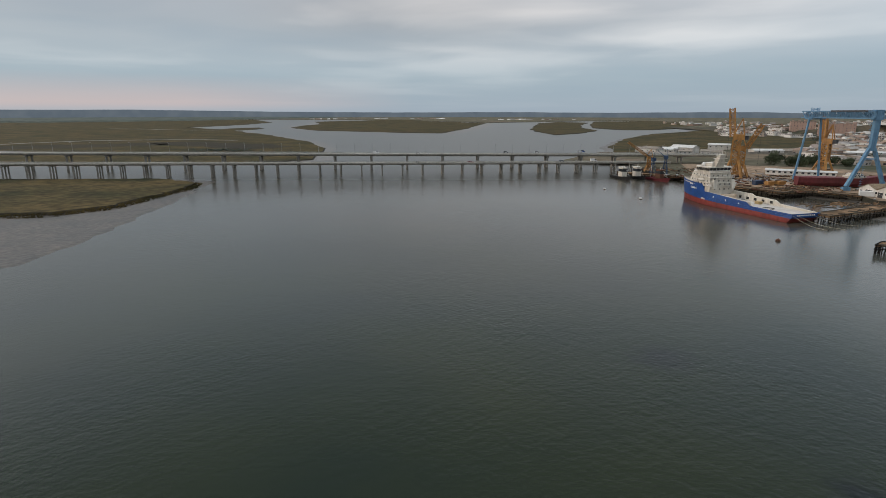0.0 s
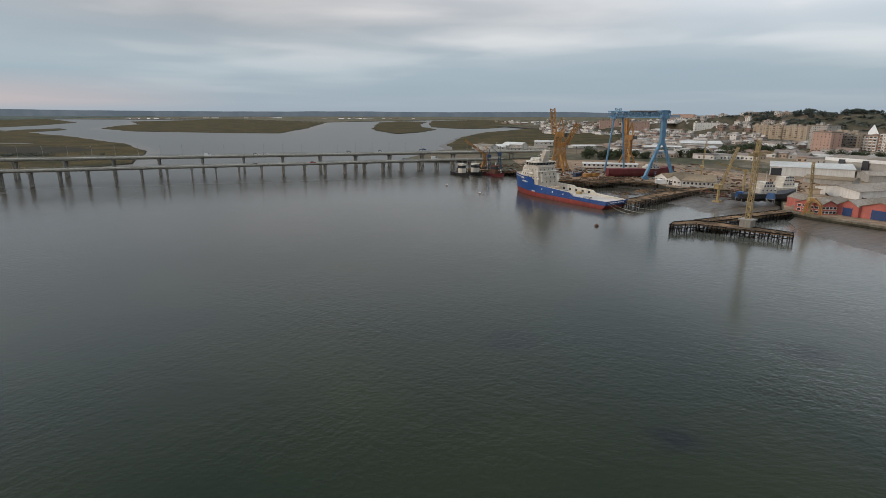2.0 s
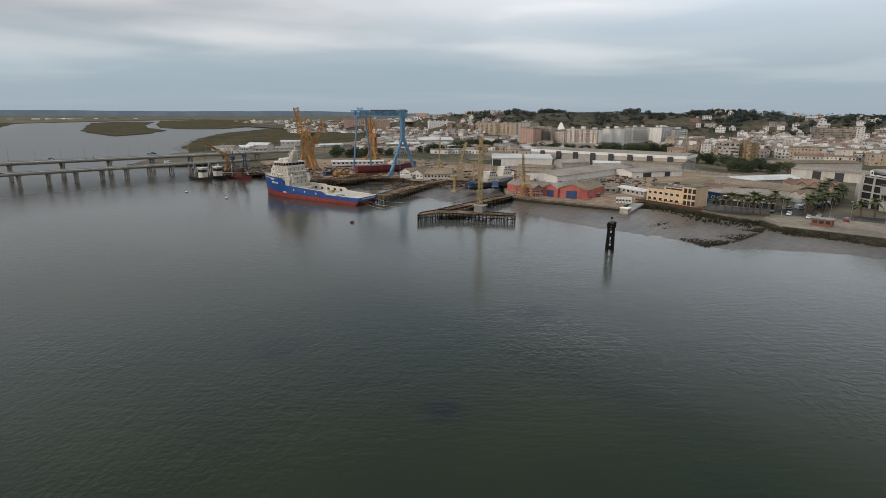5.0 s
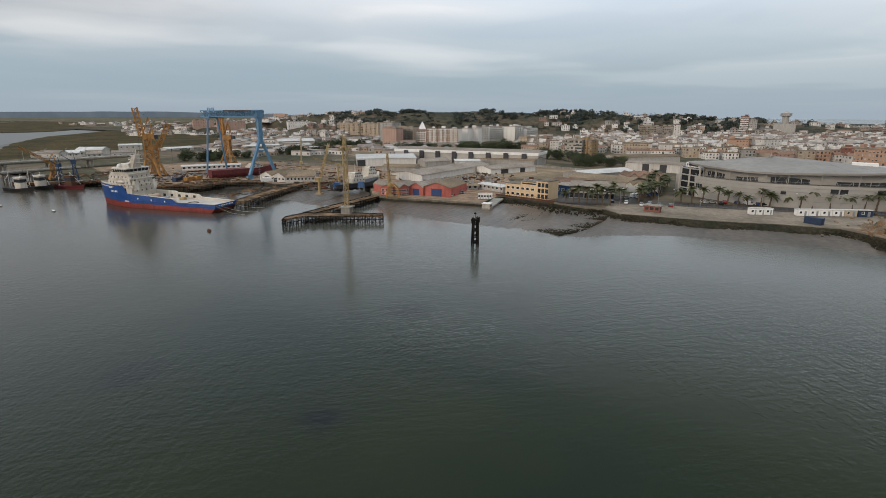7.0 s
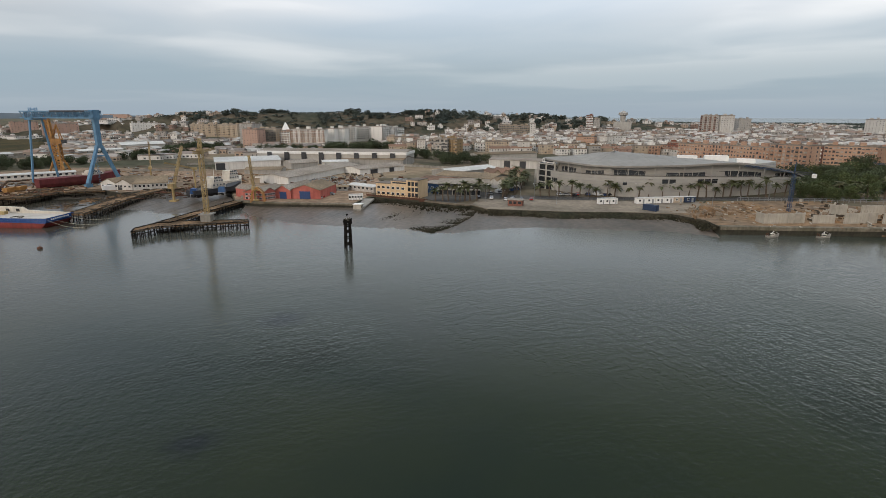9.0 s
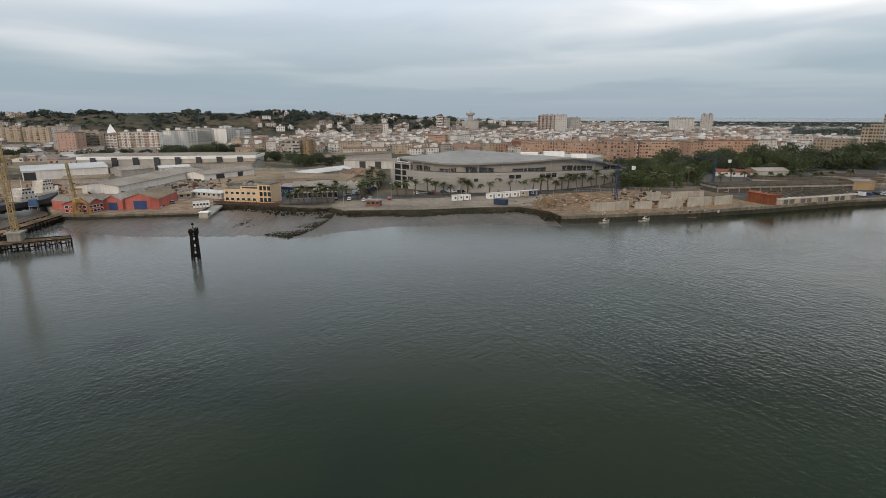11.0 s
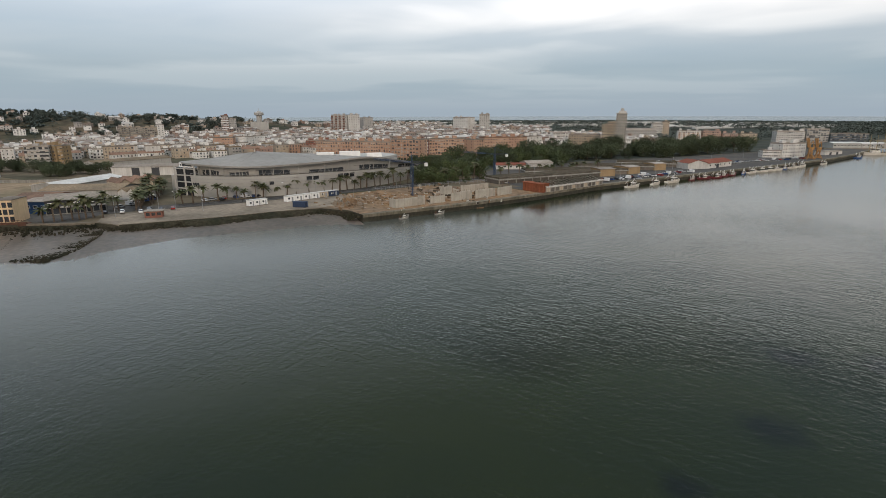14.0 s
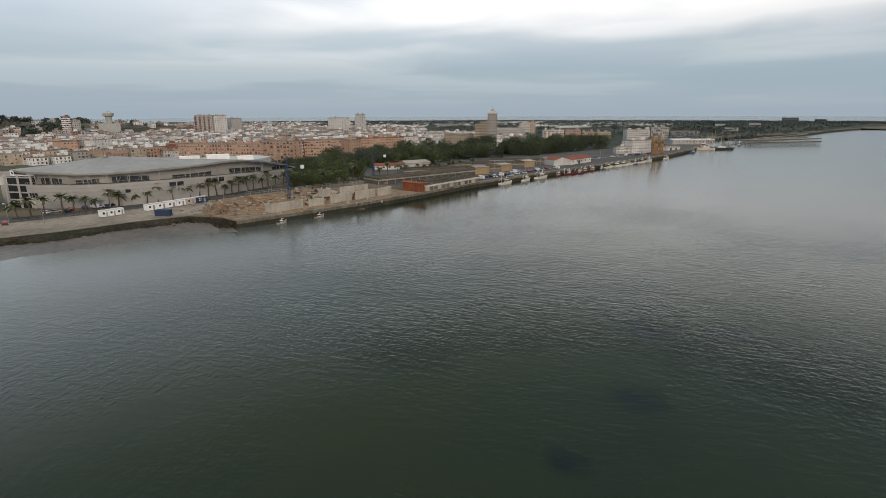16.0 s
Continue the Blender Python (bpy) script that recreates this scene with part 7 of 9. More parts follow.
# ---- houses of the old town ----
def house_kind(w, d, floors, wall, roof, pitch, label, seed):
    rnd = random.Random(seed)
    th = thing("house", 0, 0, 0, 0, label, "house", "houses of the old town")
    H = floors * 3.0
    g = Geo()
    g.box(-w / 2, -d / 2, -1, w / 2, d / 2, H)
    part("wall", g, wall, th)
    g = Geo()
    if pitch:
        g.section([(-d / 2 - 0.3, H + 0.02), (0, H + pitch), (d / 2 + 0.3, H + 0.02)], -w / 2 - 0.3, w / 2 + 0.3)
        part("roof", g, roof, th)
    else:
        g.box(-w / 2 - 0.1, -d / 2 - 0.1, H + 0.01, w / 2 + 0.1, d / 2 + 0.1, H + 0.2)
        for a in ((-w / 2 - 0.1, -d / 2 - 0.1, w / 2 + 0.1, -d / 2 + 0.15), (-w / 2 - 0.1, d / 2 - 0.15, w / 2 + 0.1, d / 2 + 0.1), (-w / 2 - 0.1, -d / 2, -w / 2 + 0.15, d / 2), (w / 2 - 0.15, -d / 2, w / 2 + 0.1, d / 2)):
            g.box(a[0], a[1], H + 0.2, a[2], a[3], H + 1.1)
        part("roof", g, roof, th)
        for k in range(2):
            g = Geo()
            x, y, a, h = rnd.uniform(-w * 0.4, w * 0.15), rnd.uniform(-d * 0.3, d * 0.1), rnd.uniform(2.0, 4.5), rnd.uniform(2.2, 3.4)
            g.box(x, y, H + 0.2, x + a, y + 3.4, H + h)
            g.box(x - 0.2, y - 0.2, H + h, x + a + 0.2, y + 3.6, H + h + 0.18)
            part("roof_hut", g, rnd.choice(("white_bright", wall)), th)
    g = Geo()
    for k in range(rnd.choice((2, 3, 4))):
        x, y = rnd.uniform(-w * 0.45, w * 0.4), rnd.uniform(-d * 0.3, d * 0.3)
        g.box(x, y, H, x + 0.8, y + 0.7, H + rnd.uniform(1.2, 2.8))
        g.beam((x + 1.4, y, H), (x + 1.4, y, H + 3.4), 0.09)
    tagged(part("chimney", g, "grey_wall", th), kind="stuff")
    n = max(3, int(w / 2.7))
    panes, blinds, slabs = Geo(), Geo(), Geo()
    for f in range(floors):
        for k in range(n):
            x, a, h = -w / 2 + (k + 0.5) * w / n, rnd.choice((0.8, 1.0, 1.2, 1.6)), rnd.choice((1.2, 1.4, 2.0))
            if rnd.random() < 0.12:
                continue
            (blinds if rnd.random() < 0.35 else panes).box(x - a / 2, -d / 2 - 0.05, f * 3 + 2.5 - h, x + a / 2, -d / 2 + 0.02, f * 3 + 2.5)
            if f and rnd.random() < 0.4:
                slabs.box(x - w / n * 0.48, -d / 2 - 1.0, f * 3 - 0.08, x + w / n * 0.48, -d / 2 + 0.02, f * 3 + 0.06)
                slabs.box(x - w / n * 0.48, -d / 2 - 1.0, f * 3 + 0.06, x + w / n * 0.48, -d / 2 - 0.92, f * 3 + 0.9)
        for y in (-d * 0.2, d * 0.25):
            panes.box(-w / 2 - 0.05, y - 0.45, f * 3 + 1.1, -w / 2 + 0.02, y + 0.45, f * 3 + 2.4)
    tagged(part("glazing", panes, "far_glass", th), kind="stuff")
    if blinds.v:
        tagged(part("blind", blinds, "blind", th), kind="stuff")
    if slabs.v:
        tagged(part("balcony", slabs, wall, th), kind="stuff")
    return th


random.seed(11)
KINDS = [(11, 10, 3, "white_bright", "terrace", 0, "white town house with flat roof terrace"), (17, 11, 2, "white_bright", "terrace", 0, "white row of flats with parapet"),
         (11, 10, 2, "white", "tile", 2.2, "low white house with clay tile roof"), (14, 12, 2, "tan", "terrace", 0, "sand coloured flats with flat roof"),
         (15, 11, 2, "white_bright", "tile", 2.4, "white house with broad clay tile roof"), (13, 12, 2, "pink", "tile", 1.8, "pink rendered house under clay tiles"),
         (20, 11, 2, "white", "tile", 2.0, "long white terrace under brown tiles"), (12, 10, 3, "grey_wall", "roof_tan", 0, "grey rendered town house"),
         (16, 11, 3, "white_bright", "terrace", 0, "wide white flats with parapet"), (13, 11, 3, "tan", "terrace", 0, "tall sand coloured flats with flat roof"),
         (9, 10, 3, "white_bright", "terrace", 0, "narrow white flats with roof hut"), (19, 10, 2, "tan", "tile", 2.2, "low tan row under clay tiles"),
         (12, 10, 2, "white_bright", "roof_tan", 0, "low white house with dusty roof"), (15, 10, 3, "brick", "terrace", 0, "brick flats with flat roof and huts")]
kinds = [house_kind(*k, i) for i, k in enumerate(KINDS)]


def free_of_others(x, y):
    az, r = math.degrees(math.atan2(x, y)), math.hypot(x, y)
    if az < 63.5 and r < 1010:
        return False
    if az > 96 and r < 640:
        return False
    if 87 < az <= 96 and r < 580:
        return False
    if az < 75 and r < 600:
        return False
    return r > 560


spots, rest = [], []
turn = radians(22)
for i in range(-80, 130):
    for j in range(-120, 90):
        u, v = i * 15.0 + random.uniform(-2, 2) + (i // 3) * 6, j * 12.5 + random.uniform(-1.5, 1.5) + (j // 2) * 6
        x, y = 700 + u * math.cos(turn) - v * math.sin(turn), 100 + u * math.sin(turn) + v * math.cos(turn)
        az, r = math.degrees(math.atan2(x, y)), math.hypot(x, y)
        if not free_of_others(x, y) or random.random() < 0.10 or x < 300:
            continue
        if 64 < az < 104 and r < 830:
            spots.append((r, x, y, az))
        elif 70 < az < 127 and 680 < r < (1750 if az < 106 else 1250 if az < 117 else 960):
            if hill_z(x, y) < 5.5 or random.random() < 0.05:
                rest.append((x, y))
spots.sort()
used = set()
for k, (r, x, y, az) in enumerate(spots):
    if k >= 112:
        rest.append((x, y))
        continue
    kind = random.randrange(len(kinds))
    m = pose(x, y, max(2.9, hill_z(x, y)), 0, 0, 22 - 90 + random.uniform(-8, 8))
    if kind in used:
        copy_thing(kinds[kind], m)
    else:
        kinds[kind].matrix_basis = m
        used.add(kind)
# sparse quarters north of the hill and on the hill
for k in range(34):
    az, r = radians(random.uniform(21, 36)), random.uniform(2000, 2600)
    rest.append((r * math.sin(az), r * math.cos(az)))
for k in range(110):
    az, r = radians(random.uniform(26.5, 39)), random.uniform(1150, 1700)
    rest.append((r * math.sin(az), r * math.cos(az)))
for k in range(230):
    az, r = radians(random.uniform(35, 48)), random.uniform(900, 1900)
    rest.append((r * math.sin(az), r * math.cos(az)))
for k in range(170):
    az, r = radians(random.uniform(33, 57)), random.uniform(560, 900)
    rest.append((r * math.sin(az), r * math.cos(az)))
for k in range(40):
    az, r = radians(random.uniform(66, 96)), random.uniform(1060, 1260)
    rest.append((r * math.sin(az), r * math.cos(az)))


def island_material(name, colours, rough=0.85):
    """Gives each loose piece of a mesh one of several colours."""
    m = bpy.data.materials.new(name)
    m.use_nodes = True
    n, l = m.node_tree.nodes, m.node_tree.links
    b = n["Principled BSDF"]
    b.inputs["Roughness"].default_value = rough
    geo, ramp, hsv, tex, tc, mr = [n.new("ShaderNode" + k) for k in ("NewGeometry", "ValToRGB", "HueSaturation", "TexNoise", "TexCoord", "MapRange")]
    ramp.color_ramp.interpolation = "CONSTANT"
    while len(ramp.color_ramp.elements) < len(colours):
        ramp.color_ramp.elements.new(0.5)
    for i, (e, c) in enumerate(zip(ramp.color_ramp.elements, colours)):
        e.position, e.color = i / len(colours), (*c, 1)
    l.new(geo.outputs["Random Per Island"], ramp.inputs[0])
    l.new(ramp.outputs[0], hsv.inputs["Color"])
    tex.inputs["Scale"].default_value = 0.5
    l.new(tc.outputs["Object"], tex.inputs["Vector"])
    mr.inputs["To Min"].default_value, mr.inputs["To Max"].default_value = 0.75, 1.25
    l.new(tex.outputs[0], mr.inputs["Value"])
    l.new(mr.outputs[0], hsv.inputs["Value"])
    l.new(hsv.outputs[0], b.inputs["Base Color"])
    return m


MAT["town_walls"] = island_material("town_walls", [(0.64, 0.62, 0.595), (0.72, 0.70, 0.675), (0.28, 0.235, 0.20), (0.46, 0.43, 0.40), (0.25, 0.17, 0.135), (0.36, 0.335, 0.31), (0.66, 0.635, 0.605), (0.60, 0.57, 0.54), (0.40, 0.31, 0.24)])
MAT["town_roofs"] = island_material("town_roofs", [(0.30, 0.27, 0.245), (0.21, 0.175, 0.15), (0.38, 0.36, 0.335), (0.16, 0.14, 0.125), (0.22, 0.155, 0.12), (0.44, 0.425, 0.40)])


def far_town():
    walls, roofs, panes = Geo(), Geo(), Geo()
    for x, y in rest:
        z = max(2.9, hill_z(x, y))
        a = radians(22 + random.choice((0, 90)) + random.uniform(-6, 6))
        w, d = random.uniform(7, 19), random.uniform(7, 11)
        fl = random.choice((1, 2, 2, 2, 3)) if x < 1.1 * y else random.choice((1, 1, 1, 2)) if x < 1.6 * y and math.hypot(x, y) < 905 else random.choice((2, 2, 2, 3, 3)) if math.hypot(x, y) < 1000 else random.choice((2, 2, 3, 3, 4)) if math.hypot(x, y) < 1700 else random.choice((1, 2, 2, 3))
        if hill_z(x, y) > 12:
            fl = min(fl, 2)
        low = x < 1.6 * y and math.hypot(x, y) < 905
        if x < 0.85 * y:
            fl, w = random.choice((1, 1, 1, 2)), random.uniform(9, 30)
        if low:
            fl, w = 1, random.uniform(10, 26)
        H = fl * (4.0 if low else 3.0)
        c, s = math.cos(a), math.sin(a)
        P2 = lambda px, py: (x + px * c - py * s, y + px * s + py * c)
        poly = [P2(-w / 2, -d / 2), P2(w / 2, -d / 2), P2(w / 2, d / 2), P2(-w / 2, d / 2)]
        walls.prism(poly, z - 4, z + H)
        o = 0.25
        poly2 = [P2(-w / 2 - o, -d / 2 - o), P2(w / 2 + o, -d / 2 - o), P2(w / 2 + o, d / 2 + o), P2(-w / 2 - o, d / 2 + o)]
        if random.random() < 0.3:
            ridge = [P2(-w / 2, 0.0), P2(w / 2, 0.0), P2(w / 2, 0.1), P2(-w / 2, 0.1)]
            roofs.prism(poly2, z + H + 0.02, z + H + 2.2, ridge)
        else:
            roofs.prism(poly2, z + H + 0.02, z + H + 0.5)
            if random.random() < 0.75 and not low:
                q = random.uniform(-w * 0.25, w * 0.2)
                walls.prism([P2(q - 2.2, -2), P2(q + 2, -2), P2(q + 2, 2.5), P2(q - 2.2, 2.5)], z + H + 0.5, z + H + 3)
            if fl > 2:
                for f in range(1, fl):
                    walls.prism([P2(-w * 0.48, -d / 2 - 0.9), P2(w * 0.3, -d / 2 - 0.9), P2(w * 0.3, -d / 2), P2(-w * 0.48, -d / 2)], z + f * 3 - 0.1, z + f * 3 + 0.8)
        for f in range(fl):
            for face in range(4):
                ww, dd = (w, d) if face % 2 == 0 else (d, w)
                mid = Vector(P2(0, 0))
                e0, e1 = Vector(poly[face]), Vector(poly[(face + 1) % 4])
                nn = Vector(((e1 - e0).y, -(e1 - e0).x)).normalized()
                if nn.dot(mid) > 0:
                    continue
                cnt = max(2, int(ww / 3.6))
                for k in range(cnt):
                    if random.random() < 0.2:
                        continue
                    p = e0.lerp(e1, (k + random.uniform(0.2, 0.4)) / cnt) + nn * 0.06
                    q = e0.lerp(e1, (k + random.uniform(0.55, 0.85)) / cnt) + nn * 0.06
                    zz = z + f * 3 + random.uniform(0.7, 1.1)
                    panes.add([(p.x, p.y, zz), (q.x, q.y, zz), (q.x, q.y, zz + 1.5), (p.x, p.y, zz + 1.5)], [(0, 1, 2, 3)])
    ob = tagged(part("far_houses", walls, "town_walls"), "crowded pale houses of the town", "houses", kind="stuff")
    part("roofs", roofs, "town_roofs", ob)
    part("windows", panes, "far_glass", ob)


far_town()


# ---- trees ----
def leaf_cloud(blobs, count, size, seed):
    """Many small tilted leaf clumps spread through a few rounded masses."""
    rnd = random.Random(seed)
    g = Geo()
    total = sum(b[3] for b in blobs)
    for cx, cy, cz, r, flat in blobs:
        for k in range(max(8, int(count * r / total))):
            v = Vector((rnd.gauss(0, 1), rnd.gauss(0, 1), rnd.gauss(0, 1)))
            v.normalize()
            v *= r * (0.55 + 0.5 * rnd.random() ** 0.6)
            p = Vector((cx + v.x, cy + v.y, cz + v.z * flat))
            s = size * rnd.uniform(0.5, 1.3)
            a = Vector((rnd.gauss(0, 1), rnd.gauss(0, 1), rnd.gauss(0, 0.6))).normalized()
            b = a.cross(Vector((rnd.gauss(0, 1), rnd.gauss(0, 1), rnd.gauss(0, 1)))).normalized()
            g.add([tuple(p - a * s - b * s * 0.3), tuple(p + b * s * 0.7), tuple(p + a * s - b * s * 0.2), tuple(p - b * s * 0.8)], [(0, 1, 2, 3)])
    return g


def tree_kind(name, h, blobs, mat, label, category, seed, count=1300, size=0.44):
    th = thing(name, 0, 0, 0, 0, label, category, "trees")
    g = Geo()
    top = max(b[2] for b in blobs)
    g.beam((0, 0, -0.5), (0.2, 0.1, top * 0.55), 0.5, n=7, w2=0.3)
    for cx, cy, cz, r, fl in blobs:
        g.beam((0.2, 0.1, top * 0.4), (cx * 0.8, cy * 0.8, cz), 0.25, n=5, w2=0.08)
    part("trunk", g, "bark", th)
    part("crown", leaf_cloud(blobs, count, size, seed), mat, th)
    return th


def blobs(h, w, n, seed, low=0.24, flat=0.9):
    rnd = random.Random(seed)
    out = [(0, 0, h * 0.58, w * 0.42, flat)]
    for k in range(n):
        a = 2 * math.pi * k / n + rnd.uniform(-0.4, 0.4)
        rr = w * rnd.uniform(0.18, 0.34)
        out.append((rr * math.cos(a), rr * math.sin(a), h * rnd.uniform(low, 0.78), w * rnd.uniform(0.22, 0.32), flat))
    return out


TREES = {
    "dark": [tree_kind("tree", 11, blobs(11, 13, 7, 1), "leaf_dark", "dense dark green broadleaf tree", "tree", 1),
             tree_kind("tree", 13, blobs(13, 12, 8, 2), "leaf_dark", "tall dark green broadleaf tree", "tree", 2),
             tree_kind("tree", 9, blobs(9, 12, 7, 3), "leaf_dark", "broad dark evergreen tree", "tree", 3)],
    "green": [tree_kind("tree", 11, blobs(11, 11, 7, 4, 0.22, 1.0), "leaf_green", "fresh olive green tree with loose crown", "tree", 4),
              tree_kind("tree", 13, blobs(13, 9, 8, 5, 0.2, 1.1), "leaf_green", "tall yellow green poplar-like tree", "tree", 5)],
    "bush": [tree_kind("bush", 3, [(0, 0, 1.4, 1.7, 0.7), (1.4, 0.6, 1.1, 1.2, 0.7), (-1.2, -0.4, 1.1, 1.2, 0.7)], "leaf_green", "low olive green bush", "bush", 7, 240, 0.3)],
}
planted = {}


def plant(kind, x, y, z=3.0, scale=1.0):
    v = random.choice(TREES[kind])
    m = pose(x, y, z, 0, 0, random.uniform(0, 360)) @ Matrix.Diagonal((scale * random.uniform(0.9, 1.1), scale * random.uniform(0.9, 1.1), scale * random.uniform(0.85, 1.15), 1))
    if v not in planted:
        planted[v] = True
        v.matrix_basis = m
        return v
    c = copy_thing(v, pose(0, 0, 0))
    c.matrix_basis = m
    return c


def grove(a, b, depth, count, kinds_, z=3.0, scale=(0.8, 1.2)):
    """Trees along a line from a to b, spread backwards."""
    d = Vector(b) - Vector(a)
    nn = Vector((-d.y, d.x)).normalized()
    for k in range(count):
        p = Vector(a) + d * random.random() + nn * (depth * random.random())
        plant(random.choice(kinds_), p.x, p.y, z, random.uniform(*scale))


random.seed(5)
D, G2 = ["dark"], ["dark", "dark", "green"]
grove((261.2, 448.8), (287.4, 425.4), 40, 16, D, scale=(0.55, 0.8))
grove((295.7, 435.8), (332.2, 429.9), 20, 10, D, scale=(0.5, 0.7))
grove((350.1, 436.2), (424.4, 419.0), 16, 18, D, scale=(0.5, 0.8))
grove((444.7, 426.5), (501.6, 435.2), 40, 18, D, scale=(0.8, 1.1))
grove((481.9, 384.7), (523.5, 323.5), 20, 18, D, scale=(0.5, 0.8))
grove((503.3, 310.8), (549.7, 259.7), 30, 22, D, scale=(0.75, 1.05))
grove((457.1, 205.7), (472.6, 186.3), 20, 12, D, scale=(0.7, 0.9))
grove((463.1, 178.0), (455.4, 160.9), 14, 6, D, scale=(0.7, 0.9))
grove((420.6, 155.1), (433.7, 119.3), 20, 14, D, scale=(0.6, 0.9))
# the park beside the shopping centre
grove((407.2, -63.3), (351.6, -92.5), 60, 20, ["dark"], scale=(0.6, 0.9))
grove((330.1, -79.5), (322.5, -121.9), 45, 24, ["green", "green", "dark"], scale=(0.6, 0.95))
grove((309.2, -74.4), (309.7, -124.5), 14, 22, ["green", "bush", "bush"], scale=(0.5, 0.8))
grove((400.6, -109.9), (377.4, -207.6), 50, 30, ["dark", "dark", "green"], scale=(0.7, 1.0))
grove((431, -150), (404, -178), 30, 9, ["dark", "dark", "green"], scale=(0.9, 1.3))
grove((404, -178), (405, -218), 40, 13, ["dark", "dark", "green"], scale=(0.9, 1.3))
grove((405, -218), (424, -284), 60, 19, ["dark"], scale=(1.0, 1.45))
grove((451.1, -123.8), (415.2, -300.2), 50, 10, ["dark"], scale=(1.0, 1.4))
grove((424, -284), (428, -362), 60, 20, ["dark"], scale=(1.1, 1.55))
grove((430, -362), (453, -472), 70, 27, ["dark"], scale=(1.1, 1.55))
def hill_wood():
    """Rounded crowns along the crest and down the slope of the hill, too far to count."""
    rnd = random.Random(17)
    g, trunks = Geo(), Geo()
    for (x0, y0, z0), (x1, y1, z1) in zip(RIDGE, RIDGE[1:6]):
        for k in range(135):
            t = rnd.random()
            off = rnd.choice((0, 0, 0, -1, -1)) * rnd.uniform(15, 170) + rnd.uniform(-12, 12)
            x, y = x0 + (x1 - x0) * t, y0 + (y1 - y0) * t
            r = math.hypot(x, y)
            x, y = x * (1 + off / r), y * (1 + off / r)
            if noise.noise((x * 0.011, y * 0.011, 2.0)) < -0.05:
                continue
            z = hill_z(x, y)
            w, h = rnd.uniform(4.0, 9.5), rnd.uniform(5, 11)
            trunks.beam((x, y, z - 1), (x, y, z + h * 0.6), 0.6)
            crown = [(x + rnd.uniform(-0.5, 0.5) * w, y + rnd.uniform(-0.5, 0.5) * w, z + h * rnd.uniform(0.2, 0.75), w * rnd.uniform(0.4, 0.7), 0.8) for i in range(5)]
            c = leaf_cloud(crown, 190, 1.45, k)
            g.add(c.v, c.f)
    wood = tagged(part("hill_wood", g, "hazed_leaf"), "dark round trees along the crest of the hill", "woods", kind="stuff")
    part("trunks", trunks, "bark", wood)


hill_wood()


def far_woods():
    """Woods and scrub too far to count, as one mass of clumps."""
    g = Geo()
    rnd = random.Random(3)

    def clump(x, y, z, r, h):
        k = 24
        for i in range(k):
            v = Vector((rnd.gauss(0, 1), rnd.gauss(0, 1), 0))
            p = Vector((x, y, z)) + v * r * 0.45 + Vector((0, 0, h * rnd.uniform(0.1, 1.0)))
            s = r * rnd.uniform(0.15, 0.32)
            a = Vector((rnd.gauss(0, 1), rnd.gauss(0, 1), rnd.gauss(0, 0.4))).normalized()
            b = a.cross(Vector((rnd.gauss(0, 0.5), rnd.gauss(0, 0.5), 1))).normalized()
            g.add([tuple(p - a * s - b * s * 0.4), tuple(p + b * s * 0.8), tuple(p + a * s - b * s * 0.3), tuple(p - b * s * 0.7)], [(0, 1, 2, 3)])
    for k in range(1500):
        az, r = radians(rnd.uniform(92, 160)), rnd.uniform(2150, 2330)
        clump(r * math.sin(az), r * math.cos(az), 3, 9, 6.0)
    for k in range(5200):
        az, r = radians(rnd.uniform(98, 152)), rnd.uniform(900, 2250)
        if r * math.sin(az) < 680 or noise.noise((r * math.sin(az) * 0.004, r * math.cos(az) * 0.004, 1.0)) < -0.12:
            continue
        clump(r * math.sin(az), r * math.cos(az), 3, 7, rnd.uniform(5, 9))
    for k in range(1500):
        az, r = radians(rnd.uniform(43, 92)), rnd.uniform(900, 1330)
        x, y = r * math.sin(az), r * math.cos(az)
        if hill_z(x, y) > 9 and noise.noise((x * 0.01, y * 0.01, 8.0)) > -0.25 + 0.3 * max(0, (math.degrees(az) - 66) / 20):
            clump(x, y, hill_z(x, y) - 0.5, 8, rnd.uniform(1.5, 3.5))
    for k in range(500):
        az, r = radians(rnd.uniform(20, 60)), rnd.uniform(520, 1500)
        x, y = r * math.sin(az), r * math.cos(az)
        if y > 1.4 * x + 120 or noise.noise((x * 0.006, y * 0.006, 4.0)) < 0.0:
            continue
        clump(x, y, 2.5, 5, 5)
    for k in range(1300):
        az, r = radians(rnd.uniform(66, 112)), rnd.uniform(600, 1500)
        x, y = r * math.sin(az), r * math.cos(az)
        clump(x, y, max(3, hill_z(x, y)), 4, rnd.uniform(5, 10))
    for k in range(60):
        x, y = rnd.gauss(-250, 25), rnd.gauss(640, 12)
        clump(x, y, 1, 2.6, 2.0)
    for k in range(700):
        q, y = rnd.uniform(0, 1) ** 1.5, rnd.uniform(-1900, -640)
        x = 455 - (y + 640) * 0.3 + q * 420
        clump(x, y, 3, 5, rnd.uniform(3, 6))
    tagged(part("far_woods", g, "hazed_leaf"), "dark woods and scrub along the plain", "woods", kind="stuff")


far_woods()


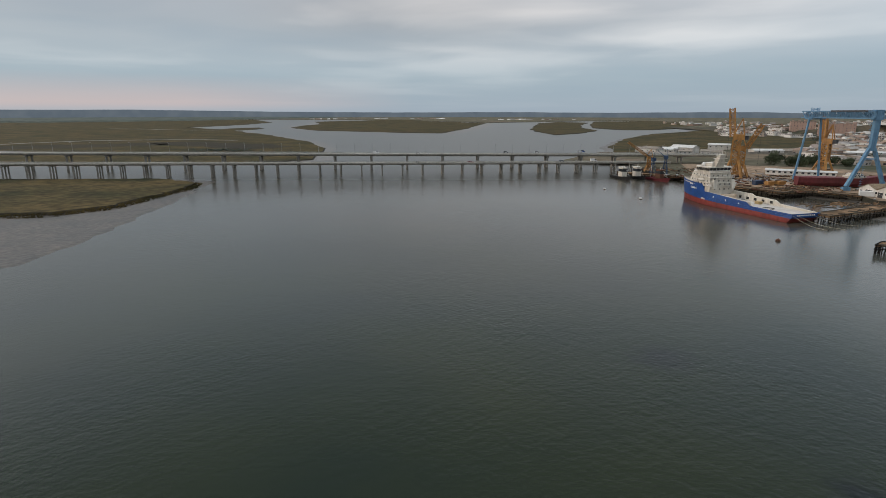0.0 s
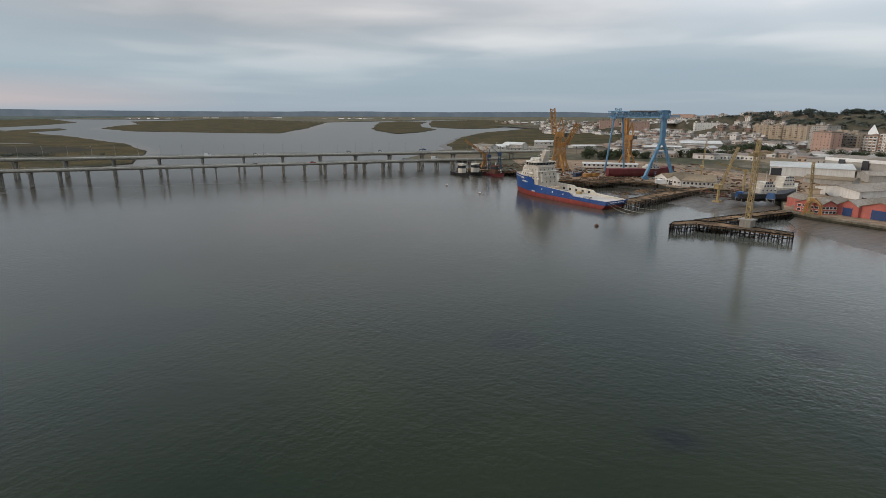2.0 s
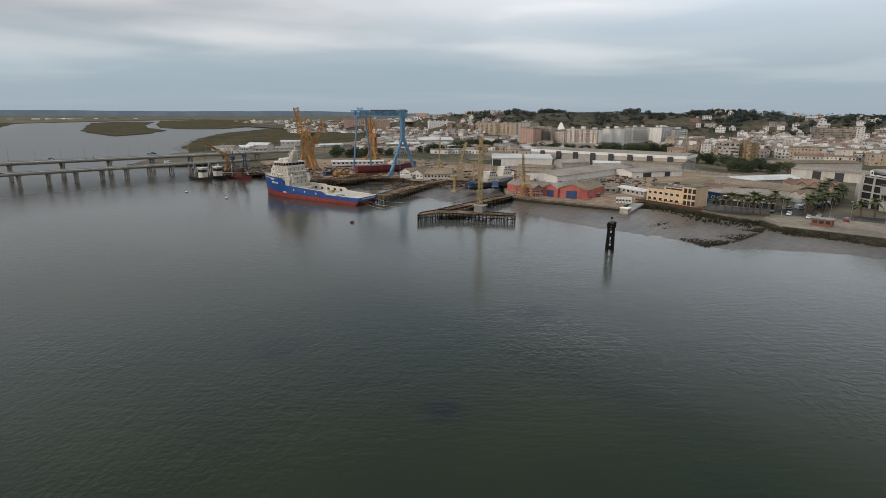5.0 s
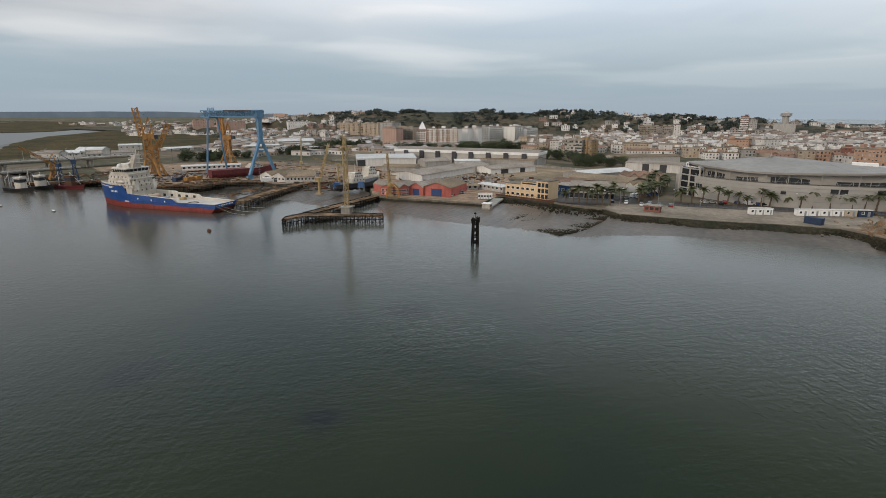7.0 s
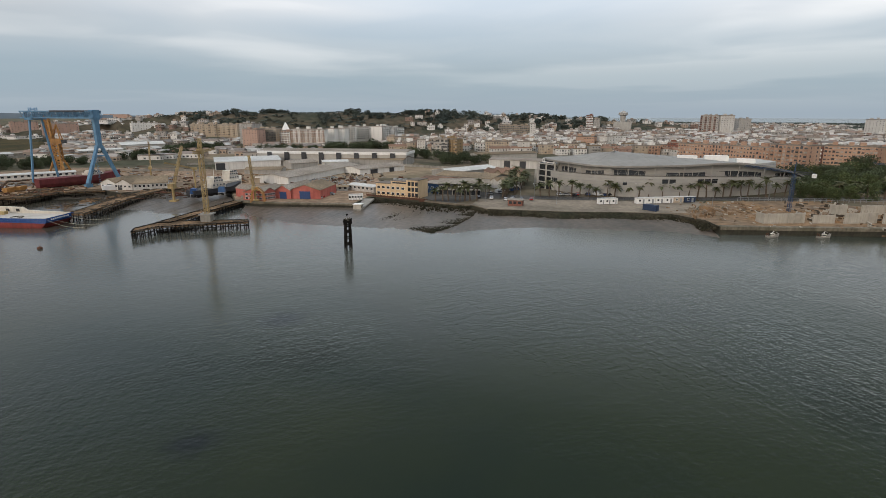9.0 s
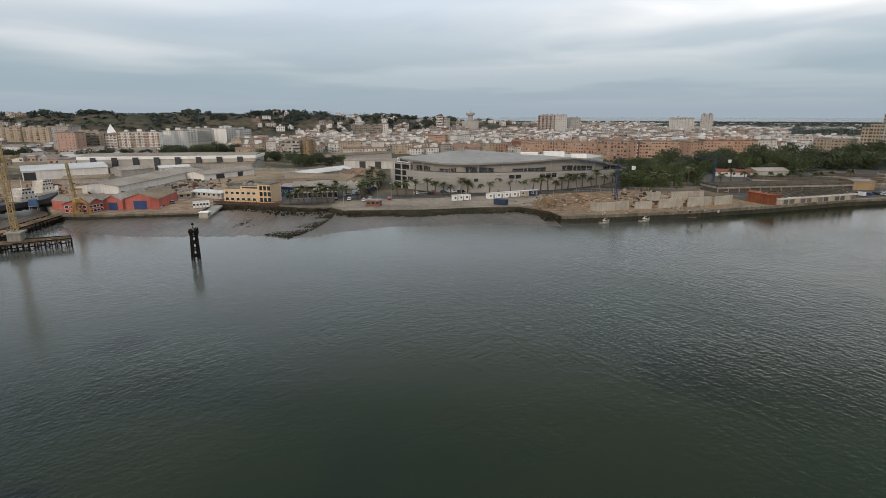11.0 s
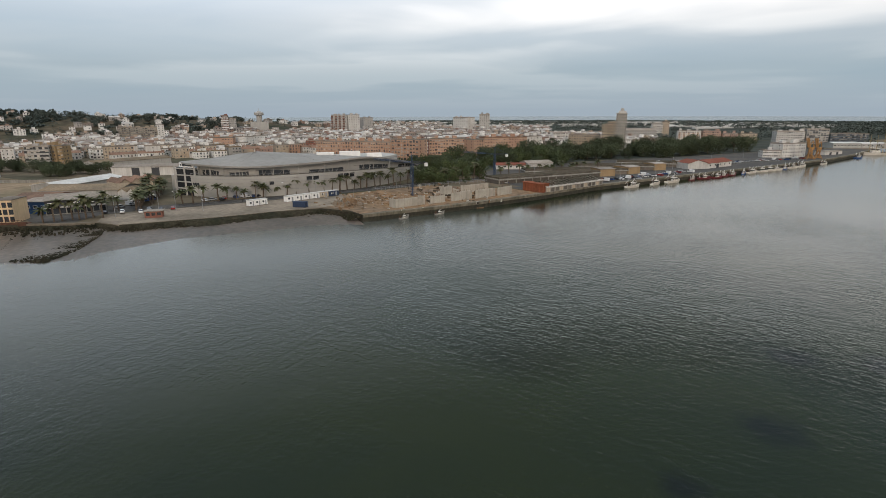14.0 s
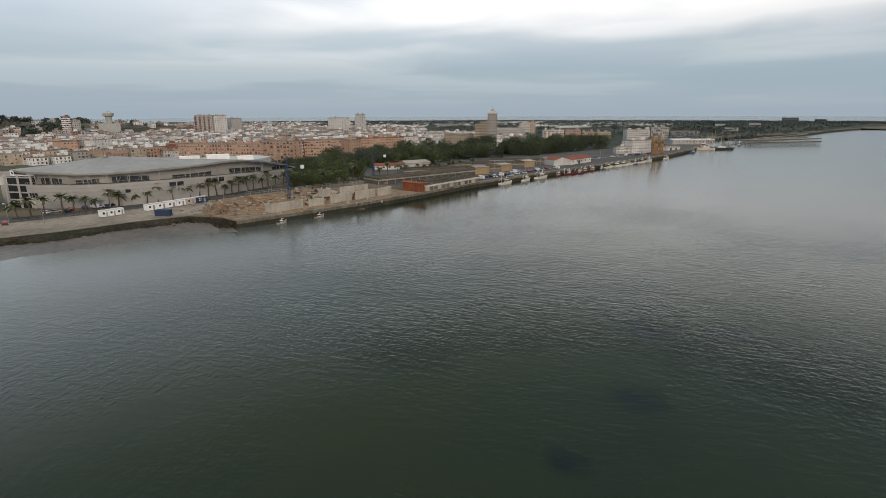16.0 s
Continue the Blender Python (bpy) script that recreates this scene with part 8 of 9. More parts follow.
def distance():
    """Low hills at the edge of the plain, a backdrop that glows with haze blue painted in."""
    m = bpy.data.materials.new("far_hills_in_haze")
    m.use_nodes = True
    n, l = m.node_tree.nodes, m.node_tree.links
    n.clear()
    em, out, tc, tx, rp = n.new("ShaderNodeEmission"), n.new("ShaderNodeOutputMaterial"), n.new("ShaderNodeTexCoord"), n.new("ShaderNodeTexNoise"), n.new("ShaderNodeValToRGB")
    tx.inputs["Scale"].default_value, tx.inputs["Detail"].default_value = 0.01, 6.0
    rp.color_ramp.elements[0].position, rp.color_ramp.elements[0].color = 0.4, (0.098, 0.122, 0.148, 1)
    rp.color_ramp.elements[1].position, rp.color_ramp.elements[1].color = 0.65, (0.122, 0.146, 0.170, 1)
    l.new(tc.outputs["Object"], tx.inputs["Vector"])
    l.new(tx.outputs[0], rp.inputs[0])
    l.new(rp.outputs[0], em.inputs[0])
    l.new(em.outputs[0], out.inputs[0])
    MAT["distance"] = m
    g = Geo()
    rows = []
    for k in range(241):
        az = -62 + k * 0.5
        a = radians(az)
        left = max(0.0, min(1.0, (-8 - az) / 22))
        h = 40 + 20 * left + 5 * noise.noise((az * 0.09, 1.0, 0)) + 2.5 * noise.noise((az * 0.5, 2.0, 0))
        fade = 1 - max(0.0, min(1.0, (az - 30) / 20))
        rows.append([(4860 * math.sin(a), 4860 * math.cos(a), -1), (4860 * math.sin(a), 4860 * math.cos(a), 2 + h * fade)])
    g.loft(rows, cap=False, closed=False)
    structure("backdrop", g, "distance", "low hills at the edge of the plain, glowing in painted haze blue", "backdrop")
    w = Geo()
    poly = []
    for k in range(40):
        az = radians(-60 + k * 1.25)
        poly.append((4700 * math.sin(az), 4700 * math.cos(az)))
    for k in range(39, -1, -1):
        az = -60 + k * 1.25
        r = 3000 + 1500 * max(0, (az + 30) / 18) ** 1.5 + 150 * noise.noise((az * 0.3, 0, 0))
        poly.append((min(4600, r) * math.sin(radians(az)), min(4600, r) * math.cos(radians(az))))
    land("far_forest", poly, 8.0, "hazed_leaf", "dark pine forest on the far plain", "forest", 60, 20, 3.0, 40, 1.0)


distance()


def far_farms():
    g = Geo()
    rnd = random.Random(12)
    for cx, cy, n, sp in ((-2020, 2610, 26, 90), (-1750, 2790, 14, 70), (-1500, 3150, 8, 120), (-700, 3500, 14, 160), (-150, 3700, 10, 120), (520, 3300, 16, 120)):
        for k in range(n):
            x, y = cx + rnd.gauss(0, sp), cy + rnd.gauss(0, 25)
            w, d, h = rnd.uniform(6, 22), rnd.uniform(6, 10), rnd.uniform(3, 6)
            g.prism([(x - w, y - d), (x + w, y - d), (x + w, y + d), (x - w, y + d)], 1, 1 + h, [(x - w, y - 0.5), (x + w, y - 0.5), (x + w, y + 0.5), (x - w, y + 0.5)] if k % 2 else None)
    tagged(part("far_farms", g, "town_walls"), "white farm buildings scattered over the far plain", "houses", kind="stuff")


far_farms()


# ---- vessels ----
def boat_hull(L, b, free, bow=1.2):
    g = Geo()
    rings = []
    for i in range(9):
        q = i / 8
        w = b / 2 * (0.82 + 0.18 * math.sin(q * math.pi)) * (1 - max(0, (q - 0.55) / 0.45) ** 2.2) + 0.04
        top = free + bow * max(0, (q - 0.4) / 0.6) ** 2 + 0.25 * (1 - q) ** 3
        x = (q - 0.5) * L
        rake = 0.08 * L * max(0, (q - 0.7) / 0.3)
        rings.append([(x, -w * 0.7, -0.8), (x + rake, -w, top), (x + rake, -w + 0.14, top), (x + rake * 0.9, -w * 0.86, top - 0.7), (x + rake * 0.9, w * 0.86, top - 0.7), (x + rake, w - 0.14, top), (x + rake, w, top), (x, w * 0.7, -0.8)])
    return g.loft(rings)


def boat(x, y, yaw, L, mat, label, house="ship_white", category="fishing boat", group="boats along the quay", masts=2, z=0.0, cabin=0.1, deck=0.0):
    L = L * 0.7
    b = L * 0.3
    free = 0.09 * L
    th = thing("fishing_boat" if category == "fishing boat" else category.replace(" ", "_"), x, y, z, yaw, label, category, group)
    part("hull", boat_hull(L, b, free), mat, th)
    g = Geo()
    c = cabin * L
    h = (0.3 if category == "tug" else 0.17) * L
    g.prism([(c - 0.13 * L, -b * 0.3), (c + 0.1 * L, -b * 0.3), (c + 0.14 * L, 0), (c + 0.1 * L, b * 0.3), (c - 0.13 * L, b * 0.3)], free - 0.7, free + h)
    cab = part("deckhouse", g, house, th)
    g = Geo()
    g.prism([(c - 0.131 * L, -b * 0.305), (c + 0.102 * L, -b * 0.305), (c + 0.143 * L, 0), (c + 0.102 * L, b * 0.305), (c - 0.131 * L, b * 0.305)], free + h * 0.55, free + h * 0.85)
    part("window_band", g, "glass", cab)
    g = Geo()
    g.prism([(c - 0.16 * L, -b * 0.34), (c + 0.13 * L, -b * 0.34), (c + 0.17 * L, 0), (c + 0.13 * L, b * 0.34), (c - 0.16 * L, b * 0.34)], free + h, free + h + 0.2)
    part("house_roof", g, house, cab)
    for k in range(masts):
        g = Geo()
        mx = c if k == 0 else -0.36 * L
        g.beam((mx, 0, free), (mx, 0, free + 0.42 * L), 0.16, n=6)
        g.beam((mx, 0, free + 0.34 * L), (mx - 0.2 * L, 0, free + 0.18 * L), 0.1)
        g.beam((mx, 0, free + 0.4 * L), (0.46 * L, 0, free + 1.2), 0.05)
        part("mast", g, "white_paint", th)
    g = Geo()
    g.beam((-0.4 * L, -b * 0.35, free), (-0.4 * L, -b * 0.35, free + 0.22 * L), 0.14)
    g.beam((-0.4 * L, b * 0.35, free), (-0.4 * L, b * 0.35, free + 0.22 * L), 0.14)
    g.beam((-0.4 * L, -b * 0.35, free + 0.22 * L), (-0.4 * L, b * 0.35, free + 0.22 * L), 0.14)
    part("net_gallows", g, "rust", th)
    return th


Q = -73
for (x, y), L, m, lab in (((281.1, -200.3), 15, "ship_white", "white trawler moored stern to the quay"), ((287.8, -221.8), 14, "ship_white", "white fishing boat with raised gallows"), ((293.0, -238.5), 17, "ship_white", "large white trawler with deckhouse amidships")):
    boat(x, y, Q + random.uniform(-12, 12), L, m, lab)
for k, ((x, y), L, m, lab) in enumerate((((299.4, -259.3), 11, "boat_red", "dark red open fishing boat"), ((303.2, -271.7), 13, "boat_red", "dark red fishing boat beside the quay"), ((304.0, -282.8), 12, "boat_red", "red fishing boat with white deckhouse"),
                       ((310.1, -294.0), 13, "boat_red", "dark red fishing boat with white cabin"), ((313.4, -305.1), 13, "boat_red", "red trawler with white cabin"), ((317.8, -319.4), 12, "boat_blue", "dark blue fishing boat"),
                       ((321.0, -329.8), 14, "ship_white", "white trawler with blue stripe"), ((324.7, -342.1), 14, "ship_white", "white fishing boat at its berth"), ((328.1, -353.2), 14, "ship_white", "white trawler at its berth"),
                       ((331.1, -363.0), 13, "ship_white", "white fishing boat at its berth"), ((335.2, -376.4), 15, "boat_blue", "blue and white trawler"), ((338.7, -387.7), 14, "ship_white", "white fishing boat at its berth"),
                       ((343.0, -401.5), 18, "ship_white", "long white trawler"), ((355.8, -441.1), 12, "ship_white", "small white boat under the orange crane"), ((392.1, -527.7), 16, "boat_blue", "dark workboat at a step of the quay"),
                       ((434.9, -610.0), 24, "ship_white", "white ketch with bare masts"), ((426.3, -592.9), 34, "concrete", "grey sailing ship with three bare masts"), ((443.9, -688.9), 20, "black_paint", "dark workboat at the far pier"))):
    boat(x, y, Q + random.choice((-30, -12, 0, 8, 25)) + random.uniform(-8, 8), L, m, lab if len(lab.split()) > 3 else lab + " by the quay", masts=3 if L > 22 else 2)
for x, y, L in ((*(225.7, -47.7), 6.5), (*(230.7, -65.2), 7)):
    boat(x, y, Q + 6, L, "concrete" if x < 232 else "ship_white", "small open workboat under the quay wall", masts=1, category="skiff", group="skiffs by the building site", cabin=0.05)
# tugs near the bridge
boat(*(123.5, 376.5), -75, 30, "black_paint", "black tug with white deckhouse and dark mast", category="tug", group="tugs at the low quay", masts=2)
boat(*(134.0, 378.5), -75, 30, "black_paint", "black tug with tall white wheelhouse", category="tug", group="tugs at the low quay", masts=2)
boat(*(145.0, 366.0), -70, 28, "boat_red", "rusty red tug with a dark lattice mast", house="rust", category="tug", group="tugs at the low quay", masts=2)


def hull_on_blocks(p0, p1, beam, h, mat, label, low_mat="red_hull", house=None):
    """A bare hull that stands on keel blocks in the yard."""
    th, L = place(p0, p1, "ship_hull", label, "ship", "hulls in the yard", 3.0)
    lo, hi = Geo(), Geo()
    for g, z0, z1, w0, w1 in ((lo, 0.6, h * 0.45, 0.72, 0.96), (hi, h * 0.45, h, 0.96, 1.0)):
        rings = []
        for i in range(13):
            q = i / 12
            w = beam / 2 * (1 - max(0, (q - 0.62) / 0.38) ** 2.2) * (1 - 0.25 * max(0, (0.15 - q) / 0.15))
            up = 1.8 * max(0, (q - 0.7) / 0.3) if g is hi else 0
            rings.append([(q * L, beam / 2 - w * w0, z0), (q * L, beam / 2 - w * w1 - 0.02, z1 + up), (q * L, beam / 2 + w * w1 + 0.02, z1 + up), (q * L, beam / 2 + w * w0, z0)])
        g.loft(rings)
    part("lower_hull", lo, low_mat, th)
    part("upper_hull", hi, mat, th)
    for k in range(7):
        g = Geo()
        g.box(L * (0.1 + 0.12 * k), beam * 0.3, 0, L * (0.1 + 0.12 * k) + 1.2, beam * 0.7, 0.62)
        part("keel_block", g, "timber", th)
    if house:
        x0, x1, hh = house
        for k, (a, b, z0, z1) in enumerate(((x0, x1, h, h + hh * 0.45), (x0 + 0.03, x1 - 0.04, h + hh * 0.45, h + hh * 0.8), (x0 + 0.05, x1 - 0.08, h + hh * 0.8, h + hh))):
            g = Geo()
            g.box(L * a, beam * 0.12, z0, L * b, beam * 0.88, z1)
            t = part("deckhouse", g, "ship_white", th)
            me = window_mesh(0.9, 0.8)
            for j in range(4):
                part("window", me, None, t, at=pose(L * (a + (b - a) * (j + 0.5) / 4), beam * 0.12 - 0.02, z0 + 0.5 * (z1 - z0)))
        g = Geo()
        g.beam((L * (x0 + x1) / 2, beam / 2, h + hh), (L * (x0 + x1) / 2, beam / 2, h + hh + 5), 0.3, w2=0.1)
        part("mast", g, "ship_white", th)
    return th


hull_on_blocks((206.6, 314.1), (251.0, 303.8), 9, 5.4, "wine", "dark red primed ship hull on keel blocks", "wine", (0.55, 0.75, 2.5))
hull_on_blocks((208.8, 206.5), (238.7, 200.1), 9, 4.0, "dark_steel", "dark hulled ship with white wheelhouse high on the slipway", "black_paint", (0.34, 0.60, 5.4))
hull_on_blocks((240.0, 215.2), (253.6, 212.4), 9, 5.0, "ship_white", "second white ship behind the slipway", "boat_blue", (0.25, 0.7, 5.0))
for x, y, s, col, lab in ((*(210.8, 209.4), 1.0, "boat_blue", "blue tarpaulin tent beside the slip"), (*(220.6, 200.8), 1.0, "blue_sheet", "bright blue tarpaulin over deck gear")):
    th = thing("tarpaulin_tent", x, y, 3, 30, lab, "tent")
    g = Geo()
    g.prism([(-1.7, -1.7), (1.7, -1.7), (1.7, 1.7), (-1.7, 1.7)], 2.4, 5.0, [(-1.3, -1.3), (1.3, -1.3), (1.3, 1.3), (-1.3, 1.3)])
    part("cover", g, col, th)
    g = Geo()
    for a in (-1.5, 1.3):
        for b in (-1.5, 1.3):
            g.box(a, b, 0, a + 0.2, b + 0.2, 2.4)
    g.box(-1.7, -1.7, 2.2, 1.7, 1.7, 2.4)
    part("base_frame", g, "grey_metal", th)


def derrick(x, y, z, yaw, h, jib, el, label, s=1.0):
    th = thing("derrick_crane", x, y, z, yaw, label, "crane", "small yellow yard cranes")
    g = Geo()
    g.beam((0, 0, 0), (0, 0, h), 1.3 * s, n=8)
    g.box(-1.6 * s, -1.6 * s, 0, 1.6 * s, 1.6 * s, 0.8)
    part("column", g, "crane_yellow", th)
    g = Geo()
    g.box(-2.4 * s, -1.3 * s, h, 1.4 * s, 1.3 * s, h + 2.2 * s)
    part("cab", g, "crane_yellow", th)
    g = Geo()
    e = radians(el)
    g.truss((1.2 * s, 0, h + 1), (1.2 * s + jib * math.cos(e), 0, h + 1 + jib * math.sin(e)), 0.9 * s, 0.9 * s, 1.3, 0.16)
    part("jib", g, "crane_yellow", th)
    g = Geo()
    g.beam((-1.5 * s, 0, h + 2), (1.2 * s + jib * math.cos(e), 0, h + 1 + jib * math.sin(e)), 0.08)
    part("cable", g, "dark_steel", th)


def dark_derrick(x, y, z, yaw, h, label):
    th = thing("derrick_crane", x, y, z, yaw, label, "crane", "dark derricks at the tug quay")
    g = Geo()
    for a in (-1, 1):
        for b in (-1, 1):
            g.beam((a * 1.6, b * 1.6, 0), (a * 0.5, b * 0.5, h * 0.8), 0.32)
    for k in range(4):
        q = 1.6 - 0.25 * k
        for a in (-1, 1):
            g.beam((-q, a * q, h * 0.18 * k), (q, a * q, h * 0.18 * (k + 1)), 0.2)
            g.beam((a * q, -q, h * 0.18 * k), (a * q, q, h * 0.18 * (k + 1)), 0.2)
    part("tower", g, "site_blue", th)
    g = Geo()
    g.box(-1.4, -1.0, h * 0.8, 1.4, 1.0, h)
    part("cab", g, "site_blue", th)
    g = Geo()
    g.beam((1.0, 0, h * 0.95), (6.0, 0, h * 1.25), 0.5, w2=0.25)
    g.beam((-1.0, 0, h), (-0.5, 0, h * 1.35), 0.3)
    g.beam((-0.5, 0, h * 1.35), (6.0, 0, h * 1.25), 0.1)
    part("jib", g, "site_blue", th)


dark_derrick(148, 384, 2.8, 200, 11, "dark blue lattice derrick on the tug quay")
dark_derrick(155, 380, 2.8, 150, 13, "dark blue portal derrick on the tug quay")
derrick(*(199.8, 211.3), 3, 20, 6.5, 22, 55, "yellow column crane beside the slipway")
derrick(*(228.3, 225.2), 3, 150, 12, 14, 15, "yellow yard crane with a long flat jib", 0.6)
derrick(*(214.5, 175.3), 3, 60, 5, 16, 80, "yellow quay crane before the salmon workshop", 0.9)
derrick(*(274.5, 307.8), 3, 40, 5, 18, 70, "pale yellow yard crane among scrap", 0.8)
g0 = thing("portal_frame", *(212.7, 172.4), 3, -60, "ochre bent steel portal frame on the quay", "crane frame")
g = Geo()
for y in (-2, 2):
    g.beam((-3, y, 0), (-2.4, y, 5), 0.5)
    g.beam((-2.4, y, 5), (0, y, 7), 0.5)
    g.beam((0, y, 7), (2.6, y, 4.6), 0.5)
    g.beam((2.6, y, 4.6), (3.2, y, 0), 0.5)
g.beam((0, -2, 7), (0, 2, 7), 0.5)
part("frame", g, "crane_orange", g0)


# ---- yard litter ----
def litter(name, centre, spread, count, mats, label, z=3.03, long=3.0, high=0.8, seed=1):
    rnd = random.Random(seed)
    obs = None
    for m in mats:
        g = Geo()
        for k in range(count // len(mats)):
            x, y = centre[0] + rnd.gauss(0, spread[0]), centre[1] + rnd.gauss(0, spread[1])
            a = rnd.uniform(0, math.pi)
            l = rnd.uniform(0.4, long)
            h = rnd.uniform(0.1, high)
            g.beam((x - l * math.cos(a), y - l * math.sin(a), z + h * 0.3), (x + l * math.cos(a), y + l * math.sin(a), z + h * 0.3 + rnd.uniform(0, h * 0.6)), rnd.uniform(0.2, 0.75), h)
        if obs is None:
            obs = tagged(part(name, g, m), label, "scrap", kind="stuff")
        else:
            part("pieces", g, m, obs)
    return obs


litter("timber_heap", (196.7, 304.4), (10, 8), 130, ("timber", "deck", "rust"), "heaps of timber and rusty steel by the basin", seed=1)
litter("scrap_heap", (196.4, 341.8), (14, 8), 130, ("timber", "rust", "grey_metal"), "scrap steel and planks behind the ship", seed=2)
litter("scrap_heap", (255.5, 292.4), (14, 12), 160, ("tan", "rust", "grey_metal"), "pale and rusty scrap parts in the yard", long=2.0, high=1.3, seed=3)
litter("scrap_heap", (291.3, 177.6), (22, 10), 300, ("rust", "timber", "grey_metal", "concrete"), "rows of scrap metal behind the salmon workshops", long=1.6, high=1.2, seed=4)
litter("scrap_heap", (228.5, 230.9), (12, 8), 110, ("rust", "timber"), "rusty steel lying by the slipway", seed=5)
litter("timber_heap", (200.1, 248.6), (16, 5), 120, ("timber", "deck"), "rotten beams along the wharf", seed=6)
litter("building_rubble", (263.8, -49.0), (14, 12), 200, ("site", "deck", "concrete_new"), "rubble, boards and earth on the building site", long=0.9, high=0.6, seed=7)
litter("building_rubble", (267.1, -82.3), (16, 9), 120, ("concrete_new", "deck", "timber"), "formwork and steel between the new walls", long=1.8, high=1.4, seed=8)
litter("earth_mound", (253.3, -28.9), (7, 5), 120, ("promenade", "site"), "mounds of broken stone at the promenade's end", long=1.2, high=1.6, seed=9)
litter("shore_stones", (243.8, 1.5), (2.5, 18), 260, ("rock",), "loose black stones along the shore", z=0.3, long=0.5, high=0.7, seed=11)

litter("yard_scatter", (259.5, 336.8), (30, 30), 260, ("timber", "rust", "grey_metal", "deck"), "scattered stores and steel plates in the yard", long=2.6, high=0.8, seed=21)
litter("yard_scatter", (188.0, 360.8), (20, 14), 200, ("timber", "rust", "deck", "grey_metal"), "scattered gear round the crane feet", long=2.4, high=0.8, seed=22)
litter("yard_scatter", (273.4, 245.8), (24, 14), 220, ("timber", "rust", "deck", "roof_tan"), "steel, boards and low stores in the yard", long=2.4, high=0.9, seed=23)
litter("yard_scatter", (184.9, 403.8), (16, 10), 160, ("timber", "rust", "deck"), "gear and crates on the tug quay", long=1.8, high=0.8, seed=24)
for k, (p, yaw, m, lab) in enumerate((((187.3, 322.0), 20, "navy", "blue steel container behind the ship"), ((199.0, 318.8), 25, "crane_orange", "orange steel container in the yard"), ((192.9, 318.5), 15, "crane_orange", "orange steel tank cradle in the yard"),
                                      ((217.8, 276.6), -30, "white_paint", "white container by the workshop"), ((237.5, 171.6), 10, "white_paint", "white container beside the salmon workshop"), ((252.0, -5.4), 60, "navy", "dark blue container on the promenade"))):
    th = thing("container", *p, 3.02, yaw, lab, "container", "containers")
    g = Geo()
    g.box(-3, -1.2, 0.1, 3, 1.2, 2.6)
    part("body", g, m, th)
    for x in (-3, 3):
        for y in (-1.2, 1.2):
            g = Geo()
            g.box(x - 0.1, y - 0.1, 0, x + 0.1, y + 0.1, 2.7)
            part("corner_post", g, m, th)
    for x in [-2.6 + 0.4 * i for i in range(14)]:
        g = Geo()
        g.box(x, -1.26, 0.2, x + 0.18, -1.19, 2.5)
        part("rib", g, m, th)


# ---- palms and lamps along the promenade ----
def palm_kind(h, seed, label):
    rnd = random.Random(seed)
    th = thing("palm_tree", 0, 0, 0, 0, label, "palm tree", "palms along the promenade")
    g = Geo()
    p = Vector((0, 0, -0.3))
    for k in range(6):
        q = Vector((0.1 * k * rnd.uniform(0.2, 1), 0.06 * k, h * (k + 1) / 6))
        g.beam(p, q, 0.62 - 0.03 * k, n=7, w2=0.6 - 0.03 * k)
        p = q
    part("trunk", g, "palm_trunk", th)
    crown = Geo()
    for k in range(26):
        a = 2 * math.pi * k / 26 + rnd.uniform(-0.15, 0.15)
        up = rnd.uniform(-0.35, 1.15)
        L = rnd.uniform(2.3, 3.2)
        f = crown
        rows = []
        for j in range(6):
            t = j / 5
            r = L * t * math.cos(up * (1 - 0.3 * t))
            z = h + 0.1 + L * t * math.sin(up) - 1.5 * t * t
            w = 0.62 * math.sin(math.pi * min(1, t * 0.85 + 0.12)) * (1 - 0.2 * t)
            c = Vector((p.x + r * math.cos(a), p.y + r * math.sin(a), z))
            s = Vector((-math.sin(a), math.cos(a), 0))
            rows.append([tuple(c - s * w - Vector((0, 0, 0.32 * w))), tuple(c), tuple(c + s * w - Vector((0, 0, 0.32 * w)))])
        f.loft(rows, cap=False, closed=False)
    part("crown", crown, "palm_leaf", th)
    return th


palms = [palm_kind(4.2, 1, "date palm with a short thick trunk"), palm_kind(5.4, 2, "date palm with a full crown"), palm_kind(6.8, 3, "tall slim palm beside the road")]
random.seed(8)
spots = []
line = [(276, 47), (281, 28), (285, 16), (290, 0), (297, -20), (304, -40), (312, -61), (321, -82), (328.1, -124.0)]
for a, b in zip(line, line[1:]):
    n = max(2, int(math.dist(a, b) / 4.2))
    for k in range(n):
        t = (k + random.uniform(-0.2, 0.2)) / n
        d = random.choice((0, 0, 3.0, 1))
        spots.append((a[0] + (b[0] - a[0]) * t + d, a[1] + (b[1] - a[1]) * t))
for a, b, n in (((244.4, 93.1), (252.0, 72.4), 8), ((262.7, 63.7), (325.2, 72.4), 16), ((277.3, 60.8), (335.7, 66.0), 12), ((269.3, 78.9), (264.3, 70.0), 3), ((337.6, -135.6), (344.4, -216.7), 12)):
    for k in range(n):
        t = (k + random.uniform(0.2, 0.8)) / n
        spots.append((a[0] + (b[0] - a[0]) * t + random.uniform(-1, 1), a[1] + (b[1] - a[1]) * t + random.uniform(-1, 1)))
for k, (x, y) in enumerate(spots):
    v = random.choice((0, 0, 1, 1, 1, 2))
    m = pose(x, y, 3.0, random.uniform(-3, 3), random.uniform(-3, 3), random.uniform(0, 360)) @ Matrix.Scale(random.uniform(0.95, 1.35), 4)
    if k < 3:
        palms[k].matrix_basis = m
    else:
        c = copy_thing(palms[v], pose(0, 0, 0))
        c.matrix_basis = m

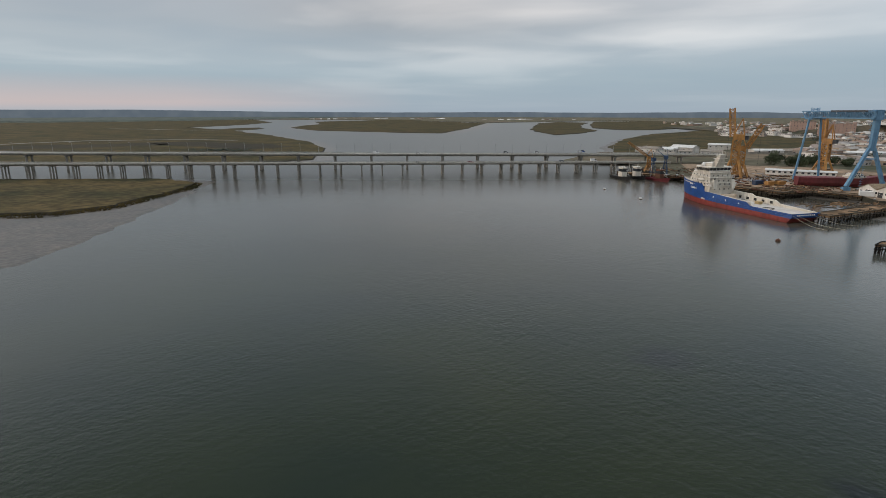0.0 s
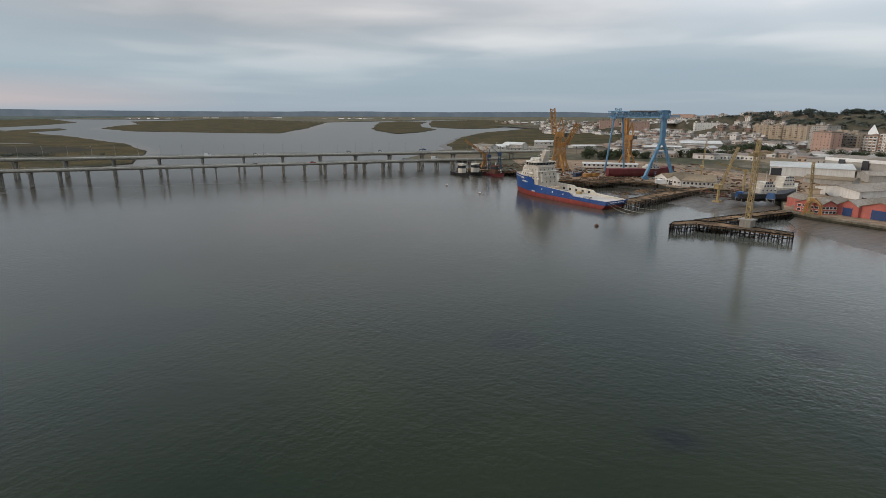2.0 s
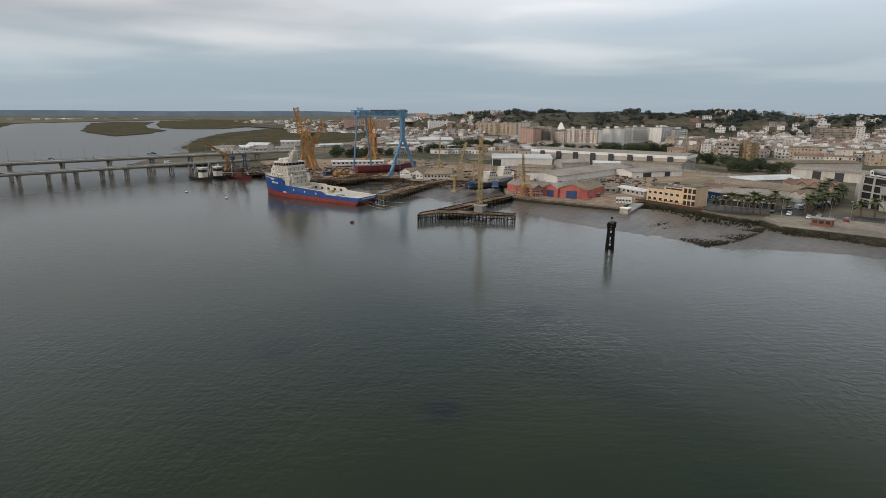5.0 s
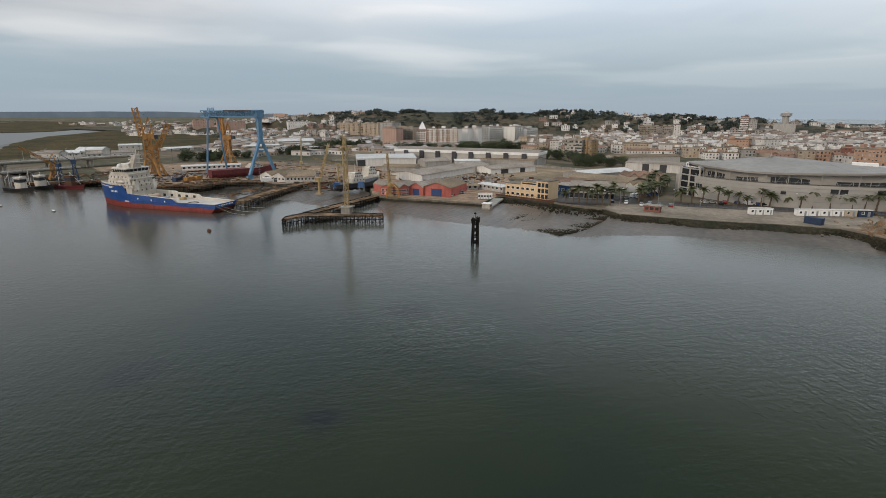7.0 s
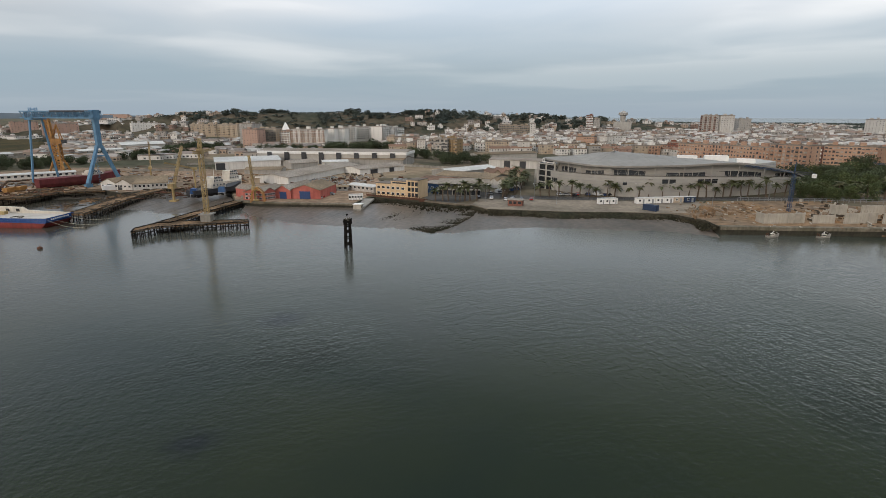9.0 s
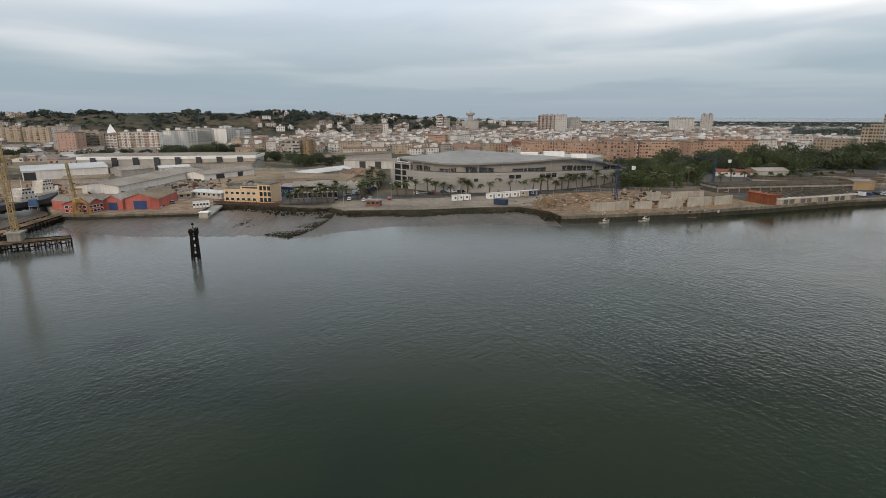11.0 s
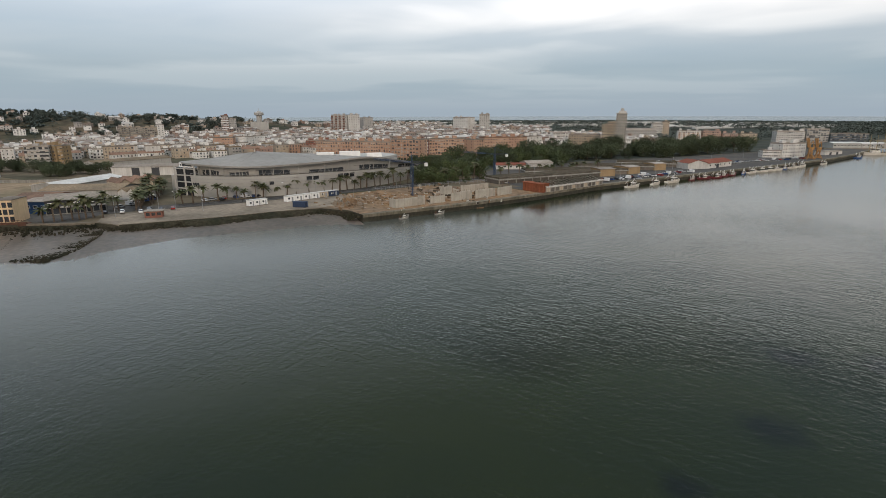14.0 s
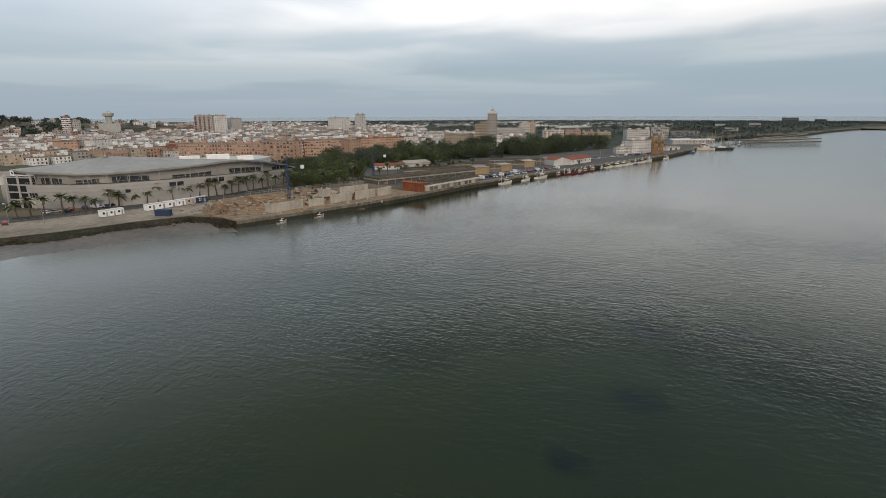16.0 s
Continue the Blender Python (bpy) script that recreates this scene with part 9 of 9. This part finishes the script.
lamp = thing("street_lamp", *(254.6, 35.9), 3, 0, "slim grey street lamp on the waterfront", "street lamp", "street lamps")
g = Geo()
g.beam((0, 0, 0), (0, 0, 8.4), 0.2, n=6, w2=0.12)
part("post", g, "grey_metal", lamp)
g = Geo()
g.beam((0, 0, 8.3), (1.4, 0, 8.6), 0.1)
part("arm", g, "grey_metal", lamp)
g = Geo()
g.box(1.1, -0.18, 8.52, 1.9, 0.18, 8.7)
part("lantern", g, "white_paint", lamp)
for p in ((273.2, 14.1), (274.5, 0.6), (283.6, -14.3), (272.7, -32.0), (295.4, -46.7), (300.1, -59.6), (249.6, 68.9), (251.9, 52.8), (257.5, 47.2), (313.2, -150.8), (312.4, -213.0), (337.9, -274.0), (373.3, -339.9), (400.5, -399.5), (322.5, -247.8), (255.8, 133.7)):
    copy_thing(lamp, pose(*p, 3, 0, 0, random.uniform(0, 360)))


def long_rail(name, pts, h, label, mat="dark_steel", gap=2.5):
    th = thing(name, *pts[0], 3.05, 0, label, "railing")
    for a, b in zip(pts, pts[1:]):
        g = Geo()
        d = math.dist(a, b)
        for k in range(int(d / gap) + 1):
            t = k * gap / d
            x, y = a[0] + (b[0] - a[0]) * t - pts[0][0], a[1] + (b[1] - a[1]) * t - pts[0][1]
            g.beam((x, y, 0), (x, y, h), 0.12)
        for z in (h, h * 0.55):
            g.beam((a[0] - pts[0][0], a[1] - pts[0][1], z), (b[0] - pts[0][0], b[1] - pts[0][1], z), 0.12)
        part("rail_run", g, mat, th)


long_rail("railing", [(266.7, 47.5), (273.6, 18.2), (283.1, -10.5), (296.4, -44.4), (309.8, -76.1)], 1.5, "dark railing between the road and the promenade")
long_rail("fence", [(294.0, -45.3), (302.4, -79.5), (312.3, -125.5)], 1.8, "grey mesh fence round the building site", "grey_metal")
for p0, p1, h, lab in (((346.1, 348.0), (369.6, 320.9), 1.6, "low wall across the waste ground"), ((294.7, 348.3), (316.1, 302.2), 1.4, "low brown wall in the yard"), ((399.1, 179.5), (389.2, 125.1), 1.6, "low wall across the dry field"), ((306.9, 573.5), (436.1, 521.7), 1.8, "long pale wall beside the railway"), ((231.6, 168.8), (220.5, 189.0), 1.0, "low kerb wall of the yard quay")):
    th, L = place(p0, p1, "boundary_wall", lab, "wall", "low walls")
    g = Geo()
    g.box(0, 0, 0, L, 0.4, h)
    part("wall", g, "concrete", th)
    g = Geo()
    g.box(-0.1, -0.1, h, L + 0.1, 0.5, h + 0.12)
    part("coping", g, "concrete", th)


# ---- cars ----
def car_kind(colour, label, van=False):
    th = thing("van" if van else "car", 0, 0, 0, 0, label, "van" if van else "car", "parked vehicles")
    g = Geo()
    if van:
        g.section([(-2.4, 0.35), (2.4, 0.35), (2.4, 1.1), (1.7, 1.25), (1.1, 2.1), (-2.35, 2.15), (-2.4, 1.0)], -0.95, 0.95)
    else:
        g.section([(-2.1, 0.35), (2.1, 0.35), (2.1, 0.75), (1.2, 0.95), (-2.0, 0.98), (-2.1, 0.8)], -0.85, 0.85)
    part("body", g, "car_" + colour, th)
    g = Geo()
    if van:
        g.section([(1.65, 1.28), (1.15, 2.02), (0.4, 2.02), (0.4, 1.3)], -0.97, 0.97)
    else:
        g.section([(1.2, 0.94), (0.5, 1.42), (-1.2, 1.44), (-1.9, 0.97)], -0.74, 0.74)
    part("glasshouse", g, "glass", th)
    if not van:
        g = Geo()
        g.section([(0.45, 1.4), (0.4, 1.47), (-1.1, 1.49), (-1.2, 1.42)], -0.72, 0.72)
        part("roof", g, "car_" + colour, th)
    for x in (-0.8, 0.8):
        for y in (-1.3, 1.3):
            g = Geo()
            g.beam((x - 0.12, y, 0.33), (x + 0.12, y, 0.33), 0.66, n=12)
            part("wheel", g, "black_paint", th)
    return th


fleet = [car_kind("white", "white parked car on asphalt"), car_kind("silver", "silver grey parked car on asphalt"), car_kind("black", "black parked car on asphalt"), car_kind("red", "dark red parked car on asphalt"), car_kind("blue", "dark blue parked car on asphalt"), car_kind("white", "white parked delivery van on asphalt", True)]
random.seed(21)
stands = []
for a, b, n, sp in (((281.9, 38.6), (315.1, -46.9), 26, 2.0), ((290.2, -185.1), (304.5, -217.0), 12, 2.5), ((294.1, -209.7), (312.6, -233.6), 8, 3), ((305.9, -233.1), (318.3, -272.5), 10, 3), ((354.3, -334.9), (381.0, -401.8), 12, 4), ((368.1, -388.4), (379.1, -443.9), 12, 4),
                    ((231.0, 151.1), (244.4, 152.5), 4, 2), ((258.3, 75.7), (262.4, 43.9), 6, 3), ((299.8, -120.5), (306.0, -136.0), 6, 2), ((258.8, 165.1), (260.4, 155.1), 6, 3), ((273.7, 72.5), (300.0, 63.2), 7, 2)):
    for k in range(n):
        t = (k + random.random() * 0.6) / n
        stands.append((a[0] + (b[0] - a[0]) * t + random.uniform(-sp, sp), a[1] + (b[1] - a[1]) * t + random.uniform(-sp, sp), heading(a, b) - 90 + random.choice((0, 90, 90)) + random.uniform(-6, 6), 3.06))
for k in range(16):
    far = k % 3 > 0
    x = random.uniform(-250, 180)
    stands.append((x, bridge_line(x, far) + random.choice((-2, 2)), (5 if far else 7) - 90, 12.62 if far else 8.62))
for k, (x, y, yaw, z) in enumerate(stands):
    i = random.choice((0, 0, 1, 1, 2, 3, 4, 5))
    if k < len(fleet):
        fleet[k].matrix_basis = pose(x, y, z, 0, 0, yaw)
    else:
        copy_thing(fleet[i], pose(x, y, z, 0, 0, yaw))


# ---- site cabins, new walls and site cranes ----
def cabin_row(p0, p1, mats, label):
    n = len(mats)
    yaw = heading(p0, p1)
    L = math.dist(p0, p1) / n
    for k, m in enumerate(mats):
        t = (k + 0.02) / n
        th = thing("site_cabin", p0[0] + (p1[0] - p0[0]) * t, p0[1] + (p1[1] - p0[1]) * t, 3.05, yaw, label, "cabin", "site cabins")
        g = Geo()
        g.box(0, 0, 0.15, L * 0.95, 2.6, 2.7)
        part("wall", g, m, th)
        g = Geo()
        g.box(-0.1, -0.1, 2.7, L * 0.95 + 0.1, 2.7, 2.85)
        part("roof", g, "roof_white", th)
        me = window_mesh(0.9, 0.9)
        part("window", me, None, th, at=pose(L * 0.28, -0.01, 1.2))
        g = Geo()
        g.box(L * 0.6, -0.05, 0.2, L * 0.78, 0.02, 2.2)
        part("door", g, "grey_metal", th)


cabin_row((259.8, 17.1), (264.4, 9.0), ("white_paint",) * 3, "white site cabin on the promenade")
cabin_row((267.5, 0.5), (276.9, -15.8), ("white_paint",) * 4, "white portable cabin on the promenade")
cabin_row((276.9, -15.8), (279.5, -20.4), ("tan",), "tan portable cabin on the promenade")
cabin_row((279.6, -20.7), (282.3, -25.8), ("navy",), "dark blue container cabin on the promenade")
cabin_row((231.2, 133.1), (235.0, 127.3), ("white_paint",) * 5, "narrow white cabin on the yard quay")
kiosk = thing("kiosk", *(243.2, 56.6), 3.05, -88, "small pink kiosk with a flat roof", "kiosk")
g = Geo()
g.box(0, 0, 0, 6.6, 4, 2.6)
part("wall", g, "brick_dark", kiosk)
g = Geo()
g.box(-0.5, -0.5, 2.6, 7.1, 4.5, 2.85)
part("roof", g, "roof_grey", kiosk)
for k in range(3):
    g = Geo()
    g.box(0.5 + 2.1 * k, -0.05, 0.9, 1.9 + 2.1 * k, 0.02, 2.1)
    part("hatch", g, "glass", kiosk)

for p0, p1, h, dep, lab in (((235.8, -46.2), (242.2, -61.4), 3.9, 5, "raw concrete box wall of the new quay building"), ((243.0, -64.3), (245.6, -72.3), 3.4, 0.5, "raw concrete wall panel"), ((246.3, -75.6), (251.6, -87.8), 4.2, 0.5, "raw concrete wall panel"), ((251.0, -89.6), (256.7, -102.1), 4.2, 0.5, "raw concrete wall panel"),
                         ((256.3, -103.5), (261.4, -113.2), 4.2, 0.5, "raw concrete wall panel"), ((271.4, -88.6), (276.9, -106.1), 4.0, 0.5, "pale concrete wall at the back of the site"), ((264.6, -77.3), (267.1, -82.3), 4.6, 3, "half-built concrete stair core")):
    th, L = place(p0, p1, "concrete_wall", lab + " on the building site" if len(lab.split()) < 5 else lab, "wall", "new concrete walls")
    g = Geo()
    g.box(0, 0, 0, L, 0.45, h)
    part("front", g, "concrete_new", th)
    if dep > 1:
        for x in (0, L - 0.45):
            g = Geo()
            g.box(x, 0.45, 0, x + 0.45, dep, h)
            part("side", g, "concrete_new", th)
    for k in range(int(L / 2.4)):
        g = Geo()
        g.box(2.4 * k + 0.1, -0.03, 0.1, 2.4 * k + 0.16, 0.01, h - 0.1)
        part("joint", g, "concrete", th)
    for k in range(int(L / 1.2)):
        g = Geo()
        g.beam((1.2 * k + 0.3, 0.2, h), (1.2 * k + 0.3, 0.2, h + random.uniform(0.4, 1.0)), 0.06)
        part("starter_bar", g, "rust", th)




def site_crane(x, y, h, yaw, label):
    th = thing("site_crane", x, y, 3, yaw, label, "crane", "blue site cranes")
    g = Geo()
    g.truss((0, 0, 0), (0, 0, h), 1.1, 1.1, 1.3, 0.1)
    part("mast", g, "site_blue", th)
    g = Geo()
    g.truss((0, 0, h + 0.6), (26, 0, h + 1.0), 0.7, 0.7, 1.6, 0.06)
    part("jib", g, "site_blue", th)
    g = Geo()
    g.truss((0, 0, h + 0.6), (-9, 0, h + 0.6), 1.0, 0.9, 1.5, 0.12)
    part("counter_jib", g, "dark_steel", th)
    g = Geo()
    g.box(-9.6, -0.6, h - 0.9, -8.4, 0.6, h + 0.8)
    part("counterweight", g, "white_paint", th)
    g = Geo()
    g.beam((0, 0, h), (0, 0, h + 5), 0.5, w2=0.2)
    g.beam((0, 0, h + 5), (-9, 0, h + 0.9), 0.08)
    g.beam((0, 0, h + 5), (20, 0, h + 1.2), 0.08)
    part("tower_head", g, "site_blue", th)


site_crane(*(269.5, -61.8), 16.5, 38, "slender blue site crane with white counterweight")
site_crane(*(338.1, -133.8), 14.0, 36, "slender blue site crane by the park")


# ---- fishing quay halls ----
MAT["rust_sheet"] = material("rusted_corrugated_sheet", (0.25, 0.085, 0.045), 0.85, var=0.2, fine=0.7, coarse=0.2, other=(0.22, 0.08, 0.045), streaks=0.3)
shed((271.2, -124.0), (258.4, -129.6), 5, 5.4, 5.7, "rust_sheet", "rust_sheet", "rust red corrugated box at the end of the quay hall")


def slatted_hall():
    """The long quay hall: posts, shuttered bays, white band and a brown slatted roof."""
    p0, p1 = (259.1, -131.9), (278.6, -178.2)
    th, L = place(p0, p1, "quay_hall", "long quay hall with shuttered bays and brown slatted roof", "warehouse")
    g = Geo()
    g.box(0, 0, 0, L, 12, 3.2)
    part("wall", g, "concrete", th)
    n = int(L / 3.4)
    for k in range(n):
        g = Geo()
        x = L * k / n
        g.box(x + 0.5, -0.06, 0.3, x + L / n - 0.3, 0.02, 2.2)
        part("shutter", g, "shutter" if k % 3 else "tan", th)
        g = Geo()
        g.box(x, -0.25, 0, x + 0.35, 0.02, 3.2)
        part("post", g, "concrete_new", th)
        g = Geo()
        g.beam((x, -0.7, 3.05), (x, 6, 5.15), 0.26)
        g.beam((x, 12.3, 3.05), (x, 6, 5.15), 0.26)
        part("rafter", g, "white", th)
    g = Geo()
    g.box(-0.2, -0.35, 2.5, L + 0.2, -0.1, 3.2)
    part("band", g, "white", th)
    for j in range(16):
        g = Geo()
        y = 0.2 + j * 0.75
        z = 3.45 + 2.0 * (1 - abs(y - 6) / 6)
        g.box(-0.4, y, z, L + 0.4, y + 0.7, z + 0.12)
        part("slat", g, "roof_dark", th)


slatted_hall()


def quay_row(a, b, dep):
    """A fish hall: wall between posts darkened for shade of open bays, pale fascia, roof of raised brown ribs."""
    th, L = place(a, b, "fish_hall", "long low fish hall with wall darkened for bay shade and brown ribbed roof", "warehouse", "fish halls")
    # the dark shutter colour on this wall stands for shade inside the bays
    g = Geo()
    g.box(0, 1.2, -0.3, L, dep, 2.5)
    part("wall", g, "shutter", th)
    g = Geo()
    g.box(-0.3, -0.2, 2.3, L + 0.3, dep + 0.2, 3.1)
    part("fascia", g, "concrete", th)
    n = max(4, int(L / 6))
    post = Geo().box(-0.2, 0.1, 0, 0.2, 0.5, 2.3).mesh("post", MAT["concrete"])
    for k in range(n + 1):
        part("post", post, None, th, at=pose(L * k / n, 0, 0))
    g = Geo()
    g.box(0, 0.1, 3.1, L, dep - 0.1, 3.16)
    part("roof", g, "roof_dark", th)
    for j in range(6):
        y = dep * (j + 0.5) / 6
        g = Geo()
        g.section([(y - dep / 16, 3.16), (y - dep / 24, 4.0), (y + dep / 24, 4.0), (y + dep / 16, 3.16)], 0.2, L - 0.2)
        part("roof_rib", g, "roof_dark" if j % 3 else "timber", th)


for a, b, c, dep in (((297.0, -120.8), (313.7, -198.6), (313.6, -209.5), 16), ((334.8, -154.8), (319.3, -223.8), (322.9, -235.3), 16), ((357.6, -201.4), (335.3, -256.5), (336.1, -266.7), 15), ((372.9, -249.5), (347.2, -285.4), (344.8, -292.6), 14)):
    quay_row(a, b, dep)
    shed(b, c, dep * 0.8, 5.6, 6.2, "ochre", "terrace", "square ochre end house of a quay hall", name="end_house", group="fish halls", windows=0)
shed((334.4, -284.5), (333.2, -301.0), 14, 5.0, 8.0, "white", "red_tile", "pale gable end of a red roofed hall", along=False)
shed((333.2, -301.0), (345.0, -333.8), 14, 4.6, 7.4, "white", "red_tile", "white quay hall with bright red tile roof", windows=5, doors=((0.4, 3, 3),))
shed((378.4, -151.0), (371.6, -171.7), 10, 3.6, 5.4, "white", "red_tile", "low house with red roof behind the park palms", windows=5)
shed((370.9, -173.6), (372.7, -194.5), 14, 5, 7, "grey_wall", "roof_grey", "grey hall with blue grey sheet roof", windows=0)
shed((401.5, -497.3), (406.8, -525.3), 10, 3.6, 4.6, "white", "roof_grey", "low white quay hall with dark doors", doors=((0.3, 3, 2.4), (0.7, 3, 2.4)))
shed((477.6, -604.8), (473.0, -617.7), 20, 4.5, 6, "blue_sheet", "roof_grey", "dark blue hall near the marina")
shed((473.0, -595.6), (463.0, -624.0), 20, 6.5, 8.0, "cladding", "roof_white", "long pale hall near the marina", windows=8)
shed((463.0, -625.0), (454.3, -653.4), 20, 6.0, 7.4, "cladding", "roof_white", "pale hall at the marina quay", windows=6)
slewing_crane(*(372.8, -444.2), 60, 8.5, 8, 75, "orange quay crane on a portal", scale=0.75)
slewing_crane(*(375.0, -455.9), 60, 8, 8, 80, "second orange quay crane on a portal", scale=0.7)


# ---- far pier and estuary buildings ----
def far_pier(a, b, z, w, label):
    th, L = place(a, b, "pier", label, "pier", "far piers", 0.0)
    g = Geo()
    g.box(0, 0, z - 1.0, L, w, z)
    part("deck", g, "concrete_dark", th)
    g = Geo()
    g.box(0, -0.1, z, L, 0.1, z + 0.9)
    part("rail", g, "concrete", th)
    me = Geo().beam((0, 0, -3), (0, 0, z - 1), 0.6, n=6).mesh("pile", MAT["coping"])
    for k in range(int(L / 8)):
        for y in (0.5, w - 0.5):
            part("pile", me, None, th, at=pose(4 + 8 * k, y, 0))


far_pier((438.8, -695.4), (404.8, -808.3), 4.0, 6, "long dark ore pier on pale piles")
far_pier((483.1, -725.6), (444.2, -885.7), 4.0, 5, "second dark walkway of the ore pier")
far_pier((492.9, -800.4), (512.4, -905.8), 4.0, 6, "thin far pier with a pale deck")
far_pier((512.4, -905.8), (537.0, -1026.2), 4.0, 6, "outer bend of the thin far pier")
for a, b, d, h, m, lab in (((1140, -1995), (1096, -2020), 40, 16, "blue_grey", "far slate coloured industrial block by the estuary"), ((1060, -2050), (1030, -2062), 40, 11, "blue_grey", "far dark works with a low roof by the estuary"),
                           ((860, -1230), (842, -1242), 20, 9, "white", "far white blocks by the estuary"), ((735, -1080), (712, -1092), 20, 6, "white", "far low white works by the water"), ((800, -1270), (780, -1282), 24, 12, "grey_wall", "far grey works by the estuary")):
    th, L = place(a, b, "industrial_building", lab if len(lab.split()) > 3 else lab + " by water", "building", "estuary works")
    g = Geo()
    g.box(0, 0, -1, L, d, h)
    part("wall", g, m, th)
    for f in range(int(h / 5)):
        g = Geo()
        g.box(1, -0.1, f * 5 + 1.5, L - 1, 0.02, f * 5 + 3)
        part("ribbon_window", g, "glass", th)
    g = Geo()
    g.box(-0.3, -0.3, h, L + 0.3, d + 0.3, h + 0.5)
    part("roof", g, "roof_grey", th)


def greenhouses():
    g = Geo()
    rnd = random.Random(4)
    for k in range(130):
        az, r = radians(rnd.uniform(88, 140)), rnd.uniform(1500, 2200)
        x, y = r * math.sin(az), r * math.cos(az)
        L = rnd.uniform(30, 110)
        g.box(x - 6, y - L, 3, x + 6, y + L, 6.5)
    tagged(part("greenhouses", g, "roof_white"), "long pale greenhouses on the plain", "greenhouses", kind="stuff")


greenhouses()

# ---- buoys ----
for k, (x, y) in enumerate(((97.2, 324.0), (105.5, 286.7), (120.5, 189.4))):
    th = thing("mooring_buoy", x, y, 0, 0, "small rusty red mooring buoy" if k == 2 else "white mooring buoy with a dark band", "buoy", "mooring buoys")
    g = Geo()
    g.loft([[(r * math.cos(t), r * math.sin(t), z) for t in [i * math.pi / 6 for i in range(12)]] for r, z in ((0.4, -0.4), (0.7, -0.1), (0.8, 0.3), (0.6, 0.7), (0.2, 0.8))])
    part("float", g, "rust" if k == 2 else "white_paint", th, smooth=True)
    g = Geo()
    g.beam((0, 0, 0.75), (0, 0, 1.2), 0.2, n=8)
    part("shackle", g, "rust", th)
    g = Geo()
    g.beam((0, 0, 0.0), (0, 0, 0.3), 1.68, n=14)
    part("band", g, "rust", th)


# ---- tall bare masts at the marina ----
def sailing_ship(x, y, yaw, L, h, label, mat):
    th = thing("sailing_ship", x, y, 0, yaw, label, "sailing ship", "ships at the marina")
    part("hull", boat_hull(L, L * 0.22, 2.2, 1.6), mat, th)
    g = Geo()
    g.box(-L * 0.2, -L * 0.06, 1.2, L * 0.12, L * 0.06, 3.8)
    part("deckhouse", g, "ship_white", th)
    for q in (-0.3, -0.02, 0.26):
        g = Geo()
        g.beam((q * L, 0, 1), (q * L, 0, h), 0.42, n=6, w2=0.2)
        g.beam((q * L, -2.5, h * 0.7), (q * L, 2.5, h * 0.7), 0.2)
        for s in (-1, 1):
            g.beam((q * L, 0, h * 0.95), (q * L - 2, s * L * 0.1, 2), 0.08)
        part("mast", g, "crane_yellow", th)


sailing_ship(*(409.6, -599.8), 62, 30, 24, "grey training ship with three tall bare masts", "dark_steel")
sailing_ship(*(415, -580), 62, 22, 21, "white ketch with tall bare masts at the marina", "ship_white")
